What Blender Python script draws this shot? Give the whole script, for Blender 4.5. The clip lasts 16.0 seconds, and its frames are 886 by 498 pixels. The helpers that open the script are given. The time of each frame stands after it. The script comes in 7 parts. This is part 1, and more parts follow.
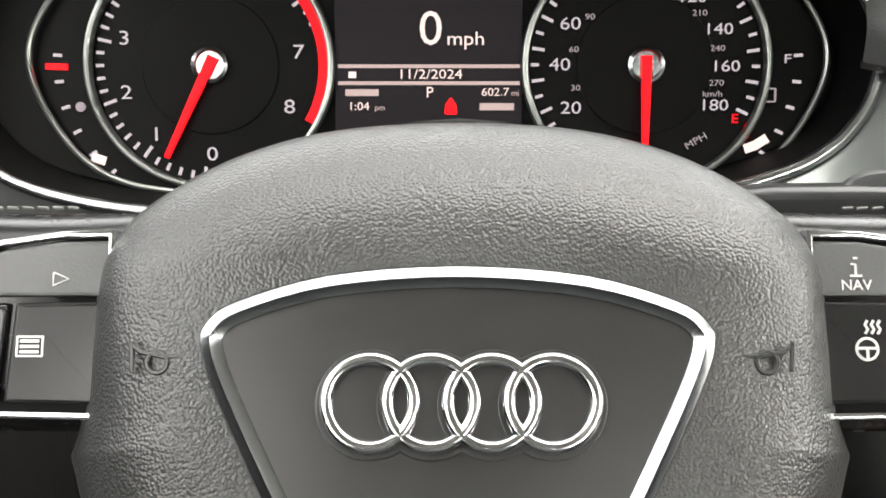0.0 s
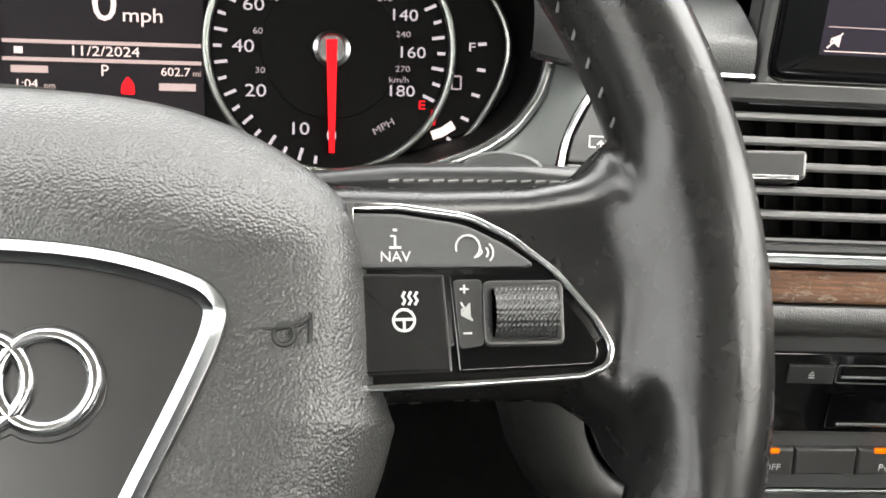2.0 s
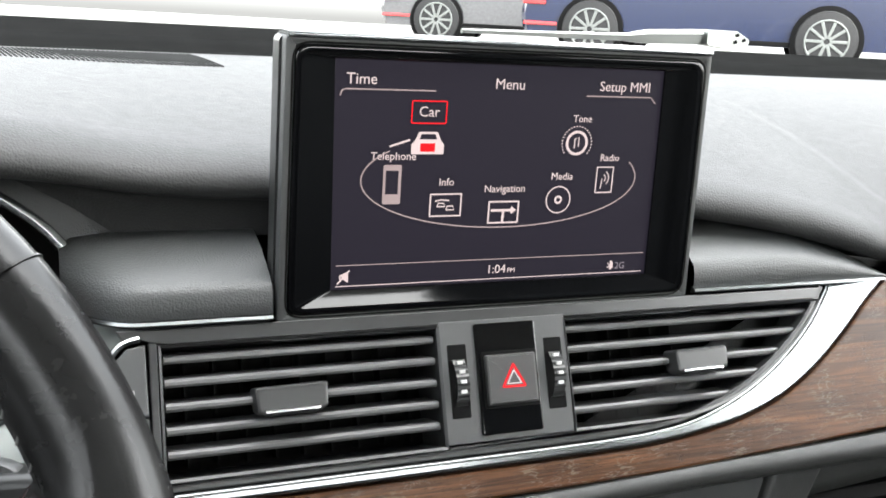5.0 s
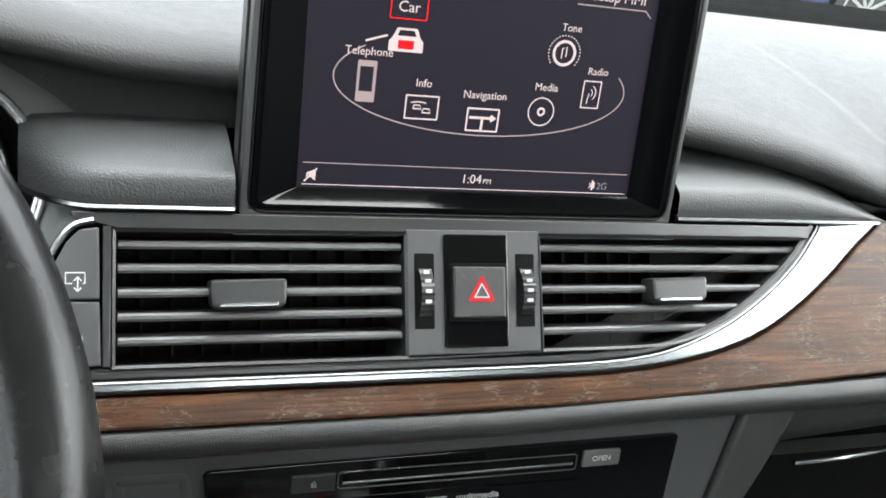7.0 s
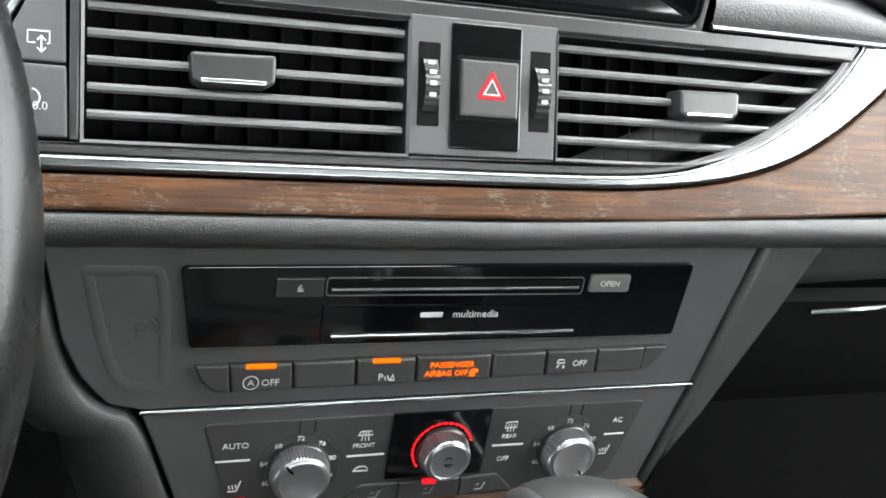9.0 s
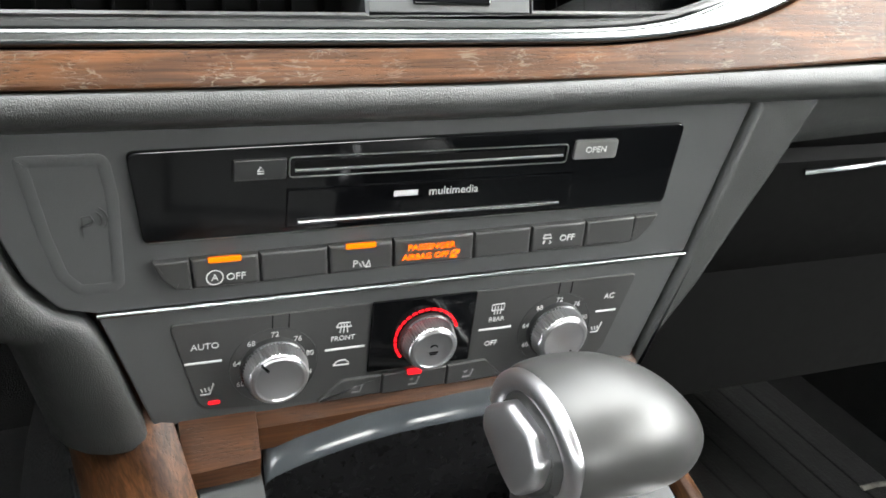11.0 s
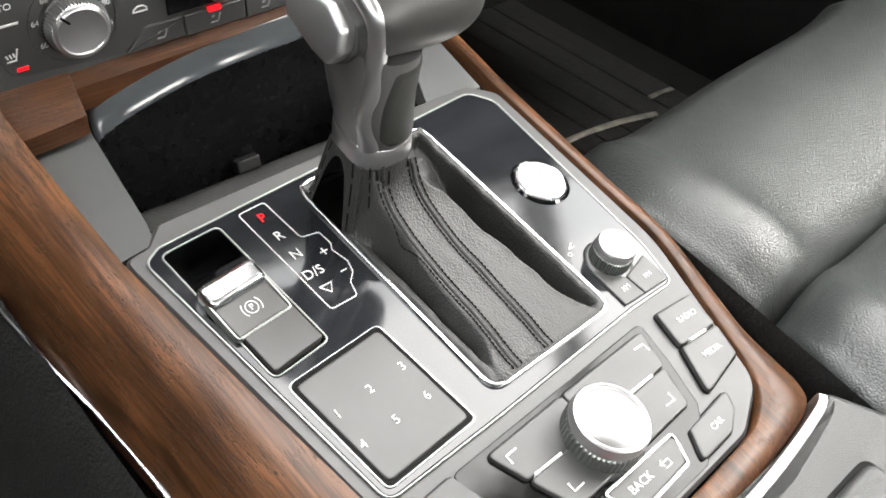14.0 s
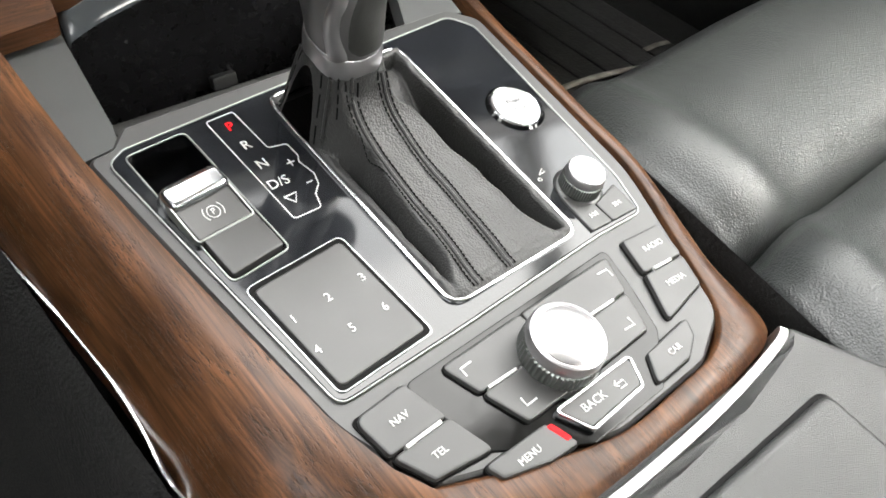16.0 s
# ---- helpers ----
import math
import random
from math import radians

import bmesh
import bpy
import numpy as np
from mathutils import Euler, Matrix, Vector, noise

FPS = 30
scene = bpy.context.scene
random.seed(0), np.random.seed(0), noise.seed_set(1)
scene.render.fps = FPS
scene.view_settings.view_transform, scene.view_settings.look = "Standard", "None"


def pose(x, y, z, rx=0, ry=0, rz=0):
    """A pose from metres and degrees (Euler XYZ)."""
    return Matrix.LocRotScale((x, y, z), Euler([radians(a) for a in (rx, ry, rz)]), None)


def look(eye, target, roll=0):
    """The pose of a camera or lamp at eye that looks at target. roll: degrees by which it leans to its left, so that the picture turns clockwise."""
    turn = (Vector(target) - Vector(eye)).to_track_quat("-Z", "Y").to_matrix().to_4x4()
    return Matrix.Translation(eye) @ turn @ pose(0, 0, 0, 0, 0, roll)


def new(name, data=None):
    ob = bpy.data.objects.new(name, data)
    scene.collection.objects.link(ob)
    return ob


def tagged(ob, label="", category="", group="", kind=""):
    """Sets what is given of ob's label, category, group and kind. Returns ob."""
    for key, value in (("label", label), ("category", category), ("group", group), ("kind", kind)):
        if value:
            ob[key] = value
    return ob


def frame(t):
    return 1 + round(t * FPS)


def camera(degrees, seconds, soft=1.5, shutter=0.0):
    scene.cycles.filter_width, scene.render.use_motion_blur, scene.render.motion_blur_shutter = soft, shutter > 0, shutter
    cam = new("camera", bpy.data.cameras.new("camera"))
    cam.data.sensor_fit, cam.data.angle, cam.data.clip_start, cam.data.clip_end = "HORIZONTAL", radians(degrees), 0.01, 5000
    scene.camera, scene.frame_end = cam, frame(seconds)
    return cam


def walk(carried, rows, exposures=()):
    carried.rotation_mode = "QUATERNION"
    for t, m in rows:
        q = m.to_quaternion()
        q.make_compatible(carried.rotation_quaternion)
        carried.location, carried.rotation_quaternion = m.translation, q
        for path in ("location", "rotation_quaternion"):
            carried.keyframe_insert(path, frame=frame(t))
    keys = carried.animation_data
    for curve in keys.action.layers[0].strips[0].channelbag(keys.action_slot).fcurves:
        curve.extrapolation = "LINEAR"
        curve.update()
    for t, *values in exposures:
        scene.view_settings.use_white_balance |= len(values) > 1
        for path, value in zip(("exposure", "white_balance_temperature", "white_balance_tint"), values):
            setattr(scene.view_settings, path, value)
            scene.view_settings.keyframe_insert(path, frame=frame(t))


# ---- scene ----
cam = camera(49.8, 16.0, soft=1.7)
METRES, EYE, TILT, LEAN, TURN = 0.5, 0.75, -21.0, 0.0, 0.0
ROWS = [
    (0.0, 0.0, 0.0, 0.0, 0.0, 0.0, -0.0),
    (0.5, 0.0754, -0.0064, 0.0031, -3.38, 0.06, 0.0),
    (1.0, 0.1192, -0.006, -0.0024, -6.19, 0.02, -0.08),
    (1.5, 0.1314, -0.002, -0.0088, -8.04, -0.08, -0.08),
    (2.0, 0.1331, 0.0019, -0.0121, -9.88, -0.09, 0.24),
    (2.5, 0.1376, 0.0012, -0.0124, -12.62, 0.44, 1.41),
    (3.0, 0.1878, -0.01, 0.0041, -17.67, 1.56, 3.19),
    (3.5, 0.225, -0.0515, 0.0472, -21.43, 2.97, 5.22),
    (4.0, 0.2339, -0.0896, 0.0883, -24.53, 4.4, 6.95),
    (4.2, 0.2395, -0.0925, 0.0895, -25.92, 5.27, 7.51),
    (6.3, 0.2933, -0.0981, 0.0905, -27.04, 4.59, 5.33),
    (6.5, 0.2987, -0.0972, 0.0808, -26.68, 3.85, 4.52),
    (7.0, 0.3105, -0.0853, 0.0493, -26.33, 2.36, 2.74),
    (7.5, 0.3219, -0.0723, 0.0288, -26.11, 0.76, 1.32),
    (8.0, 0.3294, -0.0562, 0.0093, -26.08, -1.01, 0.51),
    (8.5, 0.3401, -0.037, -0.0114, -25.78, -2.82, 0.14),
    (9.0, 0.3458, -0.02, -0.0269, -25.76, -4.48, 0.03),
    (9.2, 0.3482, -0.0158, -0.0330, -25.75, -5.04, 0.03),
    (11.3, 0.3864, 0.0634, -0.0590, -29.10, -12.54, 4.71),
    (11.5, 0.3975, 0.0956, -0.0518, -30.32, -14.28, 5.85),
    (12.0, 0.3929, 0.1316, -0.0361, -33.79, -17.83, 8.85),
    (12.5, 0.3643, 0.1154, -0.0527, -37.49, -21.88, 10.99),
    (13.0, 0.3368, 0.0543, -0.0885, -40.25, -25.01, 12.01),
    (13.5, 0.3148, -0.0067, -0.1206, -42.11, -27.07, 11.75),
    (14.0, 0.3093, -0.0403, -0.1462, -42.19, -28.29, 11.16),
    (14.5, 0.3102, -0.0625, -0.168, -41.88, -29.21, 10.49),
    (15.0, 0.3133, -0.069, -0.1799, -41.54, -29.85, 9.77),
    (15.5, 0.3148, -0.068, -0.1842, -41.29, -30.25, 9.31),
    (16.0, 0.3145, -0.0674, -0.1852, -41.12, -30.47, 9.01),
]
BASE = 3.6
EXPOSURES = [(t, BASE + stops, kelvin, tint) for t, stops, kelvin, tint in (
    (0.0, 0.48, 6900, 9), (2.0, 0.68, 6900, 9), (3.2, 0.98, 6900, 9), (3.6, 0.58, 6800, 9), (4.0, 0.10, 6600, 9), (4.2, 0.05, 6550, 9), (6.5, -0.02, 6250, 6), (7.5, 0.18, 6300, 6), (8.5, 0.58, 6350, 6),
    (9.2, 0.62, 6350, 6), (11.5, 1.22, 6600, 7), (12.5, 1.35, 6850, 9), (13.2, 1.12, 6850, 10), (14.0, 0.95, 6750, 9), (16.0, 0.82, 6750, 8))]
walk(cam, [(t, pose(0, 0, EYE, TILT, LEAN, TURN) @ pose(METRES * x, METRES * y, METRES * z, 90 + pitch, roll, yaw)) for t, x, y, z, yaw, pitch, roll in ROWS], EXPOSURES)

# ---- world and light: an overcast day outside the car's windows ----
world = bpy.data.worlds.new("overcast_sky")
scene.world = world
world.use_nodes = True
wt = world.node_tree
sky = wt.nodes.new("ShaderNodeTexSky")
sky.sky_type, sky.sun_disc = "NISHITA", False
sky.sun_elevation, sky.sun_rotation = radians(52), radians(150)
sky.air_density, sky.dust_density, sky.ozone_density = 1.6, 4.0, 1.0
grey = wt.nodes.new("ShaderNodeHueSaturation")  # cloud takes the blue out of the sky
grey.inputs["Saturation"].default_value = 0.12
wt.links.new(sky.outputs[0], grey.inputs["Color"])
wt.links.new(grey.outputs[0], wt.nodes["Background"].inputs[0])
wt.nodes["Background"].inputs[1].default_value = 0.15
sun = new("sun", bpy.data.lights.new("sun", "SUN"))
sun.data.energy, sun.data.angle, sun.data.color = 0.5, radians(100), (1.0, 0.97, 0.92)
sun.matrix_world = look((3.0, -4.0, 6.0), (0.4, 0.2, 0.5))


# ---- materials ----
def shader(name):
    m = bpy.data.materials.new(name)
    m.use_nodes = True
    return m, m.node_tree, m.node_tree.nodes["Principled BSDF"]


def surface(name, color, rough=0.5, metal=0.0, spec=0.5, tone=0.12, tone_scale=35.0, grain=0.0, grain_scale=900.0,
            kind="cells", rough_var=0.08, coat=0.0, fine=0.0, stretch=(1, 1, 1)):
    """A plain material with tone and gloss that vary at two scales, and a fine relief."""
    m, nt, p = shader(name)
    co = nt.nodes.new("ShaderNodeTexCoord")
    mp = nt.nodes.new("ShaderNodeMapping")
    mp.inputs["Scale"].default_value = stretch
    nt.links.new(co.outputs["Object"], mp.inputs[0])
    n1 = nt.nodes.new("ShaderNodeTexNoise")
    n1.inputs["Scale"].default_value, n1.inputs["Detail"].default_value = tone_scale, 6
    nt.links.new(mp.outputs[0], n1.inputs["Vector"])
    ramp = nt.nodes.new("ShaderNodeValToRGB")
    lo = [c * (1 - tone) for c in color]
    hi = [min(1, c * (1 + tone)) for c in color]
    ramp.color_ramp.elements[0].position, ramp.color_ramp.elements[1].position = 0.3, 0.7
    ramp.color_ramp.elements[0].color, ramp.color_ramp.elements[1].color = (*lo, 1), (*hi, 1)
    nt.links.new(n1.outputs[0], ramp.inputs[0])
    nt.links.new(ramp.outputs[0], p.inputs["Base Color"])
    rr = nt.nodes.new("ShaderNodeMapRange")
    rr.inputs[3].default_value, rr.inputs[4].default_value = max(0.02, rough - rough_var), min(1, rough + rough_var)
    n2 = nt.nodes.new("ShaderNodeTexNoise")
    n2.inputs["Scale"].default_value, n2.inputs["Detail"].default_value = tone_scale * 4, 4
    nt.links.new(mp.outputs[0], n2.inputs["Vector"])
    nt.links.new(n2.outputs[0], rr.inputs[0])
    nt.links.new(rr.outputs[0], p.inputs["Roughness"])
    p.inputs["Metallic"].default_value = metal
    p.inputs["Specular IOR Level"].default_value = spec
    p.inputs["Coat Weight"].default_value = coat
    p.inputs["Coat Roughness"].default_value = 0.04
    if grain:
        if kind == "cells":
            warp = nt.nodes.new("ShaderNodeTexNoise")
            warp.inputs["Scale"].default_value = grain_scale * 0.6
            nt.links.new(mp.outputs[0], warp.inputs["Vector"])
            mixv = nt.nodes.new("ShaderNodeMixRGB")
            mixv.blend_type = "ADD"
            mixv.inputs[0].default_value = 0.20 / grain_scale
            nt.links.new(mp.outputs[0], mixv.inputs[1])
            nt.links.new(warp.outputs[1], mixv.inputs[2])
            tex = nt.nodes.new("ShaderNodeTexVoronoi")
            tex.feature = "SMOOTH_F1"
            tex.inputs["Smoothness"].default_value = 0.35
            tex.inputs["Scale"].default_value = grain_scale
            nt.links.new(mixv.outputs[0], tex.inputs["Vector"])
            inv = nt.nodes.new("ShaderNodeMath")
            inv.operation = "MULTIPLY"
            inv.inputs[1].default_value = -1.0
            nt.links.new(tex.outputs["Distance"], inv.inputs[0])
            height = inv.outputs[0]
        else:
            tex = nt.nodes.new("ShaderNodeTexNoise")
            tex.inputs["Scale"].default_value, tex.inputs["Detail"].default_value = grain_scale, 3
            nt.links.new(mp.outputs[0], tex.inputs["Vector"])
            height = tex.outputs[0]
        b = nt.nodes.new("ShaderNodeBump")
        b.inputs["Strength"].default_value, b.inputs["Distance"].default_value = grain, 1.0 / grain_scale
        nt.links.new(height, b.inputs["Height"])
        nt.links.new(b.outputs[0], p.inputs["Normal"])
    return m


def glow(name, color, strength):
    m, nt, p = shader(name)
    p.inputs["Base Color"].default_value = (*[c * 0.1 for c in color], 1)
    p.inputs["Specular IOR Level"].default_value = 0.1
    p.inputs["Emission Color"].default_value = (*color, 1)
    p.inputs["Emission Strength"].default_value = strength * 0.17
    return m


def timber(name, light, dark, along=(1, 0, 0), gloss=0.32, flecks=0.0):
    """Open-pored brown veneer: long figure, short dark pores, pale flecks."""
    m, nt, p = shader(name)
    co = nt.nodes.new("ShaderNodeTexCoord")
    mp = nt.nodes.new("ShaderNodeMapping")
    mp.inputs["Scale"].default_value = [6 if a else 42 for a in along]
    nt.links.new(co.outputs["Object"], mp.inputs[0])
    n1 = nt.nodes.new("ShaderNodeTexNoise")
    n1.inputs["Scale"].default_value, n1.inputs["Detail"].default_value, n1.inputs["Distortion"].default_value = 1.6, 5, 1.1
    nt.links.new(mp.outputs[0], n1.inputs["Vector"])
    ramp = nt.nodes.new("ShaderNodeValToRGB")
    ramp.color_ramp.elements[0].position, ramp.color_ramp.elements[1].position = 0.32, 0.68
    ramp.color_ramp.elements[0].color, ramp.color_ramp.elements[1].color = (*dark, 1), (*light, 1)
    nt.links.new(n1.outputs[0], ramp.inputs[0])
    mp2 = nt.nodes.new("ShaderNodeMapping")
    mp2.inputs["Scale"].default_value = [260 if a else 1700 for a in along]
    nt.links.new(co.outputs["Object"], mp2.inputs[0])
    n2 = nt.nodes.new("ShaderNodeTexNoise")
    n2.inputs["Scale"].default_value, n2.inputs["Detail"].default_value = 1.0, 2
    nt.links.new(mp2.outputs[0], n2.inputs["Vector"])
    pores = nt.nodes.new("ShaderNodeMapRange")
    pores.inputs[1].default_value, pores.inputs[2].default_value = 0.56, 0.66
    nt.links.new(n2.outputs[0], pores.inputs[0])
    gate = nt.nodes.new("ShaderNodeTexNoise")
    gate.inputs["Scale"].default_value, gate.inputs["Detail"].default_value = 60, 2
    nt.links.new(co.outputs["Object"], gate.inputs["Vector"])
    gr = nt.nodes.new("ShaderNodeMapRange")
    gr.inputs[1].default_value, gr.inputs[2].default_value = 0.42, 0.62
    nt.links.new(gate.outputs[0], gr.inputs[0])
    mul = nt.nodes.new("ShaderNodeMath")
    mul.operation = "MULTIPLY"
    nt.links.new(pores.outputs[0], mul.inputs[0])
    nt.links.new(gr.outputs[0], mul.inputs[1])
    mix = nt.nodes.new("ShaderNodeMixRGB")
    mix.inputs[2].default_value = (*[0.6 * c for c in dark], 1)
    nt.links.new(mul.outputs[0], mix.inputs[0])
    # fine dark streaks along the figure
    mp4 = nt.nodes.new("ShaderNodeMapping")
    mp4.inputs["Scale"].default_value = [22 if a else 620 for a in along]
    nt.links.new(co.outputs["Object"], mp4.inputs[0])
    n4 = nt.nodes.new("ShaderNodeTexNoise")
    n4.inputs["Scale"].default_value, n4.inputs["Detail"].default_value, n4.inputs["Distortion"].default_value = 1.0, 4, 0.6
    nt.links.new(mp4.outputs[0], n4.inputs["Vector"])
    streak = nt.nodes.new("ShaderNodeMapRange")
    streak.inputs[1].default_value, streak.inputs[2].default_value, streak.inputs[3].default_value, streak.inputs[4].default_value = 0.34, 0.62, 0.45, 1.2
    nt.links.new(n4.outputs[0], streak.inputs[0])
    tint = nt.nodes.new("ShaderNodeMixRGB")
    tint.blend_type = "MULTIPLY"
    tint.inputs[0].default_value = 1.0
    nt.links.new(ramp.outputs[0], tint.inputs[1])
    nt.links.new(streak.outputs[0], tint.inputs[2])
    nt.links.new(tint.outputs[0], mix.inputs[1])
    # pale squiggles along the figure
    mp3 = nt.nodes.new("ShaderNodeMapping")
    mp3.inputs["Scale"].default_value = [70 if a else 260 for a in along]
    nt.links.new(co.outputs["Object"], mp3.inputs[0])
    n3 = nt.nodes.new("ShaderNodeTexNoise")
    n3.inputs["Scale"].default_value, n3.inputs["Detail"].default_value, n3.inputs["Distortion"].default_value = 1.0, 3, 1.6
    nt.links.new(mp3.outputs[0], n3.inputs["Vector"])
    off = nt.nodes.new("ShaderNodeMath")
    off.operation = "SUBTRACT"
    off.inputs[1].default_value = 0.5
    nt.links.new(n3.outputs[0], off.inputs[0])
    wide = nt.nodes.new("ShaderNodeMath")
    wide.operation = "ABSOLUTE"
    nt.links.new(off.outputs[0], wide.inputs[0])
    line = nt.nodes.new("ShaderNodeMapRange")
    line.inputs[1].default_value, line.inputs[2].default_value, line.inputs[3].default_value, line.inputs[4].default_value = 0.010, 0.026, 1.0, 0.0
    nt.links.new(wide.outputs[0], line.inputs[0])
    patch = nt.nodes.new("ShaderNodeTexNoise")
    patch.inputs["Scale"].default_value, patch.inputs["Detail"].default_value = 45, 3
    nt.links.new(co.outputs["Object"], patch.inputs["Vector"])
    pr = nt.nodes.new("ShaderNodeMapRange")
    pr.inputs[1].default_value, pr.inputs[2].default_value, pr.inputs[4].default_value = 0.47, 0.58, flecks
    nt.links.new(patch.outputs[0], pr.inputs[0])
    both = nt.nodes.new("ShaderNodeMath")
    both.operation = "MULTIPLY"
    nt.links.new(line.outputs[0], both.inputs[0])
    nt.links.new(pr.outputs[0], both.inputs[1])
    mix3 = nt.nodes.new("ShaderNodeMixRGB")
    mix3.inputs[2].default_value = (0.14, 0.122, 0.098, 1)
    nt.links.new(both.outputs[0], mix3.inputs[0])
    nt.links.new(mix.outputs[0], mix3.inputs[1])
    nt.links.new(mix3.outputs[0], p.inputs["Base Color"])
    p.inputs["Roughness"].default_value = gloss
    p.inputs["Specular IOR Level"].default_value = 0.22
    b = nt.nodes.new("ShaderNodeBump")
    b.invert = True
    b.inputs["Strength"].default_value, b.inputs["Distance"].default_value = 0.35, 0.0006
    nt.links.new(mul.outputs[0], b.inputs["Height"])
    nt.links.new(b.outputs[0], p.inputs["Normal"])
    return m


GRAINED = surface("grained_black_vinyl", (0.026, 0.027, 0.026), 0.38, grain=0.42, grain_scale=1900, tone=0.15)
AIRBAG = surface("pebbled_black_vinyl", (0.026, 0.0265, 0.026), 0.32, grain=0.32, grain_scale=1350, tone=0.06, tone_scale=12)
LEATHER = surface("smooth_black_leather", (0.009, 0.009, 0.009), 0.26, spec=0.30, grain=0.06, grain_scale=900, kind="noise", tone=0.25, rough_var=0.06)
SEAT_LEATHER = surface("black_seat_leather", (0.031, 0.0335, 0.033), 0.35, spec=0.5, grain=0.34, grain_scale=760, tone=0.12)
BOOT_LEATHER = surface("boot_leather", (0.019, 0.019, 0.0187), 0.50, spec=0.4, grain=0.30, grain_scale=1000, tone=0.15)
DASH = surface("dash_soft_plastic", (0.034, 0.036, 0.036), 0.45, grain=0.22, grain_scale=1100, tone=0.08)
DASH_TOP = surface("dash_top_skin", (0.033, 0.0335, 0.0335), 0.58, spec=0.24, grain=0.22, grain_scale=900, tone=0.06)
SIDE_SATIN = surface("satin_grey_panel", (0.17, 0.182, 0.176), 0.36, metal=0.4, tone=0.08)
SATIN = surface("satin_black_plastic", (0.019, 0.0195, 0.0195), 0.32, grain=0.06, grain_scale=1500, kind="noise", tone=0.1)
MATTE = surface("matte_charcoal_plastic", (0.042, 0.0435, 0.0435), 0.44, grain=0.12, grain_scale=1600, kind="noise", tone=0.08)
KEYCAP = surface("soft_touch_key", (0.025, 0.025, 0.0245), 0.44, grain=0.05, grain_scale=1800, kind="noise", tone=0.08)
GLOSS = surface("piano_black", (0.0016, 0.0017, 0.0020), 0.07, spec=0.38, rough_var=0.03, tone=0.2)
# base lifted towards blue: paints in the sky that the console panel reflects
SKYLIT_GLOSS = surface("skylit_piano_black", (0.0085, 0.0092, 0.0108), 0.09, spec=0.38, rough_var=0.04, tone=0.25, tone_scale=50)
GLASS_BLACK = surface("screen_glass", (0.008, 0.008, 0.010), 0.06, rough_var=0.02, tone=0.1)
GLASS_DEEP = surface("dark_gloss_base", (0.002, 0.002, 0.002), 0.12, spec=0.2, tone=0.1)
GLOSS_KEY = surface("satin_gloss_key", (0.010, 0.010, 0.010), 0.22, spec=0.22, tone=0.1)
LIP_BLACK = surface("lip_black_rubber", (0.006, 0.0062, 0.0062), 1.0, spec=0.0, tone=0.15)
RIB_GREY = surface("defroster_rib_plastic", (0.024, 0.0245, 0.0245), 0.9, spec=0.0, tone=0.1)
SLAT = surface("vent_slat_plastic", (0.075, 0.075, 0.075), 0.32, tone=0.15, tone_scale=60)
# black plastic parts, and sheets that stand in for shade in hollows
DARK = surface("black_plastic_and_shade", (0.0018, 0.0018, 0.0018), 0.6, spec=0.08)
CHROME = surface("satin_chrome", (0.31, 0.325, 0.33), 0.22, metal=1.0, rough_var=0.05, tone=0.04)
BRIGHT = surface("bright_chrome", (0.55, 0.56, 0.57), 0.17, metal=1.0, rough_var=0.015, tone=0.03)
BRUSHED = surface("brushed_aluminium", (0.46, 0.46, 0.465), 0.30, metal=1.0, rough_var=0.05, tone=0.05)
LEVER = surface("grey_metallic_lever", (0.050, 0.0495, 0.048), 0.38, metal=0.45, spec=0.40, rough_var=0.01, tone=0.02)
STEM_METAL = surface("stem_satin_metal", (0.17, 0.168, 0.168), 0.34, metal=0.85, rough_var=0.01, tone=0.02)
LEVER_BAND = surface("lever_satin_metal", (0.42, 0.415, 0.42), 0.30, metal=0.95, rough_var=0.01, tone=0.02)
INLAY = surface("lever_inlay", (0.022, 0.0225, 0.021), 0.55, spec=0.25, grain=0.08, grain_scale=1400, tone=0.08)
EMBLEM_FACE = surface("emblem_plate_plastic", (0.013, 0.013, 0.013), 0.32, tone=0.12, grain=0.03, grain_scale=1500, kind="noise")
WOOD = timber("dash_walnut", (0.090, 0.038, 0.0150), (0.034, 0.0138, 0.006), (1, 0, 0), 0.34, flecks=0.55)
WOOD_PLAIN = timber("shelf_walnut", (0.066, 0.027, 0.011), (0.024, 0.009, 0.004), (1, 0, 0), 0.34)
WOOD_LONG = timber("console_walnut", (0.088, 0.037, 0.0155), (0.027, 0.0115, 0.0050), (0, 1, 0), 0.32)
THREAD = surface("black_thread", (0.05, 0.05, 0.05), 0.7)
GREY_THREAD = surface("worn_grey_thread", (0.085, 0.085, 0.082), 0.7)
CARPET = surface("black_carpet", (0.005, 0.005, 0.005), 0.95, spec=0.32, grain=0.8, grain_scale=500, kind="noise", tone=0.4)
RUBBER = surface("black_rubber_mat", (0.007, 0.007, 0.007), 0.6, spec=0.4, grain=0.3, grain_scale=300, kind="noise", tone=0.4)
BIN_MAT = surface("grey_rubber_liner", (0.060, 0.060, 0.059), 0.75, spec=0.3, grain=0.3, grain_scale=900, kind="noise")
BIN_BLACK = surface("bin_black_plastic", (0.004, 0.004, 0.0045), 0.28, spec=0.3, tone=0.2)
TRIM = surface("satin_trim_metal", (0.21, 0.222, 0.225), 0.24, metal=1.0, rough_var=0.05, tone=0.04)
PRINT = surface("white_print", (0.42, 0.42, 0.41), 0.5, tone=0.03)
PRINT_GREY = surface("grey_print", (0.16, 0.16, 0.16), 0.5, tone=0.03)
NEEDLE = glow("red_needle", (1.0, 0.008, 0.015), 0.6)
LIT_WHITE = glow("lit_white_marks", (0.78, 0.70, 0.78), 0.26)
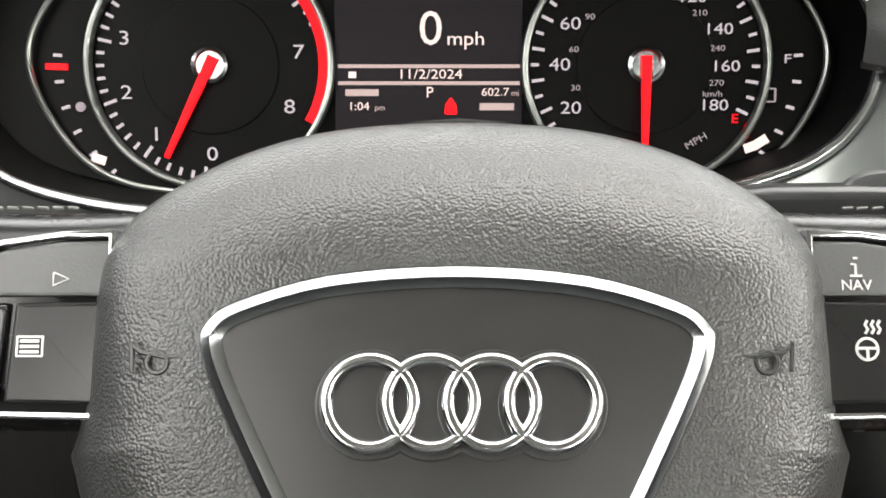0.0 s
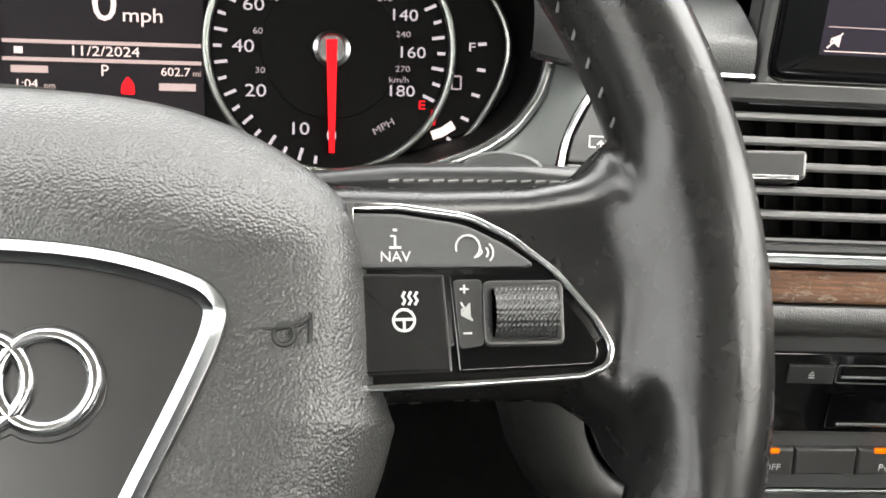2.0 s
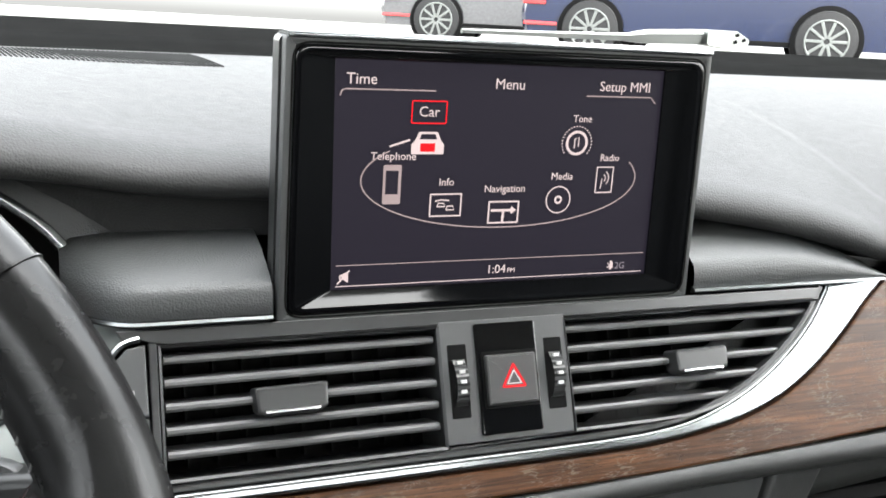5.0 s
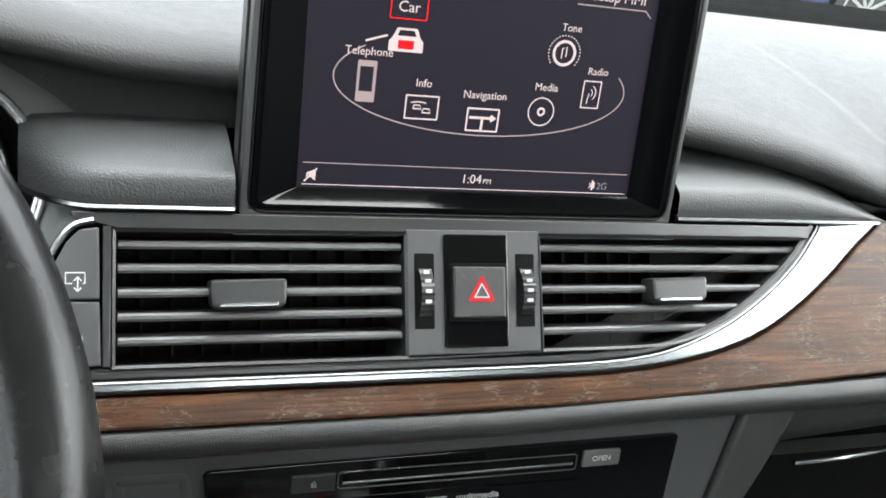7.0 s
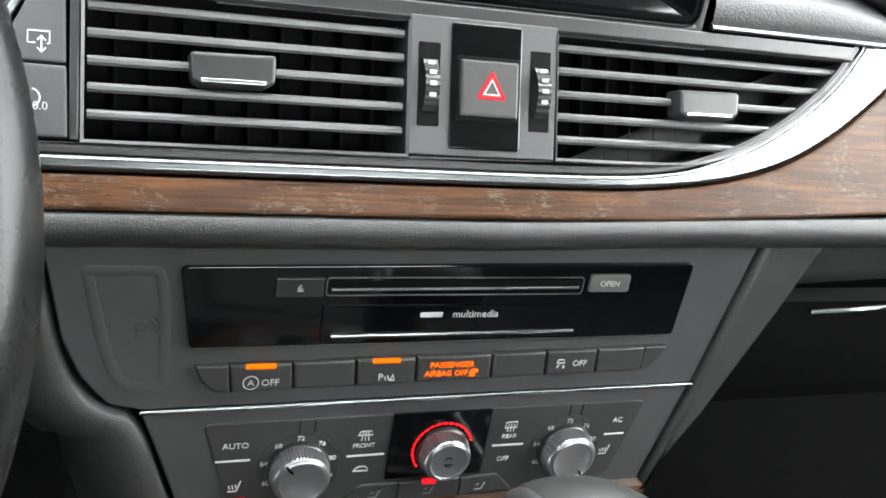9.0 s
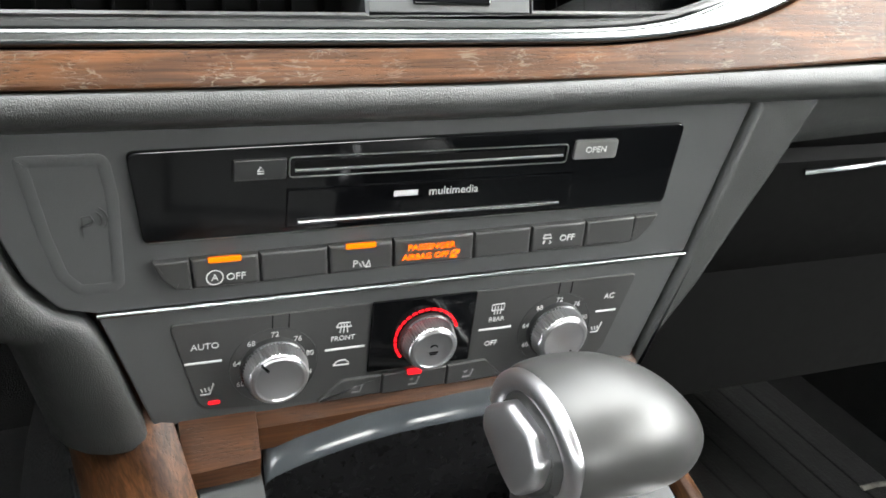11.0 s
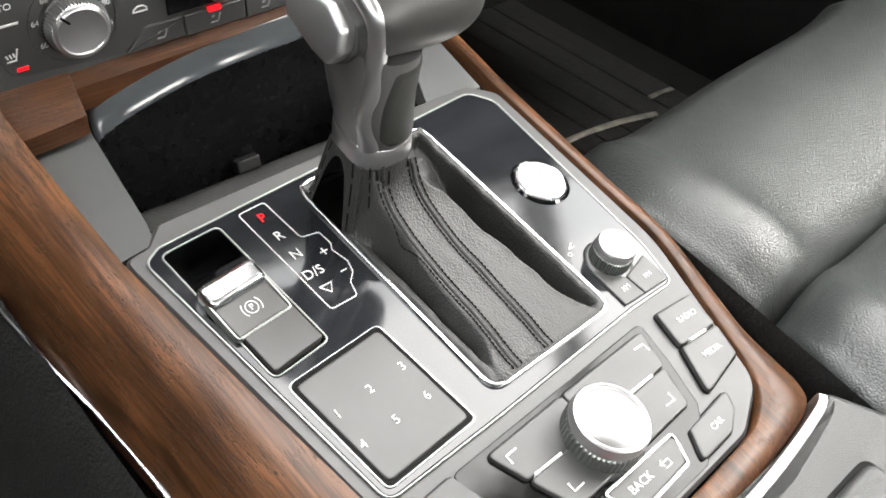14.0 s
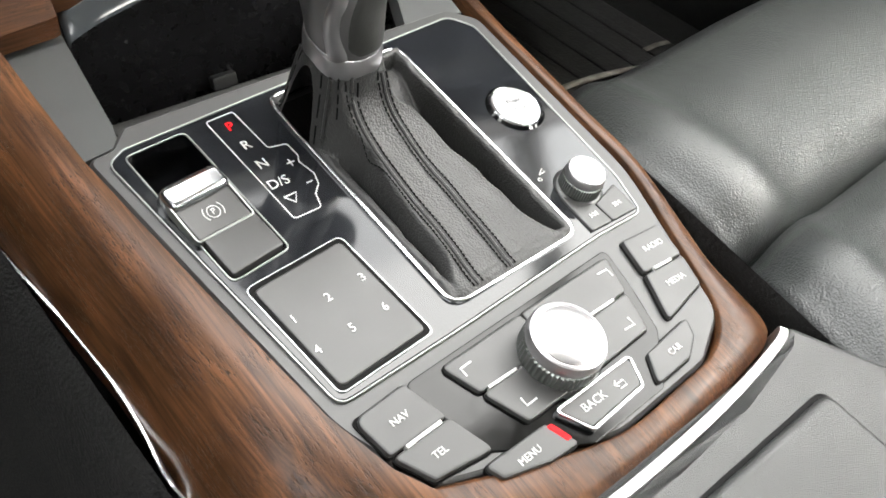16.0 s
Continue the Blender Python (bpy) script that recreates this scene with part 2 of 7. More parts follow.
BEZEL = surface("dull_silver", (0.20, 0.21, 0.20), 0.32, metal=0.9, tone=0.06)
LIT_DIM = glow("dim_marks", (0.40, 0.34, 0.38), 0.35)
LIT_PINK = glow("lit_display_text", (0.95, 0.76, 0.74), 0.42)
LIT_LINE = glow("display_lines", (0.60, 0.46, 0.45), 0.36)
LIT_RED = glow("red_lamp", (1.0, 0.008, 0.015), 0.6)
LIT_AMBER = glow("amber_lamp", (1.0, 0.12, 0.0), 0.9)
LIT_YELLOW = glow("amber_led", (1.0, 0.16, 0.0), 0.5)
SCREEN_ON = glow("lit_screen", (0.030, 0.025, 0.038), 0.36)
DISPLAY_DARK = glow("dark_display", (0.020, 0.016, 0.020), 0.25)
HEADLINER = surface("light_headliner", (0.42, 0.41, 0.39), 0.9, tone=0.04)
ASPHALT = surface("grey_asphalt", (0.11, 0.108, 0.10), 0.9, tone=0.25, tone_scale=3, grain=0.3, grain_scale=60, kind="noise")
TAIL_RED = surface("red_lamp_glass", (0.35, 0.02, 0.02), 0.15, tone=0.05)
CAR_BLUE = surface("blue_car_paint", (0.004, 0.009, 0.032), 0.2, coat=0.5, tone=0.05)


# ---- building helpers ----
def grid_frame(origin, right, normal):
    """The pose of a panel: x to the right along it, y up along it, z out of it."""
    n = Vector(normal).normalized()
    r = Vector(right)
    r = (r - n * r.dot(n)).normalized()
    u = n.cross(r)
    m = Matrix((r, u, n)).transposed().to_4x4()
    m.translation = origin
    return m


def thing(name, label, category, m=None, group="", kind=""):
    ob = new(name)
    if m is not None:
        ob.matrix_world = m
    return tagged(ob, label, category, group, kind)


def part(name, bm, material, parent=None, label="", smooth=True, sharp=38):
    me = bpy.data.meshes.new(name)
    bmesh.ops.recalc_face_normals(bm, faces=bm.faces)
    bm.to_mesh(me)
    bm.free()
    me.materials.append(material)
    if smooth:
        me.shade_smooth()
        me.set_sharp_from_angle(angle=radians(sharp))
    ob = new(name, me)
    if parent is not None:
        ob.parent = parent
    if label:
        ob["label"] = label
    return ob


def ccw(pts):
    a = sum(p[0] * q[1] - q[0] * p[1] for p, q in zip(pts, pts[1:] + pts[:1]))
    return list(pts) if a > 0 else list(pts)[::-1]


def rounded(pts, r, seg=5):
    """A polygon with its corners rounded; r: one radius, or one for each corner."""
    rs = list(r) if isinstance(r, (list, tuple)) else [r] * len(pts)
    out = []
    for i, p in enumerate(pts):
        p0, p1, p2 = Vector(pts[i - 1]), Vector(p), Vector(pts[(i + 1) % len(pts)])
        a, b = (p0 - p1), (p2 - p1)
        ang = a.angle(b)
        if rs[i] <= 0 or ang > 3.10:
            out.append(tuple(p1))
            continue
        d = min(rs[i] / math.tan(ang / 2), 0.48 * a.length, 0.48 * b.length)
        s, e = p1 + a.normalized() * d, p1 + b.normalized() * d
        for k in range(seg + 1):
            f = k / seg
            q = s * (1 - f) ** 2 + p1 * 2 * f * (1 - f) + e * f * f
            out.append((q.x, q.y))
    return out


def box2(x0, y0, x1, y1):
    return [(x0, y0), (x1, y0), (x1, y1), (x0, y1)]


def disc2(x, y, r, n=32):
    return [(x + r * math.cos(2 * math.pi * k / n), y + r * math.sin(2 * math.pi * k / n)) for k in range(n)]


def inset(pts, d):
    n, out = len(pts), []
    for i in range(n):
        a, b, c = Vector(pts[i - 1]), Vector(pts[i]), Vector(pts[(i + 1) % n])
        t0, t1 = (b - a), (c - b)
        if t0.length < 1e-9 or t1.length < 1e-9:
            out.append(tuple(b))
            continue
        n0, n1 = Vector((-t0.y, t0.x)).normalized(), Vector((-t1.y, t1.x)).normalized()
        m = n0 + n1
        m = m.normalized() / max(0.5, math.sqrt((1 + n0.dot(n1)) / 2)) if m.length > 1e-6 else n0
        out.append((b.x + m.x * d, b.y + m.y * d))
    # edges that an inset turned round shrink to one point
    flip = [(Vector(out[(i + 1) % n]) - Vector(out[i])).dot(Vector(pts[(i + 1) % n]) - Vector(pts[i])) <= 0 for i in range(n)]
    if any(flip) and not all(flip):
        first = flip.index(False) + 1
        run = []
        for k in range(first, first + n + 1):
            i = k % n
            if flip[i]:
                run += [i, (i + 1) % n]
            elif run:
                mean = sum((Vector(out[r]) for r in run), Vector((0, 0))) / len(run)
                for r in run:
                    out[r] = tuple(mean)
                run = []
    return out


def bridge(bm, a, b):
    n = len(a)
    for i in range(n):
        try:
            bm.faces.new((a[i], a[(i + 1) % n], b[(i + 1) % n], b[i]))
        except ValueError:
            pass


def loops(bm, rows, cap0=True, cap1=True, closed=True):
    """Joins rows of points, each as long as the other, into a skin."""
    vs = [[bm.verts.new(p) for p in row] for row in rows]
    for a, b in zip(vs, vs[1:]):
        if closed:
            bridge(bm, a, b)
        else:
            for i in range(len(a) - 1):
                bm.faces.new((a[i], a[i + 1], b[i + 1], b[i]))
    if cap0:
        bm.faces.new(vs[0])
    if cap1:
        bm.faces.new(vs[-1])
    return vs


def slab(pts, z0, z1, bevel=0.0006, bm=None, steps=2):
    """A plate of that outline between two heights, its upper edge rounded."""
    bm = bm or bmesh.new()
    pts = ccw(pts)
    rows = [[(x, y, z0) for x, y in pts]]
    for k in range(steps + 1):
        f = k / steps * math.pi / 2
        rows.append([(x, y, z1 - bevel * (1 - math.sin(f))) for x, y in inset(pts, bevel * (1 - math.cos(f)))])
    rows.append([(x, y, z1) for x, y in inset(pts, bevel + min(0.0002, bevel * 0.3 + 0.00003))])
    loops(bm, rows)
    return bm


def slab_holes(pts, holes, z0, z1, bevel=0.0006):
    """A plate with openings that go through it."""
    bm = bmesh.new()
    pts = ccw(pts)
    tops = [loops(bm, [[(x, y, z0) for x, y in pts], [(x, y, z1 - bevel) for x, y in pts], [(x, y, z1) for x, y in inset(pts, bevel)]], False, False)[-1]]
    for hole in holes:
        hole = ccw(hole)
        tops.append(loops(bm, [[(x, y, z0) for x, y in hole], [(x, y, z1) for x, y in hole]], False, False)[-1])
    edges = [e for ring in tops for e in (bm.edges.get((p, q)) for p, q in zip(ring, ring[1:] + ring[:1])) if e]
    bmesh.ops.triangle_fill(bm, edges=edges, use_beauty=True, normal=(0, 0, 1))
    return bm


def frame_ring(pts, width, z0, z1, bevel=0.0006, bm=None, dome=0.0):
    """A frame along an outline: width inwards, between two heights."""
    bm = bm or bmesh.new()
    pts = ccw(pts)
    prof = [(0, z0), (0, z1 - bevel), (bevel * 0.3, z1 - bevel * 0.3), (bevel, z1), (width / 2, z1 + dome), (width - bevel, z1),
            (width - bevel * 0.3, z1 - bevel * 0.3), (width, z1 - bevel), (width, z0)]
    rows = [[(x, y, z) for x, y in inset(pts, d)] for d, z in prof]
    vs = loops(bm, rows, False, False)
    bridge(bm, vs[-1], vs[0])
    return bm


def block(x0, y0, z0, x1, y1, z1, bevel=0.0005, r=0.0, bm=None):
    pts = box2(x0, y0, x1, y1)
    return slab(rounded(pts, r) if r else pts, z0, z1, bevel, bm)


def lathe(profile, n=40, x=0.0, y=0.0, bm=None, z=0.0, knurl=None):
    """A turned body round z: profile rows of (radius, height). knurl: (first row, last row, depth)."""
    bm = bm or bmesh.new()
    rows = []
    for i, (r, h) in enumerate(profile):
        row = []
        for k in range(n):
            rk = r - (knurl[2] if knurl and knurl[0] <= i <= knurl[1] and k % 2 else 0)
            row.append((x + rk * math.cos(2 * math.pi * k / n), y + rk * math.sin(2 * math.pi * k / n), z + h))
        rows.append(row)
    loops(bm, rows)
    return bm


def tube(points, radius, n=10, closed=False, bm=None, flat=1.0):
    """A round rod along points; flat squeezes it in the direction of z."""
    bm = bm or bmesh.new()
    pts = [Vector(p) for p in points]
    rows = []
    for i, p in enumerate(pts):
        if closed:
            t = pts[(i + 1) % len(pts)] - pts[i - 1]
        else:
            t = pts[min(i + 1, len(pts) - 1)] - pts[max(i - 1, 0)]
        t.normalize()
        up = Vector((0, 0, 1)) if abs(t.z) < 0.9 else Vector((0, 1, 0))
        s = t.cross(up).normalized()
        w = s.cross(t)
        r = radius[i] if isinstance(radius, (list, tuple)) else radius
        rows.append([p + s * r * math.cos(2 * math.pi * k / n) + w * r * flat * math.sin(2 * math.pi * k / n) for k in range(n)])
    vs = loops(bm, rows, not closed, not closed)
    if closed:
        bridge(bm, vs[-1], vs[0])
    return bm


def smooth_line(points, per=6, closed=False):
    """A soft curve through points."""
    pts = [Vector(p) for p in points]
    n, out = len(pts), []
    for i in range(n if closed else n - 1):
        p0 = pts[i - 1] if closed or i > 0 else pts[0]
        p1, p2 = pts[i], pts[(i + 1) % n]
        p3 = pts[(i + 2) % n] if closed or i + 2 < n else pts[-1]
        for k in range(per):
            f = k / per
            out.append(0.5 * (2 * p1 + (p2 - p0) * f + (2 * p0 - 5 * p1 + 4 * p2 - p3) * f * f + (3 * p1 - 3 * p2 + p3 - p0) * f ** 3))
    if not closed:
        out.append(pts[-1])
    return [tuple(p) for p in out]


def band(line, width, z0, z1, bevel=0.0005, bm=None, widths=None):
    """A flat strip that follows a line of (x, y)."""
    left, right = [], []
    for i, p in enumerate(line):
        a, b = Vector(line[max(i - 1, 0)][:2]), Vector(line[min(i + 1, len(line) - 1)][:2])
        t = (b - a).normalized()
        w = (widths[i] if widths else width) / 2
        left.append((p[0] - t.y * w, p[1] + t.x * w))
        right.append((p[0] + t.y * w, p[1] - t.x * w))
    return slab(left + right[::-1], z0, z1, bevel, bm)


def arc2(x, y, r, a0, a1, n=16):
    return [(x + r * math.cos(radians(a0 + (a1 - a0) * k / n)), y + r * math.sin(radians(a0 + (a1 - a0) * k / n))) for k in range(n + 1)]


def soft_step(a, b, x):
    f = min(1.0, max(0.0, (x - a) / (b - a)))
    return f * f * (3 - 2 * f)


def soft_max(a, b, k):
    h = min(1.0, max(0.0, 0.5 + 0.5 * (a - b) / k))
    return b + (a - b) * h + k * h * (1 - h)


def lettering(body, size, x, y, z, material, parent, turn=0.0, name="lettering", label="", wide=1.0, thick=0.00012):
    """Words in the built-in font; size is the height of a capital."""
    cu = bpy.data.curves.new(name, "FONT")
    cu.body, cu.size, cu.align_x, cu.align_y, cu.extrude, cu.resolution_u = body, size / 0.7, "CENTER", "CENTER", thick, 3
    tmp = bpy.data.objects.new(name, cu)
    scene.collection.objects.link(tmp)
    me = bpy.data.meshes.new_from_object(tmp.evaluated_get(bpy.context.evaluated_depsgraph_get()))
    bpy.data.objects.remove(tmp)
    bpy.data.curves.remove(cu)
    me.transform(Matrix.Translation((x, y, z)) @ Matrix.Rotation(radians(turn), 4, "Z") @ Matrix.Diagonal((wide, 1, 1, 1)))
    me.materials.clear()
    me.materials.append(material)
    ob = new(name, me)
    ob.parent = parent
    if label:
        ob["label"] = label
    return ob


def marks(lines, width, z, material, parent, name="icon", thick=0.00015, label=""):
    """Line drawings: lists of (x, y) strokes on a panel at height z."""
    bm = bmesh.new()
    for line in lines:
        band(line, width, z - thick, z + thick, 0.00002, bm)
    return part(name, bm, material, parent, label, smooth=False)


C6, S6 = math.cos(radians(6)), math.sin(radians(6))
ALONG = (C6, -S6, 0)
CONSOLE = grid_frame((0.3906, 0.124, 0.3743), (1, 0, 0), (0.0876, -0.1696, 0.9816))
STACK = grid_frame((0.368, 0.3275, 0.5176), ALONG, (-S6, -C6, 0))
SCREEN = grid_frame((0.368, 0.350, 0.72), ALONG, (-S6, -C6, -0.03))
VENTS = grid_frame((0.368, 0.335, 0.645), ALONG, (-S6 * 0.93, -C6 * 0.93, 0.37))
WHEEL = grid_frame((0.004, 0.1904, 0.6384), (1, 0, 0), (0, -0.875, 0.485))
CLUSTER = grid_frame((0.02, 0.428, 0.66), (1, 0, 0), (0, -0.97, 0.26))
FASCIA = Matrix(((C6, S6, 0, 0.368), (-S6, C6, 0, 0.335), (0, 0, 1, 0.645), (0, 0, 0, 1)))  # x along, y ahead, z up


# ---- the car's shell ----
def shell_box(name, label, x0, y0, z0, x1, y1, z1, material, category):
    ob = part(name, block(x0, y0, z0, x1, y1, z1, 0.01), material)
    return tagged(ob, label, category, kind="structure")


shell_box("floor", "black carpeted floor of a car cabin", -0.42, -1.7, -0.05, 1.18, 1.0, 0.0, CARPET, "floor")
shell_box("ceiling", "light grey fabric headliner of a car", -0.40, -1.7, 1.22, 1.16, 0.12, 1.25, HEADLINER, "ceiling")
# driver's sill stands higher than the passenger's, to block light from the left
shell_box("wall_left", "black door panel beside the driver, raised to cut light", -0.46, -1.7, 0.0, -0.41, 1.0, 0.80, CARPET, "door panel")
shell_box("wall_right", "black door panel beside the passenger", 1.17, -1.7, 0.0, 1.22, 1.0, 0.74, CARPET, "door panel")
# unseen wall, added to darken what reaches the cabin from behind
shell_box("wall_back", "unseen dark wall added behind the cabin to cut rear light", -0.46, -1.50, 0.0, 1.22, -1.45, 0.92, SATIN, "wall")
shell_box("wall_front", "black bulkhead under the dashboard", -0.42, 0.90, 0.0, 1.18, 0.96, 0.72, CARPET, "wall")
for side, px in (("left", -0.47), ("right", 1.23)):
    bm = tube([(px, 0.72, 0.74), (px * 0.96 + 0.015, 0.45, 1.02), (px * 0.92 + 0.03, 0.12, 1.22)], 0.03, 10)
    tube([(px, -0.42, 0.70), (px * 0.94 + 0.02, -0.5, 1.22)], 0.05, 10, bm=bm)
    tagged(part("pillar_" + side, bm, HEADLINER), "slim light grey windscreen and door pillars", "pillar", kind="structure")

bm = bmesh.new()
loops(bm, [[(x, y, -0.30 + 0.84 * min(1.0, max(0.0, (x * 0.7 + y * 0.7 - 2.0) / 9.0))) for y in range(-60, 61, 2)] for x in range(-60, 61, 2)], False, False, closed=False)
ground = part("ground", bm, ASPHALT)
tagged(ground, "pale grey asphalt of a car park", "ground", kind="structure")


# ---- dashboard ----
dashboard = thing("dashboard", "charcoal soft-touch dashboard with a padded hood", "dashboard", FASCIA)


def mixed(a, b, f):
    return tuple(p + (q - p) * f for p, q in zip(a, b))


HOOD_LIP = smooth_line([(-0.62, -0.010, 0.107), (-0.33, -0.010, 0.107), (-0.26, 0.000, 0.105), (-0.20, 0.030, 0.094), (-0.15, 0.043, 0.085), (-0.05, 0.043, 0.080), (0.05, 0.038, 0.076), (0.10, 0.036, 0.073), (0.15, 0.031, 0.067), (0.19, 0.024, 0.0605), (0.22, 0.0165, 0.0535), (0.245, 0.0125, 0.0470), (0.28, 0.011, 0.0410), (0.34, 0.010, 0.0375), (0.72, 0.010, 0.036)], 5)


def hood_profile(y, z):
    """The skin at a place along the dash: tucked under the lip, round it, up to the windscreen."""
    rows = [(max(y + 0.016, 0.062), min(0.060 + max(0.0, z - 0.088) * 3.0, z - 0.008)), (max(y + 0.015, 0.058), z - 0.005), (y + 0.007, z - 0.0035), (y + 0.0015, z - 0.0005), (y, z + 0.004), (y + 0.0025, z + 0.0095), (y + 0.009, z + 0.0140), (y + 0.021, z + 0.0180)]
    y0, z0 = rows[-1]
    for f in (0.05, 0.11, 0.18, 0.27, 0.4, 0.55, 0.75, 1.0):
        rows.append((y0 + (0.36 - y0) * f, z0 + (0.131 - z0) * (1 - (1 - f) ** 1.9)))
    return rows + [(0.40, 0.132)]


bm = bmesh.new()
loops(bm, [[(u, y, z) for y, z in hood_profile(ly, lz)] for u, ly, lz in HOOD_LIP], False, False, closed=False)
part("hood_skin", bm, DASH_TOP, dashboard, "pale grained top skin", sharp=80)
LIP = [(0.372, 0.1300), (0.376, 0.1330), (0.381, 0.1330), (0.386, 0.1295), (0.391, 0.1310), (0.394, 0.1370), (0.399, 0.1412), (0.406, 0.1420), (0.413, 0.1395), (0.419, 0.1385), (0.424, 0.1440), (0.430, 0.1490), (0.440, 0.1518), (0.452, 0.1516), (0.464, 0.1480), (0.474, 0.140), (0.50, 0.132), (0.60, 0.10)]
bm = bmesh.new()
loops(bm, [[(u, y, z) for y, z in LIP] for u in (-0.62, -0.2, 0.2, 0.72)], False, False, closed=False)
part("windscreen_lip", bm, LIP_BLACK, dashboard, "black ridged lip below the windscreen", sharp=70)


def hood_top(ly, lz, y):
    f = (y - (ly + 0.021)) / (0.36 - (ly + 0.021))
    return lz + 0.018 + (0.131 - lz - 0.018) * (1 - (1 - f) ** 1.9)


bm = bmesh.new()
for k in range(170):
    u = -0.60 + k * 0.0030
    _, ly, lz = min(HOOD_LIP, key=lambda p: abs(p[0] - u))
    tube([(u - 0.012 * f, 0.27 + 0.09 * f, hood_top(ly, lz, 0.27 + 0.09 * f)) for f in (0, 0.33, 0.66, 1.0)], 0.0008, 5, bm=bm)
tagged(part("defroster_grille", bm, RIB_GREY, dashboard, "fine grey defroster ribs"), kind="stuff")

# the shelf under the hood, on both sides of the display
SHELF = [(0.0135, 0.0352), (0.0130, 0.0375), (0.0135, 0.0440), (0.0150, 0.0475), (0.0190, 0.0505), (0.0400, 0.0590), (0.0520, 0.0620), (0.0550, 0.0630), (0.062, 0.0635)]


def turn_back(u):
    """How far the shelf's front edge falls back where it meets the cluster."""
    f = min(1.0, max(0.0, (-0.168 - u) / 0.031))
    return 0.030 * f * f


def shelf(u0, u1, taper=0.0):
    bm = bmesh.new()
    n = 24
    rows = []
    for k in range(n + 1):
        f = k / n
        u = u0 + (u1 - u0) * f
        s = 1 - taper * max(0, (f - 0.40) / 0.60) ** 2.4
        rows.append([(u, y + turn_back(u) * max(0.0, (0.056 - y) / 0.043), 0.0352 + (z - 0.0352) * s) for y, z in SHELF])
    loops(bm, rows, False, False, closed=False)
    return bm


part("shelf", shelf(-0.199, -0.1125), DASH, dashboard, "smooth grey shelf beside the display", sharp=70)
part("shelf", shelf(0.1105, 0.248, 0.97), DASH, dashboard, "smooth grey shelf beside the display", sharp=70)
# near-black sheet put in for the shadow under the hood lip
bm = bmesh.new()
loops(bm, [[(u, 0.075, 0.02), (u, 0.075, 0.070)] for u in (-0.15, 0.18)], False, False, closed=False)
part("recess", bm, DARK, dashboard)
for u0, u1 in ((-0.199, -0.1125), (0.1105, 0.243)):
    bm = bmesh.new()
    loops(bm, [[(u, y + turn_back(u), z) for y, z in ((0.0150, 0.0322), (0.0120, 0.0328), (0.0110, 0.0340), (0.0120, 0.0352), (0.0150, 0.0358))] for u in [u0 + (u1 - u0) * k / 16 for k in range(17)]], True, True)
    part("trim_strip", bm, TRIM, dashboard, "thin satin metal strip")
# dash body behind everything, and the lower dash on the passenger's side
bm = bmesh.new()
loops(bm, [[(u, 0.05, 0.030), (u, 0.10, 0.03), (u, 0.10, -0.30), (u, 0.055, -0.30), (u, 0.055, -0.05)] for u in (-0.15, 0.72)])
part("body", bm, DARK, dashboard)
bm = bmesh.new()
rows = []
for u in (0.19, 0.24, 0.32, 0.42, 0.55, 0.72):
    k = (u - 0.19) * 0.10
    rows.append([(u, 0.006 + k, -0.062), (u, 0.000 + k, -0.070), (u, 0.002 + k, -0.085), (u, 0.012 + k, -0.100), (u, 0.035 + k, -0.112), (u, 0.06 + k, -0.112)])
loops(bm, rows, False, False, closed=False)
part("knee_skin", bm, GRAINED, dashboard, "grained lower skin above the glove box")

glovebox = thing("glovebox", "black closed glove box under the dashboard", "glove box", FASCIA)
bm = bmesh.new()
rows = []
for u in (0.205, 0.215, 0.32, 0.45, 0.6, 0.66):
    rows.append([(u, 0.040, -0.116), (u, 0.034, -0.122), (u, 0.036, -0.15), (u, 0.052, -0.20), (u, 0.085, -0.25), (u, 0.14, -0.30), (u, 0.30, -0.34), (u, 0.56, -0.36)])
loops(bm, rows, False, False, closed=False)
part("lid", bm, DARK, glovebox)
part("handle", tube(smooth_line([(0.245, 0.033, -0.128), (0.275, 0.028, -0.124), (0.31, 0.029, -0.122), (0.33, 0.034, -0.124)]), 0.0018, 8), CHROME, glovebox, "small chrome handle")

# ---- wood and metal trims across the dash ----
chrome_trim = thing("chrome_trim", "satin aluminium trim sweeping round the air vents", "trim", VENTS)
INNER = smooth_line([(-0.205, -0.0344, 0), (-0.05, -0.0344, 0), (0.05, -0.0341, 0), (0.09, -0.0316, 0), (0.115, -0.0258, 0), (0.140, -0.0158, 0), (0.163, -0.0020, 0), (0.183, 0.0145, 0), (0.1965, 0.0305, 0), (0.1990, 0.0348, 0)], 6)
OUTER = smooth_line([(0.2420, 0.0362, 0), (0.2260, 0.0240, 0), (0.2050, 0.0060, 0), (0.1830, -0.0100, 0), (0.1600, -0.0225, 0), (0.1350, -0.0310, 0), (0.1080, -0.0360, 0), (0.080, -0.0388, 0), (0.05, -0.0399, 0), (-0.05, -0.0402, 0), (-0.205, -0.0402, 0)], 6)
part("strip", slab([(a[0], a[1]) for a in INNER + OUTER], -0.008, 0.0024, 0.0018, steps=3), TRIM, chrome_trim)


def offset_line(line, d):
    out = []
    for i, a in enumerate(line):
        t = (Vector(line[min(i + 1, len(line) - 1)][:2]) - Vector(line[max(i - 1, 0)][:2])).normalized()
        out.append((a[0] - t.y * d, a[1] + t.x * d))
    return out


# thin dark step beside the metal strip
part("step", band(offset_line(INNER[:-3], 0.0018), 0.0028, -0.008, 0.0006, 0.0007), SATIN, chrome_trim, "dark satin step beside the metal")

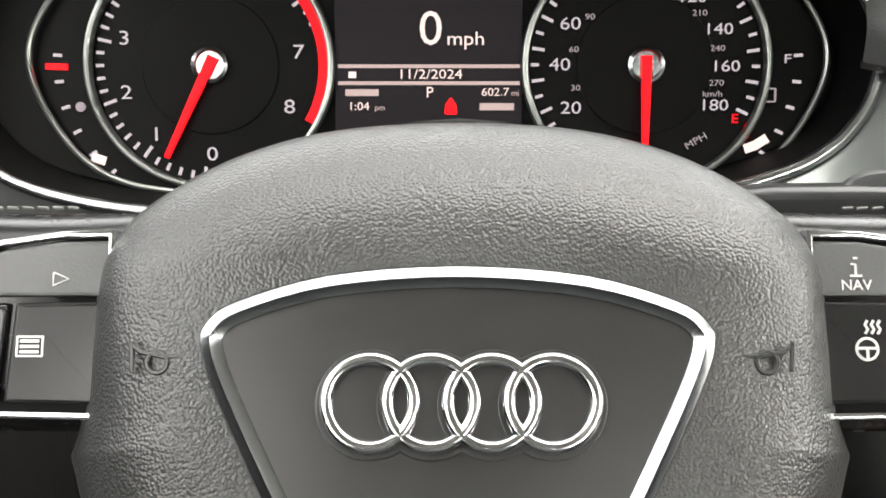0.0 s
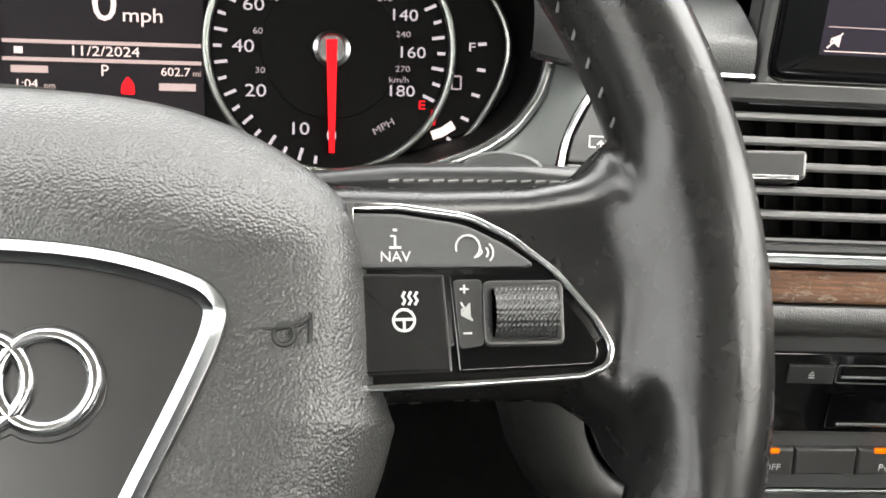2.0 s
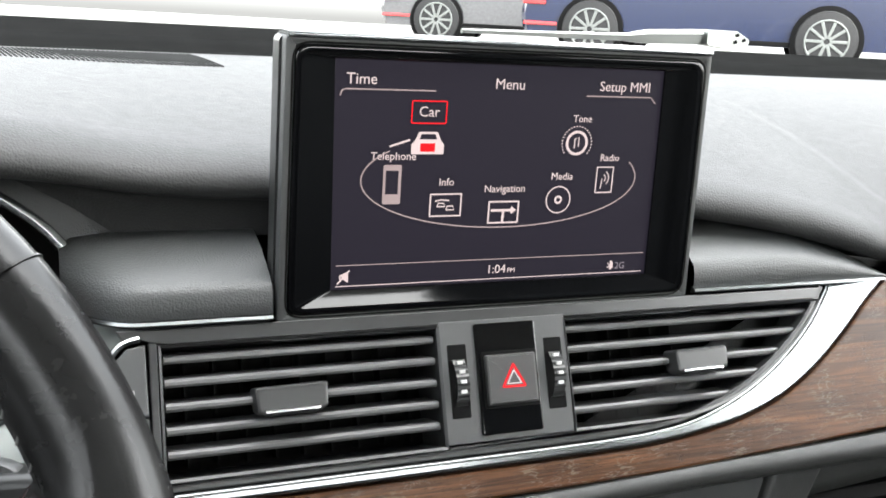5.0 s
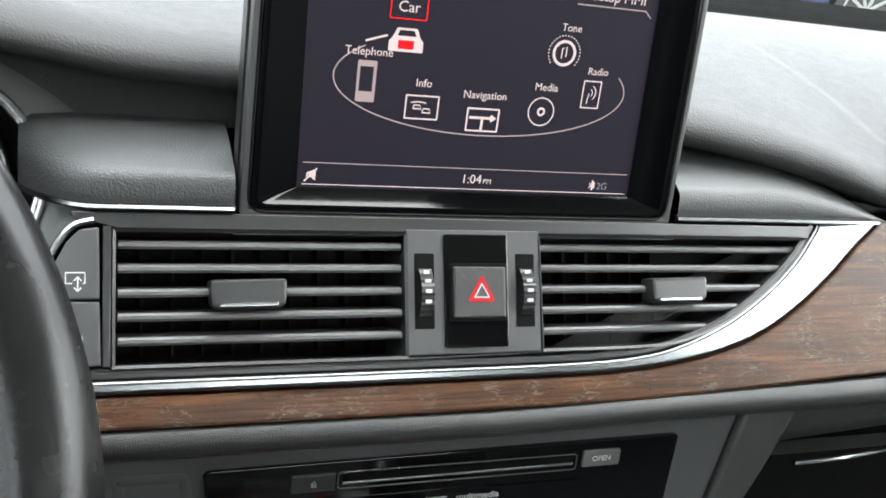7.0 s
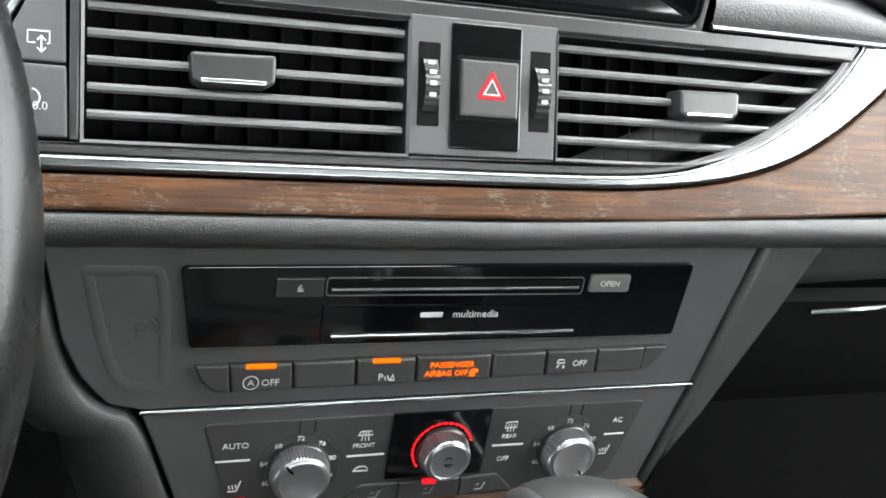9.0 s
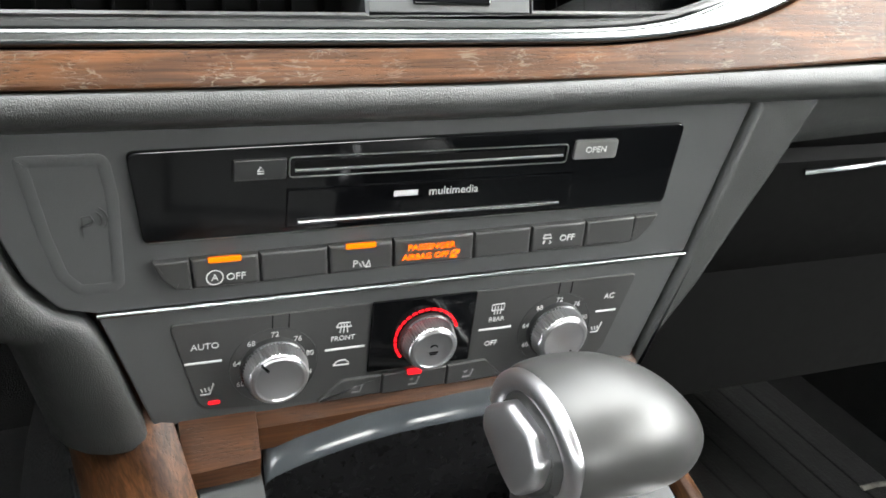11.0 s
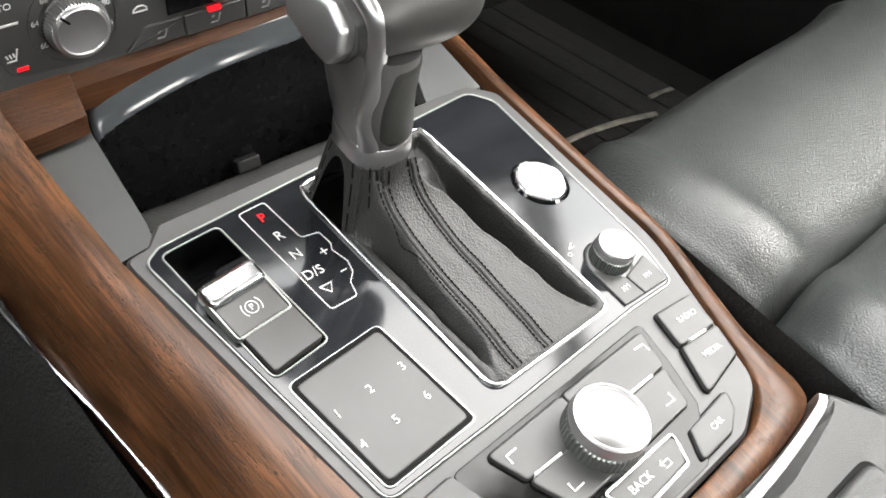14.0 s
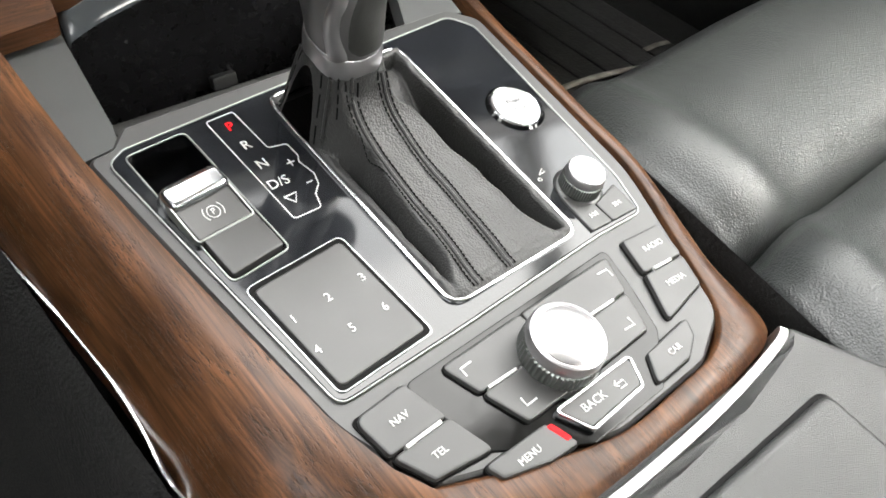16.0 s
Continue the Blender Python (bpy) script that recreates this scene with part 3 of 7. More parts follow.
wood_trim = thing("wood_trim", "brown open-pored walnut trim across the dashboard", "trim", VENTS)
upper = [(a[0] + 0.0006, a[1] - 0.0010) for a in OUTER[::-1]] + [(0.2440, 0.0375), (0.30, 0.041), (0.50, 0.047), (0.72, 0.05)]
lower = [(0.72, -0.030), (0.50, -0.036), (0.34, -0.0425), (0.24, -0.0470), (0.16, -0.0510), (0.08, -0.0540), (0.0, -0.0549), (-0.205, -0.0549)]
part("veneer", slab(upper + lower, -0.010, 0.0012, 0.0016), WOOD, wood_trim)

pad_strip = thing("pad_strip", "black grained padded strip below the wood", "trim", VENTS)
bm = bmesh.new()
rows = []
for k in range(27):
    u = -0.205 + k * 0.0356
    s = 0.0 if u < 0.02 else (u - 0.02) * 0.030 + max(0, u - 0.25) * 0.01
    e = max(0.0, u - 0.10) * 0.02
    rows.append([(u, v + s - (e if j > 2 else 0), w) for j, (v, w) in enumerate([(-0.0553, -0.012), (-0.0553, -0.001), (-0.0562, 0.0016), (-0.0590, 0.0028), (-0.0630, 0.0020), (-0.0662, -0.0008),
                                                         (-0.0680, -0.006), (-0.0690, -0.013), (-0.0690, -0.03)])])
loops(bm, rows, False, False, closed=False)
part("padding", bm, GRAINED, pad_strip)

# ---- air vents ----
RIGHT_EDGE = smooth_line([(0.1915, 0.0262), (0.1885, 0.0215), (0.176, 0.0085), (0.155, -0.0065), (0.134, -0.0178), (0.110, -0.0250), (0.085, -0.0270), (0.0335, -0.0272)], 5)


def edge_u(v):
    """How far the right vent's opening reaches at a height."""
    best = 0.19
    for a, b in zip(RIGHT_EDGE, RIGHT_EDGE[1:]):
        if b[1] <= v <= a[1]:
            best = a[0] + (b[0] - a[0]) * (a[1] - v) / max(1e-6, a[1] - b[1])
    return best


def slat_mesh(u0, u1, v, slant=0.0):
    bm = bmesh.new()
    prof = [(-0.0018, 0.0012), (-0.0008, 0.0024), (0.0006, 0.0026), (0.0016, 0.0018), (0.0022, -0.002), (0.0034, -0.016), (0.0022, -0.016), (-0.0012, -0.002)]
    loops(bm, [[(u, v + dv, w - 0.0045) for dv, w in prof] for u in (u0, u1)])
    return bm


def air_vent(side, label):
    vent = thing("air_vent", label, "air vent", VENTS, "dashboard air vents")
    if side < 0:
        outline = box2(-0.1605, -0.0285, -0.0362, 0.0262)
    else:
        outline = [(0.0325, 0.0262)] + [(p[0], p[1]) for p in RIGHT_EDGE]
    # near-black sheet closes the duct and paints in its inner shade
    part("duct", slab(outline, -0.032, -0.030, 0.0), DARK, vent, "near-black sheet standing for the shade deep in the duct")
    bm = bmesh.new()
    pts = ccw(outline)
    loops(bm, [[(x, y, -0.031) for x, y in pts], [(x, y, 0.0005) for x, y in pts], [(x, y, 0.0015) for x, y in inset(pts, -0.0012)], [(x, y, -0.004) for x, y in inset(pts, -0.0016)]], False, False)
    part("frame", bm, SATIN, vent)
    for v in (0.0212, 0.0112, 0.0010, -0.0090, -0.0190):
        u0, u1 = (-0.1595, -0.0370) if side < 0 else (0.0333, edge_u(v + 0.0005) - 0.0015)
        part("slat", slat_mesh(u0, u1, v), SLAT, vent)
    # upright guide vanes deep in the duct
    for k in range(9 if side < 0 else 6):
        u = (-0.150 if side < 0 else 0.042) + k * 0.0130
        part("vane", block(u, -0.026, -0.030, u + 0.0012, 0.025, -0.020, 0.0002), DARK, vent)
    c = -0.1070 if side < 0 else 0.1085
    tab = part("tab", slab(rounded([(c - 0.0165, 0.0062), (c + 0.0165, 0.0068), (c + 0.0160, -0.0040), (c + 0.0120, -0.0062), (c - 0.0120, -0.0066), (c - 0.0155, -0.0045)], 0.002), -0.006, 0.0048, 0.0016), SATIN, vent, "black thumb tab")
    part("tab_inlay", slab(rounded([(c - 0.0125, -0.0036), (c + 0.0125, -0.0034), (c + 0.0122, -0.0052), (c - 0.0122, -0.0054)], 0.0005), 0.0040, 0.0055, 0.0004), BRIGHT, tab, "bright metal inlay")
    return vent


air_vent(-1, "black slatted air vent with a metal-tipped tab")
air_vent(1, "black slatted air vent with a curved outer end")

# dark surround round the vents
vent_surround = thing("vent_surround", "dark satin panel that carries the air vents", "dashboard panel", VENTS)
part("upper_rail", slab([(-0.176, 0.0300), (-0.168, 0.0298), (-0.16, 0.0275), (-0.036, 0.0275), (0.032, 0.0275), (0.1925, 0.0275), (0.1975, 0.0340), (-0.178, 0.0345)], -0.02, 0.0006, 0.0008), SATIN, vent_surround)
part("lower_rail", slab(offset_line(INNER[:-2], 0.0030) + [(0.1940, 0.0285)] + [(a[0] + 0.0012, a[1] - 0.0012) for a in RIGHT_EDGE] + [(-0.036, -0.0297), (-0.1625, -0.0297), (-0.205, -0.0297)], -0.02, 0.0004, 0.0005), MATTE, vent_surround)
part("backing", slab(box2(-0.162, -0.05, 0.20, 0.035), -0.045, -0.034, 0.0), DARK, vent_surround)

# key block beside the left vent
key_block = thing("key_block", "two stacked charcoal keys with white symbols", "switch", VENTS)
KEY_A = rounded([(-0.1670, 0.0280), (-0.1665, -0.0017), (-0.1880, -0.0012), (-0.1858, 0.0085), (-0.1795, 0.0215), (-0.1745, 0.0268)], 0.0012)
KEY_B = rounded([(-0.1665, -0.0025), (-0.1658, -0.0285), (-0.1905, -0.0285), (-0.1882, -0.0020)], 0.0012)
key_up = part("key", slab(KEY_A, -0.01, 0.0022, 0.0010), MATTE, key_block)
key_low = part("key", slab(KEY_B, -0.01, 0.0022, 0.0010), MATTE, key_block)
part("metal_edge", tube(smooth_line([(-0.1690, 0.0308, 0.0), (-0.1765, 0.0285, 0.0005), (-0.1825, 0.0215, 0.001), (-0.1885, 0.0085, 0.001), (-0.1912, -0.0060, 0.001), (-0.1935, -0.0200, 0.001), (-0.1945, -0.0320, 0.0)], 5), 0.0016, 8), CHROME, key_block, "satin metal edge")
part("divider", block(-0.1655, -0.0290, -0.01, -0.1622, 0.0285, 0.0018, 0.0006), SATIN, key_block)
X0, Y0 = -0.1757, 0.0058
marks([[(X0 - 0.0012, Y0 - 0.0008), (X0 - 0.0038, Y0 - 0.0008), (X0 - 0.0038, Y0 + 0.0035), (X0 + 0.0035, Y0 + 0.0035), (X0 + 0.0035, Y0 - 0.0008), (X0 + 0.0026, Y0 - 0.0008)]], 0.0006, 0.0024, PRINT, key_up)
marks([[(X0 + 0.0008, Y0 + 0.0014), (X0 + 0.0008, Y0 - 0.0036)], [(X0 - 0.0006, Y0 + 0.0002), (X0 + 0.0008, Y0 + 0.0018), (X0 + 0.0022, Y0 + 0.0002)], [(X0 - 0.0006, Y0 - 0.0024), (X0 + 0.0008, Y0 - 0.0040), (X0 + 0.0022, Y0 - 0.0024)]], 0.0006, 0.0024, PRINT, key_up)
marks([arc2(-0.1785, -0.0145, 0.0032, -150, 80, 14), [(-0.1785, -0.0145), (-0.1800, -0.0122)]], 0.0006, 0.0024, PRINT, key_low)
lettering("0.0", 0.0030, -0.1752, -0.0175, 0.0024, PRINT, key_low)

# ---- hazard panel between the vents ----
hazard_panel = thing("hazard_panel", "charcoal panel with hazard switch and two vent wheels", "switch panel", VENTS)
part("plate", slab(rounded(box2(-0.0354, -0.0284, 0.0318, 0.0290), 0.0008), -0.02, 0.0010, 0.0006), MATTE, hazard_panel)
part("bezel", slab(rounded(box2(-0.0176, -0.0256, 0.0146, 0.0270), 0.0016), 0.0, 0.0022, 0.0007), GLOSS, hazard_panel, "glossy black bezel")
hz = part("hazard_key", slab(rounded(box2(-0.0140, -0.0120, 0.0124, 0.0118), 0.0012), 0.001, 0.0046, 0.0012), KEYCAP, hazard_panel, "soft black key with a red triangle")
part("recess", slab(rounded(box2(-0.0154, -0.0136, 0.0138, 0.0134), 0.0012), 0.001, 0.00245, 0.0002), DARK, hazard_panel)
TRI = [(-0.0070, -0.0042), (0.0066, -0.0044), (0.0000, 0.0078)]
part("triangle", frame_ring(rounded(TRI, 0.0008, 3), 0.0011, 0.0044, 0.0048, 0.0001), LIT_RED, hz, "red outline")
part("triangle", frame_ring(rounded([(-0.0042, -0.0026), (0.0040, -0.0027), (0.0000, 0.0044)], 0.0004, 3), 0.0007, 0.0044, 0.0048, 0.0001), PRINT, hz, "pale outline")
for c in (-0.0268, 0.0240):
    well = part("wheel_slot", slab(rounded(box2(c - 0.0050, -0.0165, c + 0.0046, 0.0180), 0.0008), 0.0, 0.0013, 0.0002), DARK, hazard_panel)
    bm = bmesh.new()
    rows = []
    for k in range(33):
        a = radians(-80 + 160 * k / 32)
        r = 0.0185 - (0.0004 if k % 2 else 0)
        rows.append([(c - 0.0032, r * 0.88 * math.sin(a), -0.0120 + r * math.cos(a)), (c + 0.0030, r * 0.88 * math.sin(a), -0.0120 + r * math.cos(a))])
    loops(bm, rows, False, False, closed=False)
    wheel = part("vent_wheel", bm, SATIN, hazard_panel, "ribbed black thumb wheel", smooth=False)
    for k in range(5):
        a = radians(-14 + 16 * k)
        y, z = 0.0190 * 0.88 * math.sin(a), -0.0118 + 0.0189 * math.cos(a)
        part("mark", block(c - 0.0015, y - 0.0008, z - 0.001, c + 0.0013, y + 0.0008, z + 0.0001, 0.0001), PRINT, wheel)

# ---- folding display ----
display = thing("display_screen", "raised black display screen showing a round menu", "screen", SCREEN)
part("back", slab(rounded([(-0.1100, -0.0455), (0.1090, -0.0455), (0.1070, 0.0805), (-0.1090, 0.0805)], 0.003), -0.016, -0.0045, 0.0), SATIN, display)
part("housing", frame_ring(rounded([(-0.1090, -0.0452), (0.1085, -0.0452), (0.1050, 0.0818), (-0.1078, 0.0818)], 0.003), 0.0048, -0.016, 0.0026, 0.0012), MATTE, display, "charcoal frame")
bm = bmesh.new()
outer_b = rounded([(-0.1052, -0.0418), (0.1047, -0.0418), (0.1013, 0.0782), (-0.1042, 0.0782)], 0.008)
inner_b = rounded([(-0.0845, -0.0310), (0.0825, -0.0310), (0.0800, 0.0722), (-0.0860, 0.0722)], 0.0006)
loops(bm, [[(x, y, z) for x, y in o] for o, z in ((ccw(outer_b), -0.003), (ccw(outer_b), 0.0020), (inset(ccw(outer_b), 0.0006), 0.0031), (inset(ccw(outer_b), 0.0018), 0.0036), (inset(ccw(outer_b), 0.0040), 0.0030), (ccw(inner_b), 0.0006), (ccw(inner_b), -0.001))], False, False)
part("bezel", bm, GLOSS, display, "glossy black border")
part("top_edge", slab([(-0.1072, 0.0802), (0.1044, 0.0802), (0.1044, 0.0830), (-0.1072, 0.0830)], -0.014, 0.0042, 0.0010), CHROME, display, "bright upper edge")
pane = part("screen_pane", slab(rounded([(-0.0850, -0.0315), (0.0830, -0.0315), (0.0805, 0.0727), (-0.0865, 0.0727)], 0.0006), -0.004, -0.0006, 0.0001), SCREEN_ON, display, "dim violet-black lit screen")
part("joint", frame_ring(inset(ccw(outer_b), -0.0009), 0.0009, -0.002, 0.0027, 0.0001), DARK, display)
part("foot", slab(rounded(box2(-0.1118, -0.0515, 0.1108, -0.0470), 0.001), -0.02, 0.0060, 0.0008), CHROME, display, "satin strip below the screen")
Z = -0.0004
ZT = 0.00005
for body, size, x, y in (("Time", 0.0052, -0.0735, 0.0638), ("Menu", 0.0052, -0.0025, 0.0632), ("Setup MMI", 0.0050, 0.0590, 0.0635), ("Car", 0.0050, -0.0415, 0.0500),
                         ("Telephone", 0.0038, -0.0573, 0.0300), ("Info", 0.0038, -0.0310, 0.0180), ("Navigation", 0.0038, -0.0010, 0.0145), ("Media", 0.0038, 0.0290, 0.0202),
                         ("Radio", 0.0036, 0.0545, 0.0292), ("Tone", 0.0037, 0.0372, 0.0480), ("1:04", 0.0046, -0.0022, -0.0250), ("PM", 0.0026, 0.0058, -0.0258)):
    lettering(body, size * 0.92, x, y, Z, LIT_PINK, display, thick=ZT)
lettering("2G", 0.0034, 0.0672, -0.0262, Z, LIT_DIM, display, thick=ZT)
for tab in ([(-0.0830, 0.0565), (-0.0822, 0.0590), (-0.0805, 0.0595), (-0.0390, 0.0595)], [(0.0380, 0.0590), (0.0740, 0.0590), (0.0770, 0.0560)]):
    marks([tab], 0.0006, Z, LIT_LINE, display, "tab_line", ZT)
marks([[(-0.0822, -0.0198), (0.0805, -0.0198)]], 0.0004, Z, LIT_LINE, display, "tab_line", ZT)
marks([[(-0.0820, -0.0296), (0.0805, -0.0296)]], 0.0004, Z, LIT_PINK, display, "tab_line", ZT)
ell = [(-0.0010 + 0.0712 * math.cos(radians(a)), 0.0192 + 0.0232 * math.sin(radians(a))) for a in range(145, 385, 5)]
marks([ell], 0.0006, Z, LIT_LINE, display, "menu_ring", ZT)
marks([[(-0.0500, 0.0375), (-0.0595, 0.0345)]], 0.0009, Z, LIT_PINK, display, "pointer", ZT)
part("frame_mark", frame_ring(rounded(box2(-0.0500, 0.0448, -0.0330, 0.0552), 0.0008), 0.0005, Z - ZT, Z + ZT, 0.00002), LIT_RED, display, "red box")
part("frame_mark", frame_ring(rounded(box2(-0.0388, 0.0018, -0.0228, 0.0128), 0.0006), 0.0007, Z - ZT, Z + ZT, 0.00002), LIT_PINK, display)
marks([[(-0.0350, 0.0066), (-0.0345, 0.0082), (-0.0318, 0.0082), (-0.0310, 0.0066), (-0.0350, 0.0066)], [(-0.0305, 0.0050), (-0.0300, 0.0068), (-0.0272, 0.0068), (-0.0265, 0.0050), (-0.0305, 0.0050)], [(-0.0362, 0.0092), (-0.0330, 0.0098), (-0.0290, 0.0094)]], 0.0006, Z, LIT_PINK, display, "icon", ZT)
part("frame_mark", frame_ring(rounded(box2(-0.0090, -0.0022, 0.0072, 0.0088), 0.0006), 0.0008, Z - ZT, Z + ZT, 0.00002), LIT_PINK, display)
marks([[(-0.0075, 0.0042), (0.0050, 0.0042)], [(-0.0010, 0.0042), (-0.0012, -0.0016)], [(0.0030, 0.0055), (0.0052, 0.0042), (0.0030, 0.0029)]], 0.0012, Z, LIT_PINK, display, "icon", ZT)
part("disc_mark", frame_ring(disc2(0.0280, 0.0088, 0.0068, 28), 0.0006, Z - ZT, Z + ZT, 0.00002), LIT_PINK, display)
part("disc_mark", frame_ring(disc2(0.0280, 0.0088, 0.0021, 18), 0.0010, Z - ZT, Z + ZT, 0.00002), LIT_PINK, display)
part("frame_mark", frame_ring(rounded(box2(0.0478, 0.0118, 0.0575, 0.0250), 0.0006), 0.0006, Z - ZT, Z + ZT, 0.00002), LIT_PINK, display)
marks([[(0.0508, 0.0140), (0.0514, 0.0190)], arc2(0.0512, 0.0192, 0.0020, -50, 60, 6), arc2(0.0512, 0.0192, 0.0038, -50, 60, 8)], 0.0005, Z, LIT_PINK, display, "icon", ZT)
part("disc_mark", frame_ring(disc2(0.0352, 0.0365, 0.0060, 28), 0.0013, Z - ZT, Z + ZT, 0.00002), LIT_PINK, display)
marks([arc2(0.0352, 0.0365, 0.0080, a, a + 5, 2) for a in range(-40, 220, 11)], 0.0006, Z, LIT_PINK, display, "icon", ZT)
marks([[(0.0340, 0.0340), (0.0340, 0.0385), (0.0362, 0.0392), (0.0362, 0.0348)]], 0.0006, Z, LIT_PINK, display, "icon", ZT)
part("frame_mark", slab(rounded(box2(-0.0618, 0.0082, -0.0532, 0.0262), 0.0008), Z - ZT, Z + ZT, 0.00002), LIT_LINE, display, "pale handset shape")
part("handset_glass", slab(box2(-0.0606, 0.0128, -0.0546, 0.0236), Z, Z + 0.0001, 0.00002), SCREEN_ON, display)
part("car_mark", slab(rounded([(-0.0492, 0.0310), (-0.0335, 0.0310), (-0.0335, 0.0355), (-0.0350, 0.0372), (-0.0368, 0.0412), (-0.0458, 0.0412), (-0.0476, 0.0372), (-0.0492, 0.0355)], 0.0006), Z - ZT, Z + ZT, 0.00002), LIT_PINK, display, "small pale car shape")
part("car_mark", slab(rounded(box2(-0.0450, 0.0322, -0.0378, 0.0360), 0.0005), Z, Z + 0.0001, 0.00002), LIT_RED, display, "red grille shape")
part("car_mark", slab([(-0.0456, 0.0378), (-0.0370, 0.0378), (-0.0380, 0.0402), (-0.0446, 0.0402)], Z, Z + 0.0001, 0.00002), SCREEN_ON, display)
marks([[(-0.0800, -0.0262), (-0.0780, -0.0262), (-0.0765, -0.0278), (-0.0765, -0.0228), (-0.0780, -0.0246), (-0.0800, -0.0246), (-0.0800, -0.0262)], [(-0.0812, -0.0284), (-0.0756, -0.0222)]], 0.0007, Z, LIT_PINK, display, "icon", ZT)
marks([[(0.0600, -0.0246), (0.0630, -0.0270), (0.0616, -0.0282), (0.0616, -0.0232), (0.0630, -0.0244), (0.0600, -0.0270)]], 0.0005, Z, LIT_PINK, display, "icon", ZT)


# ---- centre stack ----
stack = thing("centre_stack", "matte charcoal centre stack panel with a metal line", "dashboard panel", STACK)
part("upper_panel", slab(rounded([(-0.177, 0.064), (-0.1692, 0.0146), (-0.1620, -0.0040), (-0.1510, -0.0180), (-0.1372, -0.0216), (0.1404, -0.0196), (0.1580, 0.064)], [0, 0.02, 0.012, 0.008, 0.002, 0.002, 0]), -0.03, 0.0, 0.0008), MATTE, stack)
part("lower_panel", slab(rounded([(-0.1372, -0.0238), (0.1400, -0.0216), (0.1232, -0.0855), (-0.1172, -0.0838)], [0.001, 0.001, 0.004, 0.004]), -0.03, -0.0004, 0.0010), MATTE, stack)
part("metal_line", tube([(-0.1378, -0.0228, 0.0004), (0.0, -0.0218, 0.0004), (0.1408, -0.0207, 0.0004)], 0.0011, 12), CHROME, stack, "thin satin metal line")
hollow = [(-0.1625, 0.0476), (-0.1560, 0.0476), (-0.1300, 0.0476), (-0.1270, 0.030), (-0.1262, -0.0120), (-0.1440, -0.0120), (-0.1510, -0.004), (-0.1560, 0.014)]
part("key_hollow", frame_ring(rounded(hollow, 0.006), 0.0045, -0.004, 0.0002, 0.0001), MATTE, stack, "shallow rounded hollow")
marks([[(-0.1405, 0.0135), (-0.1405, 0.0220), (-0.1375, 0.0222), (-0.1365, 0.0200), (-0.1378, 0.0182), (-0.1402, 0.0180)], arc2(-0.1370, 0.0205, 0.0035, -40, 60, 6), arc2(-0.1370, 0.0205, 0.0055, -40, 60, 6)], 0.0007, 0.0003, SATIN, stack, "key_mark", label="embossed dark key symbol")

side_pad = thing("side_pad", "black grained side pad of the centre stack", "knee pad", STACK)
pad_pts = [(0.1595, 0.066), (0.1975, 0.064), (0.1800, 0.0220), (0.1680, -0.0040), (0.1530, -0.0380), (0.1370, -0.0660), (0.1270, -0.0900), (0.1250, -0.0860), (0.1420, -0.0200)]
part("padding", slab(rounded(pad_pts, [0, 0, 0.01, 0.02, 0.02, 0.01, 0.002, 0.002, 0.001]), -0.10, 0.0035, 0.004, steps=4), GRAINED, side_pad)
knee_pad = thing("side_pad", "black grained knee pad that rolls back beside the stack", "knee pad", STACK)
pad_line = smooth_line([(-0.1790, 0.070, 0), (-0.1760, 0.045, 0), (-0.1715, 0.0146, 0), (-0.1645, -0.0060, 0), (-0.1540, -0.0185, 0), (-0.1420, -0.0250, 0), (-0.1345, -0.0400, 0), (-0.1270, -0.0640, 0), (-0.1200, -0.0860, 0), (-0.1185, -0.0920, 0)], 5)
bm = bmesh.new()
rows = []
for k, (u, v, _) in enumerate(pad_line):
    f = k / (len(pad_line) - 1)
    way = Vector((-1.0, -0.15 - 0.55 * math.sin(math.pi * min(1.0, f * 1.5)) * (1 if f < 0.67 else 0), 0)).normalized()
    wide = 1.0 + 0.35 * f
    drop = 0.016 * soft_step(0.93, 1.0, f)
    rows.append([(u + way.x * d * wide, v + way.y * d * wide, w - drop) for d, w in ((-0.0005, -0.006), (0.0, 0.0015), (0.0012, 0.0034), (0.006, 0.0042), (0.013, 0.0030), (0.020, -0.0015), (0.026, -0.009), (0.031, -0.021), (0.034, -0.045), (0.036, -0.11))])
loops(bm, rows, False, False, closed=False)
part("padding", bm, GRAINED, knee_pad, sharp=70)

# ---- radio ----
radio = thing("disc_player", "glossy black disc player with slot and flap", "radio", STACK)
part("fascia", slab(rounded([(-0.1240, 0.0480), (-0.1190, 0.0096), (0.1188, 0.0108), (0.1206, 0.0507)], 0.003), -0.005, 0.0022, 0.0008), GLOSS, radio)
eject = part("eject_key", slab(rounded(box2(-0.0850, 0.0345, -0.0642, 0.0434), 0.0006), 0.001, 0.0034, 0.0005), SATIN, radio)
marks([[(-0.0757, 0.0386), (-0.0733, 0.0386), (-0.0745, 0.0404), (-0.0757, 0.0386)], [(-0.0758, 0.0376), (-0.0732, 0.0376)]], 0.0004, 0.0036, PRINT, eject)
part("slot", slab(rounded(box2(-0.0608, 0.0384, 0.0592, 0.0418), 0.0008), 0.001, 0.0026, 0.0001), DARK, radio)
part("slot_frame", frame_ring(rounded(box2(-0.0632, 0.0345, 0.0614, 0.0436), 0.0022), 0.0005, 0.001, 0.0027, 0.0001), BEZEL, radio, "hairline edge of the slot")
# two silver rods added as the highlights on the slot and fascia edges
part("slot_glint", tube([(-0.0605, 0.0376, 0.0022), (0.0590, 0.0382, 0.0022)], 0.0008, 10), BEZEL, radio, "thin silver rod in place of the slot edge highlight")
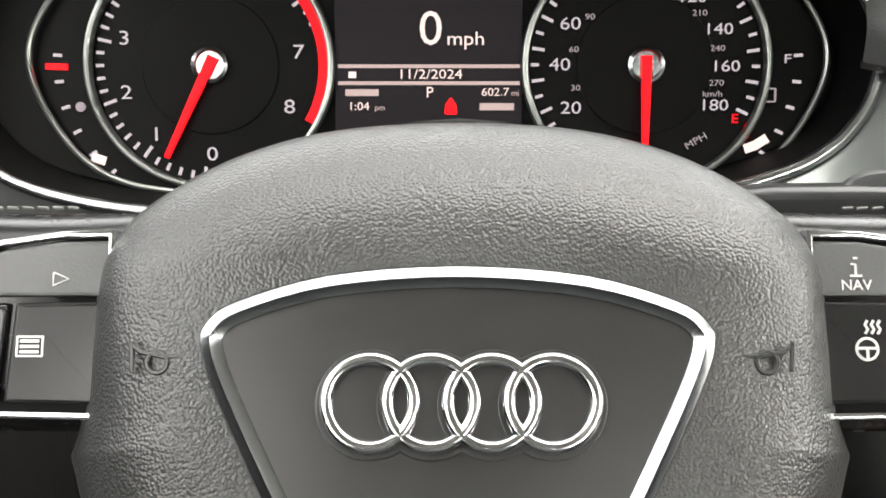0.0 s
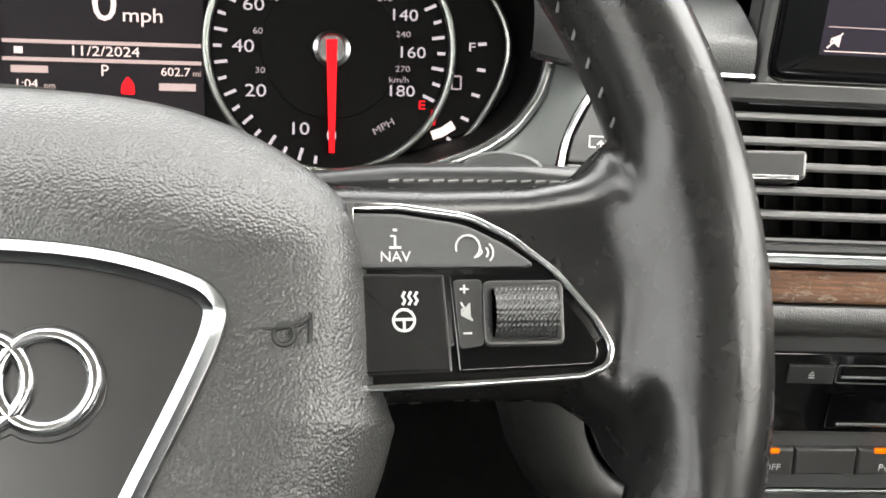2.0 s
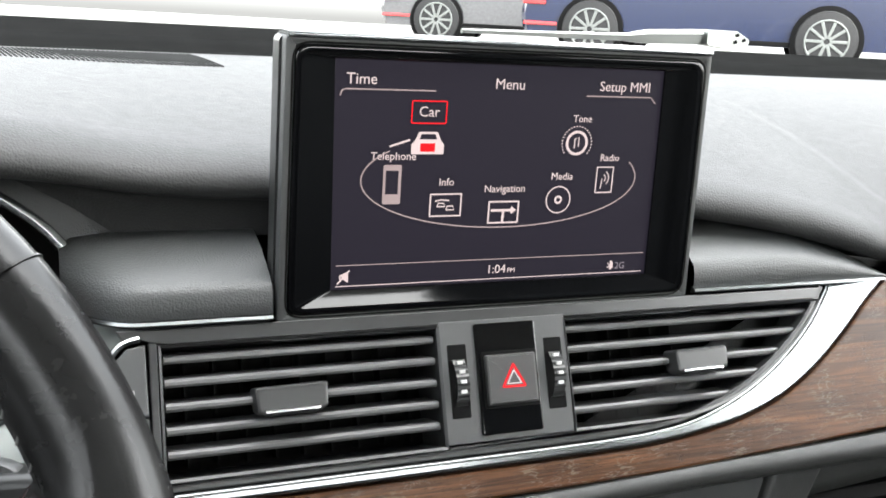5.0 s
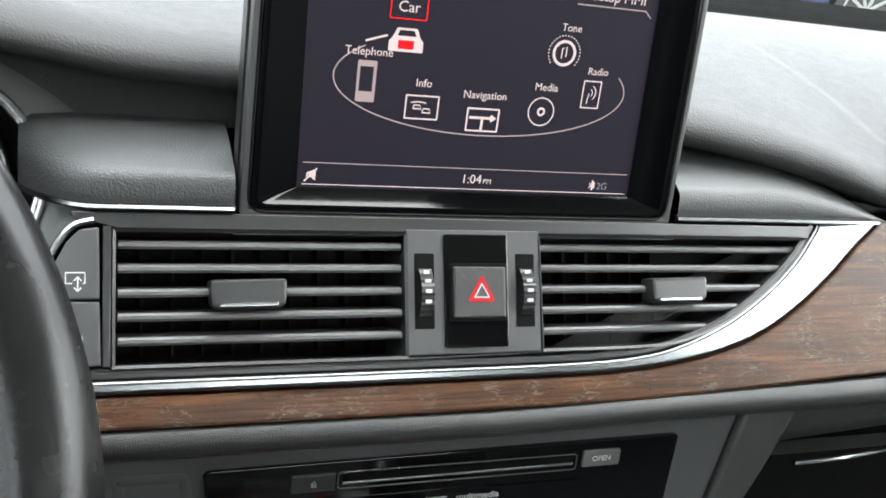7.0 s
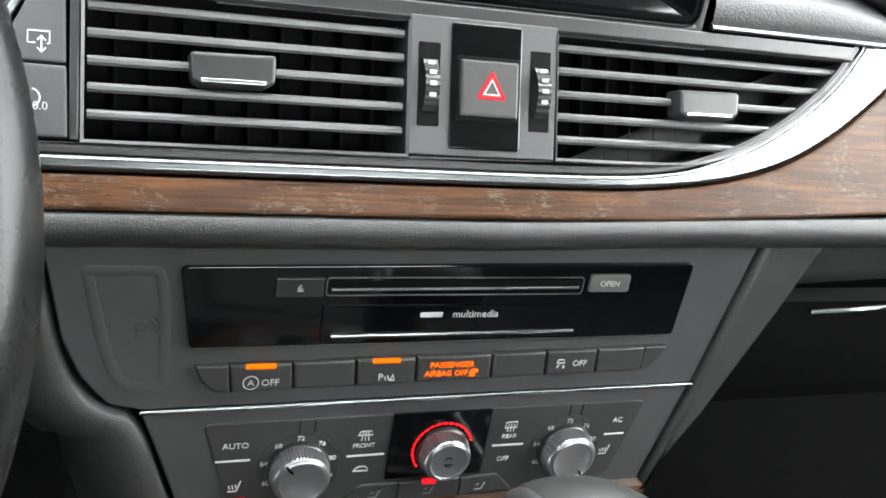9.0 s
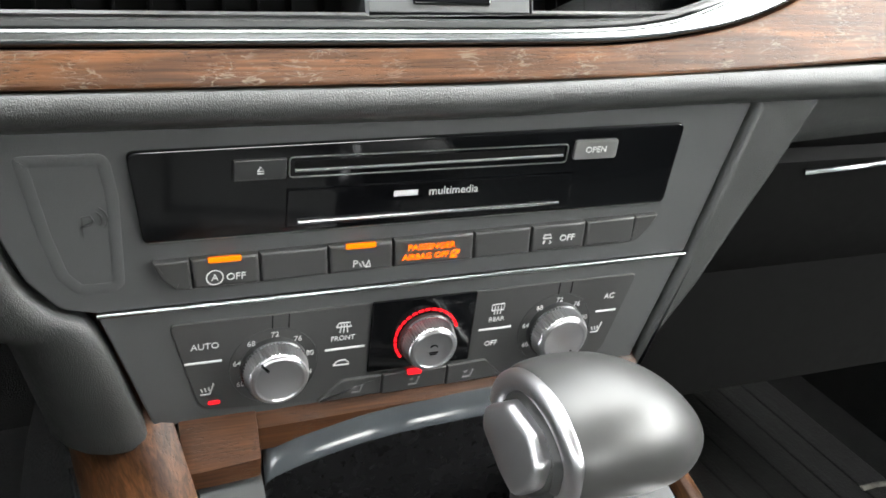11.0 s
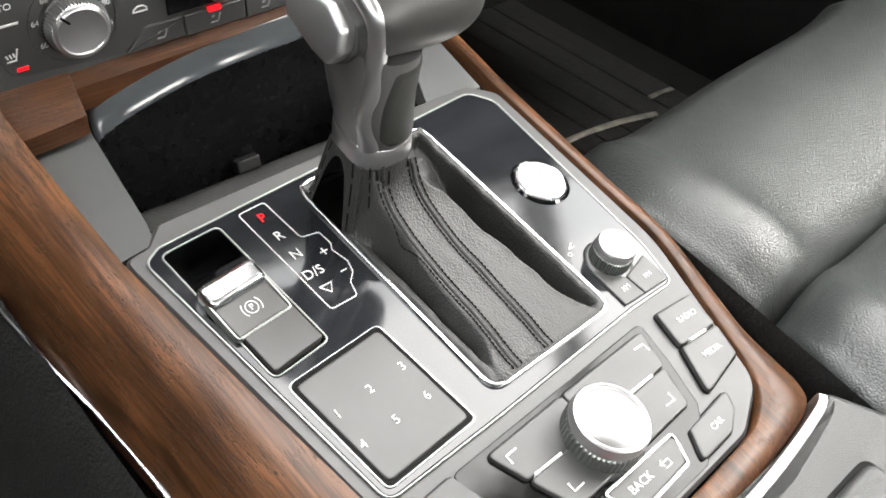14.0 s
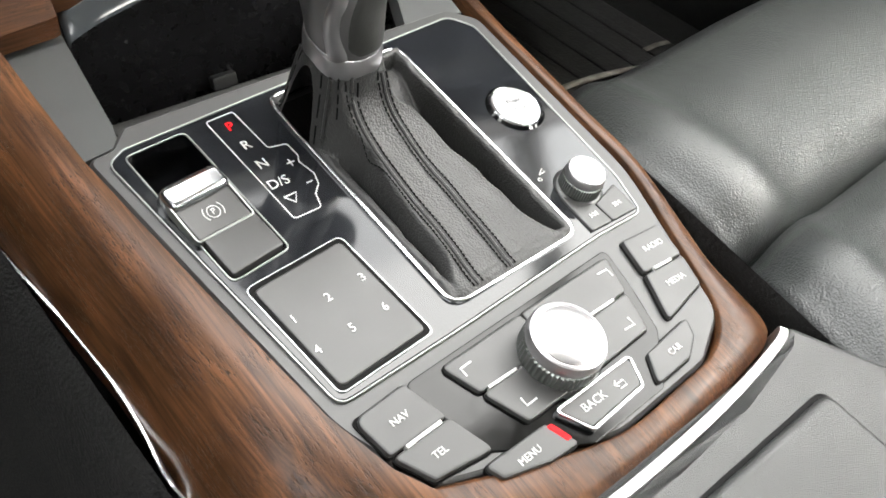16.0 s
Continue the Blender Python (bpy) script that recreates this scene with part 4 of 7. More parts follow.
part("lower_glint", tube([(-0.1165, 0.0099, 0.0012), (0.1165, 0.0111, 0.0012)], 0.0008, 10), BEZEL, radio, "thin silver rod in place of the lower edge highlight")
open_key = part("open_key", slab(rounded(box2(0.0640, 0.0360, 0.0858, 0.0451), 0.0016), 0.001, 0.0036, 0.0006), surface("grey_key", (0.075, 0.075, 0.073), 0.45), radio, "grey key marked open")
lettering("OPEN", 0.0029, 0.0747, 0.0406, 0.0038, PRINT, open_key)
flap = part("flap", slab(box2(-0.0636, 0.0125, 0.0660, 0.0296), 0.001, 0.0030, 0.0004), GLOSS, radio, "hinged glossy flap")
part("flap_bar", tube([(-0.0590, 0.0150, 0.0034), (0.0605, 0.0155, 0.0034)], 0.0010, 12), BRIGHT, flap, "slim metal bar")
part("maker_bar", block(-0.0185, 0.0236, 0.0030, -0.0078, 0.0262, 0.0032, 0.0001), PRINT, flap, "pale bar")
lettering("multimedia", 0.0036, 0.0085, 0.0250, 0.0032, PRINT, flap)

# ---- switch row ----
switch_row = thing("switch_row", "row of black keys under the disc player", "switch panel", STACK)
EDGES = [-0.1155, -0.1018, -0.0742, -0.0453, -0.0165, 0.0214, 0.0500, 0.0781, 0.1048, 0.1178]
key_tops = []
for k in range(9):
    a, b = EDGES[k], EDGES[k + 1]

    def top(u):
        return 0.0014 + (u + 0.1) * 0.0155

    def bottom(u):
        return -0.0131 + (u + 0.1) * 0.0170
    if k == 0:
        pts = rounded([(a - 0.001, top(a)), (b, top(b)), (b + 0.0012, bottom(b)), (a + 0.008, bottom(a) + 0.001), (a + 0.002, bottom(a) + 0.007)], 0.001)
    elif k == 8:
        pts = rounded([(a, top(a)), (b, top(b) + 0.0002), (b - 0.003, top(b) - 0.006), (a + 0.004, bottom(a) + 0.001), (a - 0.001, bottom(a))], 0.001)
    else:
        pts = [(a, top(a)), (b, top(b)), (b + 0.0012, bottom(b)), (a + 0.0012, bottom(a))]
    key_tops.append(part("key", slab(inset(ccw(pts), 0.0003), -0.002, 0.0032, 0.0007 if k in (0, 8) else 0.0015, steps=3), KEYCAP, switch_row))
for k in (1, 3):
    c = (EDGES[k] + EDGES[k + 1]) / 2
    part("indicator", slab(rounded(box2(c - 0.0066, top(c) - 0.0024, c + 0.0066, top(c) - 0.0003), 0.0003), 0.002, 0.0034, 0.0002), LIT_YELLOW, key_tops[k], "lit amber bar")
lettering("OFF", 0.0032, -0.0835, -0.0080, 0.0034, PRINT, key_tops[1])
part("icon", frame_ring(disc2(-0.0920, -0.0078, 0.0036, 24), 0.0005, 0.0030, 0.0033, 0.00005), PRINT, key_tops[1])
lettering("A", 0.0030, -0.0920, -0.0078, 0.0034, PRINT, key_tops[1])
lettering("P", 0.0034, -0.0330, -0.0074, 0.0034, PRINT, key_tops[3])
marks([[(-0.0312, -0.0070), (-0.0302, -0.0090)], [(-0.0298, -0.0064), (-0.0288, -0.0090)], [(-0.0284, -0.0092), (-0.0270, -0.0060), (-0.0262, -0.0092), (-0.0284, -0.0092)]], 0.0005, 0.0034, PRINT, key_tops[3])
lettering("PASSENGER", 0.0030, 0.0015, -0.0020, 0.0034, LIT_AMBER, key_tops[4])
lettering("AIRBAG OFF", 0.0030, -0.0008, -0.0066, 0.0034, LIT_AMBER, key_tops[4], wide=0.92)
marks([arc2(0.0130, -0.0066, 0.0018, 0, 300, 8), [(0.0110, -0.0085), (0.0152, -0.0050)]], 0.0006, 0.0034, LIT_AMBER, key_tops[4])
lettering("OFF", 0.0032, 0.0690, -0.0036, 0.0034, PRINT, key_tops[6])
marks([[(0.0565, -0.0030), (0.0570, -0.0012), (0.0600, -0.0012), (0.0606, -0.0030), (0.0565, -0.0030)], [(0.0568, -0.0048), (0.0576, -0.0040), (0.0568, -0.0058)], [(0.0600, -0.0044), (0.0608, -0.0052), (0.0600, -0.0060)]], 0.0006, 0.0034, PRINT, key_tops[6])

# ---- climate controls ----
climate = thing("climate_panel", "charcoal climate panel with three turning knobs", "climate control", STACK)
part("plate", slab(rounded([(-0.1105, -0.0308), (0.1155, -0.0295), (0.1040, -0.0760), (0.0500, -0.0800), (-0.0470, -0.0810), (-0.0980, -0.0770)], [0.003, 0.003, 0.008, 0.004, 0.004, 0.010]), -0.004, 0.0006, 0.0005), KEYCAP, climate)
part("black_panel", slab(box2(-0.0222, -0.0678, 0.0280, -0.0300), 0.0, 0.0014, 0.0002), GLOSS, climate, "glossy black centre panel")
gaps = [[(-0.0222, -0.0305), (-0.0222, -0.0678)], [(0.0284, -0.0300), (0.0284, -0.0678)], [(-0.0672, -0.0310), (-0.0672, -0.0380)], [(-0.0600, -0.0310), (-0.0600, -0.0380)], [(0.0722, -0.0300), (0.0722, -0.0365)], [(0.0790, -0.0300), (0.0790, -0.0365)]]
for gap in gaps:
    marks([gap], 0.0005, 0.0007, DARK, climate, "joint")
for u0, u1, v in ((-0.1045, -0.0888, -0.0512), (-0.0430, -0.0245, -0.0528), (0.0322, 0.0492, -0.0522), (0.0958, 0.1072, -0.0496)):
    part("dash_mark", slab(box2(u0, v - 0.0005, u1, v + 0.0005), 0.0, 0.0010, 0.0001), PRINT, climate, "pale raised line")
for body, size, u, v in (("AUTO", 0.0030, -0.0958, -0.0430), ("AC", 0.0030, 0.1016, -0.0409), ("FRONT", 0.0024, -0.0352, -0.0470), ("REAR", 0.0024, 0.0406, -0.0468), ("OFF", 0.0027, 0.0395, -0.0606)):
    lettering(body, size, u, v, 0.0009, PRINT, climate)
marks([[(-0.0385, -0.0410), (-0.0375, -0.0388), (-0.0325, -0.0388), (-0.0315, -0.0410), (-0.0385, -0.0410)], [(-0.0368, -0.0440), (-0.0362, -0.0395)], [(-0.0350, -0.0440), (-0.0350, -0.0395)], [(-0.0332, -0.0440), (-0.0338, -0.0395)]], 0.0005, 0.0009, PRINT, climate)
marks([[(0.0375, -0.0418), (0.0375, -0.0385), (0.0437, -0.0383), (0.0437, -0.0416), (0.0375, -0.0418)], [(0.0390, -0.0440), (0.0390, -0.0395)], [(0.0406, -0.0440), (0.0406, -0.0395)], [(0.0422, -0.0440), (0.0422, -0.0395)]], 0.0005, 0.0009, PRINT, climate)
marks([[(-0.0388, -0.0618), (-0.0380, -0.0604), (-0.0362, -0.0592), (-0.0335, -0.0592), (-0.0318, -0.0606), (-0.0315, -0.0618), (-0.0388, -0.0618)]], 0.0006, 0.0009, PRINT, climate)
for u, v in ((-0.0945, -0.0665), (0.0985, -0.0600)):
    marks([[(u - 0.0034, v - 0.0018), (u + 0.0006, v - 0.0018), (u + 0.0022, v + 0.0036)], [(u - 0.0032, v + 0.0014), (u - 0.0026, v - 0.0004)], [(u - 0.0016, v + 0.0016), (u - 0.0010, v - 0.0004)], [(u, v + 0.0018), (u + 0.0004, v)]], 0.0007, 0.0009, PRINT, climate, "seat_mark")
part("indicator", slab(rounded(box2(-0.0946, -0.0742, -0.0896, -0.0725), 0.0003), 0.0, 0.0010, 0.0001), LIT_RED, climate, "lit red bar")


def turning_knob(name, label, u, v, r, dial, angles, lit=False):
    knob = thing(name, label, "knob", STACK @ Matrix.Translation((u, v, 0)), "climate knobs")
    if dial:
        part("dial_ring", frame_ring(disc2(0, 0, 0.0200, 44), 0.0006, 0.0, 0.0009, 0.0001), SATIN, knob)
        for body, a in angles:
            lettering(body, 0.0026, 0.0166 * math.cos(radians(a)), 0.0166 * math.sin(radians(a)), 0.0009, PRINT, knob)
    else:
        for k in range(17):
            a = 215 - k * 12.2
            part("lit_dash", band(arc2(0, 0.0005, 0.0152, a - 4.6, a + 4.6, 4), 0.0012, 0.001, 0.0018, 0.0001), LIT_RED, knob)
    part("skirt", lathe([(r + 0.0012, 0), (r + 0.0012, 0.003), (r + 0.0004, 0.0040), (r - 0.001, 0.0042)], 44, z=0.0006), SATIN, knob)
    part("knurled_ring", lathe([(r + 0.0006, 0.003), (r + 0.0008, 0.0042), (r + 0.0004, 0.0064), (r, 0.0086), (r - 0.0004, 0.0106), (r - 0.0014, 0.0114), (r - 0.0020, 0.0114)], 110, knurl=(1, 4, 0.0006)), BRUSHED, knob, "knurled bright metal ring", smooth=False)
    part("cap", lathe([(r - 0.0018, 0.0105), (r - 0.0018, 0.0118), (r - 0.0024, 0.0124), (r - 0.0030, 0.0125), (r - 0.0036, 0.0121), (r - 0.0040, 0.0119), (0.0005, 0.0118)], 44), LEVER_BAND, knob, "brushed metal cap")
    if dial:
        a = radians(130 if u < 0 else -55)
        c, s = math.cos(a), math.sin(a)
        part("pointer", band([((r - 0.0062) * c, (r - 0.0062) * s), ((r - 0.0016) * c, (r - 0.0016) * s)], 0.0010, 0.0110, 0.0130, 0.0001), DARK, knob)
    else:
        marks([arc2(0, 0.001, 0.0018, 20, 160, 6), [(-0.0022, -0.0012), (0.0022, -0.0012)], [(-0.0016, -0.0022), (0.0016, -0.0022)]], 0.0005, 0.0120, DARK, knob)
    return knob


turning_knob("temperature_knob", "knurled metal temperature knob with numbers round it", -0.0660, -0.0575, 0.0138, True, [("60", 208), ("64", 168), ("68", 128), ("72", 90), ("76", 52), ("80", 16), ("84", -20)])
turning_knob("fan_knob", "knurled metal fan knob inside a red lit arc", 0.0050, -0.0520, 0.0124, False, ())
turning_knob("temperature_knob", "knurled metal temperature knob with numbers round it", 0.0735, -0.0565, 0.0138, True, [("60", 208), ("64", 168), ("68", 128), ("72", 90), ("76", 52), ("80", 16), ("84", -20)])
duct = [-0.0462, -0.0150, 0.0178, 0.0488]
for k in range(3):
    a, b = duct[k], duct[k + 1]
    pts = [(a + 0.0003, -0.0810), (b - 0.0003, -0.0805), (b - 0.0003, -0.0700), (a + 0.0003, -0.0700)]
    if k == 0:
        pts[3] = (a + 0.012, -0.0700)
    if k == 2:
        pts[2] = (b - 0.011, -0.0692)
    key = part("air_key", slab(rounded(pts, [0.0005, 0.0005, 0.004 if k == 2 else 0.0004, 0.004 if k == 0 else 0.0004]), -0.002, 0.0022, 0.0008), KEYCAP, climate)
    c = (a + b) / 2 + (0.004 if k == 0 else -0.004 if k == 2 else 0)
    marks([[(c - 0.0030, -0.0775), (c + 0.0008, -0.0775), (c + 0.0022, -0.0735)], [(c - 0.0024, -0.0748), (c - 0.0008, -0.0742)]], 0.0008, 0.0024, PRINT_GREY, key, "seat_mark")
    if k == 1:
        part("indicator", slab(rounded(box2(c - 0.0038, -0.0716, c + 0.0030, -0.0694), 0.0003), 0.001, 0.0026, 0.0001), LIT_RED, key, "lit red bar")

# ---- storage bin with wooden shelf and lid, under the stack ----
bin_box = thing("storage_bin", "open storage bin below the climate panel", "storage bin", FASCIA)
def shelf_slice(u, y, top, low):
    return [(u, -0.0050, -0.2075), (u, y + 0.0010, top + 0.0004), (u, y, top - 0.0008), (u, y + 0.0006, low), (u, -0.0040, low)]


bm = bmesh.new()
loops(bm, [shelf_slice(-0.1065, -0.0225, -0.2262, -0.2370), shelf_slice(-0.0985, -0.0230, -0.2258, -0.2366), shelf_slice(-0.0750, -0.0222, -0.2240, -0.2355), shelf_slice(-0.0728, -0.0215, -0.2240, -0.2352),
           shelf_slice(-0.0724, -0.0115, -0.2160, -0.2300), shelf_slice(0.13, -0.0105, -0.2105, -0.2200)])
part("wood_shelf", bm, WOOD_PLAIN, bin_box, "walnut shelf")
lid_top = smooth_line([(-0.0700, 0, -0.2380), (-0.0690, 0, -0.2330), (-0.0640, 0, -0.2290), (-0.0450, 0, -0.2225), (-0.0065, 0, -0.2150), (0.060, 0, -0.2120), (0.125, 0, -0.2130)], 5)
bm = bmesh.new()
loops(bm, [[(u, -0.0040, z + 0.0005), (u, -0.0090, z), (u, -0.0115, z - 0.0012), (u, -0.0175, z - 0.0100), (u, -0.0180, z - 0.0118), (u, -0.0165, z - 0.0128), (u, -0.0060, z - 0.0128)] for u, _, z in lid_top])
part("lid", bm, surface("grey_gloss_lid", (0.030, 0.034, 0.037), 0.14, tone=0.1), bin_box, "glossy grey roller lid edge")
bm = bmesh.new()
loops(bm, [[(-0.078, 0.0, -0.215), (-0.078, 0.0, -0.315), (0.13, 0.0, -0.315), (0.13, 0.0, -0.205)], [(-0.078, 0.004, -0.215), (-0.078, 0.004, -0.315), (0.13, 0.004, -0.315), (0.13, 0.004, -0.205)]])
part("back_wall", bm, BIN_BLACK, bin_box, "black back wall")
bm = block(-0.0075, -0.0040, 0.0, 0.0075, 0.0040, 0.006, 0.0015, 0.002)
bm.transform(Matrix.Translation((0.0130, -0.0010, -0.3040)) @ Matrix.Rotation(radians(70), 4, "X"))
part("clip", bm, SATIN, bin_box, "small black clip")


# ---- centre console ----
console = thing("centre_console", "walnut and black centre console between the seats", "console", CONSOLE)
PLATE = rounded([(-0.1290, 0.1200), (-0.1165, 0.1215), (-0.1060, 0.1310), (-0.0122, 0.1320), (0.0500, 0.1370), (0.0912, 0.1368), (0.1050, 0.1235), (0.0975, 0.0000), (0.0690, -0.0840), (0.0400, -0.0975), (-0.0200, -0.0990), (-0.1006, -0.0725), (-0.1155, -0.0356)],
                [0.006, 0.004, 0.004, 0.02, 0.02, 0.010, 0.010, 0.08, 0.02, 0.02, 0.04, 0.014, 0.06])
BOOT = rounded([(-0.0410, 0.1175), (0.0420, 0.1215), (0.0395, -0.0160), (-0.0410, -0.0172)], 0.008, 6)
WELL = rounded([(-0.1145, 0.1128), (-0.0858, 0.1150), (-0.0825, 0.0415), (-0.1112, 0.0380)], 0.003)
part("plate", slab_holes(PLATE, [BOOT, WELL], -0.006, 0.0, 0.0016), KEYCAP, console, "matte black control plate")
bm = bmesh.new()
top = [(-0.1300, 0.1200, -0.0010), (-0.1120, 0.1225, -0.0010), (-0.1085, 0.1340, -0.0015), (-0.0940, 0.2080, -0.0120), (-0.1230, 0.2080, -0.0160)]
loops(bm, [[(x, y, z - 0.014) for x, y, z in top], [(x, y, z) for x, y, z in top]])
part("bin_rim", bm, MATTE, console, "matte black rim of the storage bin", sharp=15)
part("bin_rim", slab([(0.060, 0.1340), (0.100, 0.1320), (0.112, 0.205), (0.098, 0.205)], -0.012, -0.0010, 0.0012), MATTE, console)
bm = bmesh.new()
loops(bm, [[(-0.1090, 0.1330, -0.008), (0.1000, 0.1330, -0.008)], [(-0.1000, 0.2100, -0.0890), (0.1050, 0.2100, -0.0890)]], False, False, closed=False)
part("liner", bm, BIN_MAT, console, "grey ribbed rubber liner")
bm = bmesh.new()
for k in range(68):
    u = -0.1075 + k * 0.0031
    tube([(u, 0.1345, -0.0090), (u + 0.006, 0.2090, -0.0874)], 0.0007, 5, bm=bm)
tagged(part("liner_rib", bm, BIN_MAT, console), kind="stuff")
bm = bmesh.new()
loops(bm, [[(-0.1085, 0.1330, -0.004), (-0.0940, 0.2080, -0.013), (-0.094, 0.22, -0.013)], [(-0.1050, 0.1330, -0.09), (-0.098, 0.2080, -0.10), (-0.098, 0.22, -0.10)]], False, False, closed=False)
part("bin_wall", bm, BIN_BLACK, console, "black bin wall")
GLOSS_EDGE = rounded([(-0.1220, 0.1130), (-0.1130, 0.1178), (0.0860, 0.1300), (0.0955, 0.1180), (0.0865, 0.0000), (0.0800, -0.0232), (0.0480, -0.0225), (-0.0480, -0.0268), (-0.1090, -0.0285)], [0.006, 0.006, 0.01, 0.01, 0.05, 0.006, 0.004, 0.004, 0.006])
part("gloss_panel", slab_holes(GLOSS_EDGE, [BOOT, WELL], -0.003, 0.0012, 0.0008), SKYLIT_GLOSS, console, "glossy black panel with reflected sky in its colour")
part("gloss_edge", frame_ring(inset(ccw(GLOSS_EDGE), -0.0006), 0.0009, -0.002, 0.0015, 0.0003), BEZEL, console, "hairline metal edge")

# walnut flanks: a broad rolled one beside the driver, a slim one by the passenger, joined behind
bm = bmesh.new()
flank = []
for v, ui, uo in ((0.28, -0.1345, -0.1720), (0.25, -0.1335, -0.1700), (0.222, -0.1325, -0.1670), (0.19, -0.1300, -0.1655), (0.16, -0.1300, -0.1645), (0.118, -0.1300, -0.1635), (0.08, -0.1270, -0.1615), (0.04, -0.1235, -0.1590), (0.0, -0.1193, -0.1600), (-0.03, -0.1160, -0.1620), (-0.060, -0.1085, -0.1625), (-0.0785, -0.0985, -0.158)):
    roll = [(0.0, -0.008), (0.0, 0.0005), (0.006, 0.0025), (0.16, 0.0030), (0.34, 0.0005), (0.55, -0.0060), (0.75, -0.0160), (0.90, -0.0270), (1.0, -0.0400), (1.0, -0.05)]
    sink = 0.30 if v < -0.04 else 0.0
    flank.append([(ui + (uo - ui) * f, v - sink * 0.06 * f, w - 0.02 * f * f * (1 if v < -0.05 else 0) + 4.0 * max(0.0, v - 0.175) ** 2) for f, w in roll])
loops(bm, flank, False, False, closed=False)
part("wood_flank", bm, WOOD_LONG, console, "broad rolled walnut flank")
bm = bmesh.new()
edges = [((u, v), (u + wd, v)) for v, u, wd in ((0.205, 0.1150, 0.014), (0.1600, 0.1105, 0.013), (0.1240, 0.1062, 0.0125), (0.08, 0.1035, 0.0120), (0.04, 0.1010, 0.0120), (0.0, 0.0986, 0.0125), (-0.04, 0.0850, 0.0150), (-0.062, 0.0775, 0.0165))]
edges += [((0.0715, -0.0770), (0.0925, -0.0830)), ((0.0640, -0.0870), (0.0915, -0.0980)), ((0.0540, -0.0935), (0.0850, -0.1072)), ((0.0420, -0.0975), (0.0640, -0.1110)), ((0.0200, -0.0988), (0.0300, -0.1138)), ((-0.0200, -0.0992), (-0.0220, -0.1150)), ((-0.0600, -0.0882), (-0.0700, -0.1145)), ((-0.0850, -0.0790), (-0.1000, -0.1080)), ((-0.1020, -0.0725), (-0.1220, -0.0900))]
edges = list(zip(smooth_line([(p[0], p[1], 0) for p, q in edges], 4), smooth_line([(q[0], q[1], 0) for p, q in edges], 4)))
loops(bm, [[(p[0] + (q[0] - p[0]) * f, p[1] + (q[1] - p[1]) * f, w) for f, w in ((0, -0.008), (0, 0.0002), (0.06, 0.0012), (0.6, 0.0006), (0.9, -0.0030), (1.0, -0.010), (1.05, -0.05))] for p, q in edges], False, False, closed=False)
part("wood_flank", bm, WOOD_LONG, console, "slim walnut flank that turns behind the controls", sharp=70)
part("metal_band", band([(p[0], p[1]) for p in smooth_line([(0.0895, -0.1075), (0.0808, -0.1112), (0.04, -0.1155), (-0.01, -0.1172), (-0.06, -0.1160), (-0.105, -0.110)], 5)], 0.0050, -0.012, 0.0022, 0.0014), LEVER_BAND, console, "satin metal band before the armrest")
line = smooth_line([(-0.1690, 0.25, -0.042), (-0.1680, 0.16, -0.041), (-0.1650, 0.115, -0.040), (-0.1610, 0.080, -0.040), (-0.1590, 0.045, -0.040), (-0.1600, 0.020, -0.040), (-0.1630, -0.004, -0.040), (-0.1600, -0.022, -0.042), (-0.1500, -0.070, -0.046), (-0.13, -0.10, -0.03)], 5)
part("metal_line", tube(line, 0.0013, 8), BRIGHT, console, "thin bright line along the flank")
bm = bmesh.new()
loops(bm, [[(-0.1660, v, -0.038), (-0.1720, v, -0.048), (-0.1780, v, -0.10), (-0.19, v, -0.33)] for v in (0.32, 0.15, 0.0, -0.16)], False, False, closed=False)
part("side_wall", bm, CARPET, console, "black side of the console")
bm = bmesh.new()
loops(bm, [[(0.118, v, -0.010), (0.120, v, -0.03), (0.124, v, -0.12), (0.13, v, -0.33)] for v in (0.32, 0.15, 0.0, -0.16)], False, False, closed=False)
part("side_wall", bm, CARPET, console, "black side of the console")

armrest = thing("armrest", "black leather armrest box behind the controls", "armrest", CONSOLE)
part("base", slab(rounded([(0.0975, -0.1060), (0.0860, -0.1120), (0.04, -0.1185), (-0.01, -0.1202), (-0.06, -0.1190), (-0.150, -0.105), (-0.170, -0.20), (-0.16, -0.36), (0.13, -0.36), (0.125, -0.15)], 0.006), -0.2, -0.0020, 0.005, steps=4), GRAINED, armrest)
part("lid", slab(rounded([(0.0775, -0.1400), (-0.06, -0.1375), (-0.13, -0.135), (-0.13, -0.35), (0.0900, -0.35)], 0.008), -0.01, 0.0035, 0.004, steps=4), GRAINED, armrest, "leather lid")
part("joint", frame_ring(rounded([(0.0800, -0.1378), (-0.06, -0.1353), (-0.133, -0.133), (-0.133, -0.353), (0.0930, -0.353)], 0.008), 0.0026, -0.012, -0.0014, 0.0002), DARK, armrest)

# ---- console controls ----
parking = thing("parking_brake_switch", "metal-lipped parking brake switch in a glossy well", "switch", CONSOLE)
bm = bmesh.new()
rim_pts = inset(ccw(WELL), 0.0002)
loops(bm, [[(x, y, 0.0014) for x, y in rim_pts], [(x, y, -0.014) for x, y in rim_pts]], False, True)
part("well", bm, GLOSS, parking, "deep glossy black well")
part("well_edge", frame_ring(rounded([(-0.1155, 0.1138), (-0.0848, 0.1160), (-0.0815, 0.0405), (-0.1122, 0.0370)], 0.004), 0.0008, 0.0, 0.0019, 0.0003), BEZEL, parking, "hairline metal edge")
part("lower_key", slab(rounded([(-0.1105, 0.0395), (-0.0838, 0.0428), (-0.0848, 0.0630), (-0.1113, 0.0602)], 0.0016), -0.012, 0.0036, 0.0010), KEYCAP, parking, "soft grey-black key")
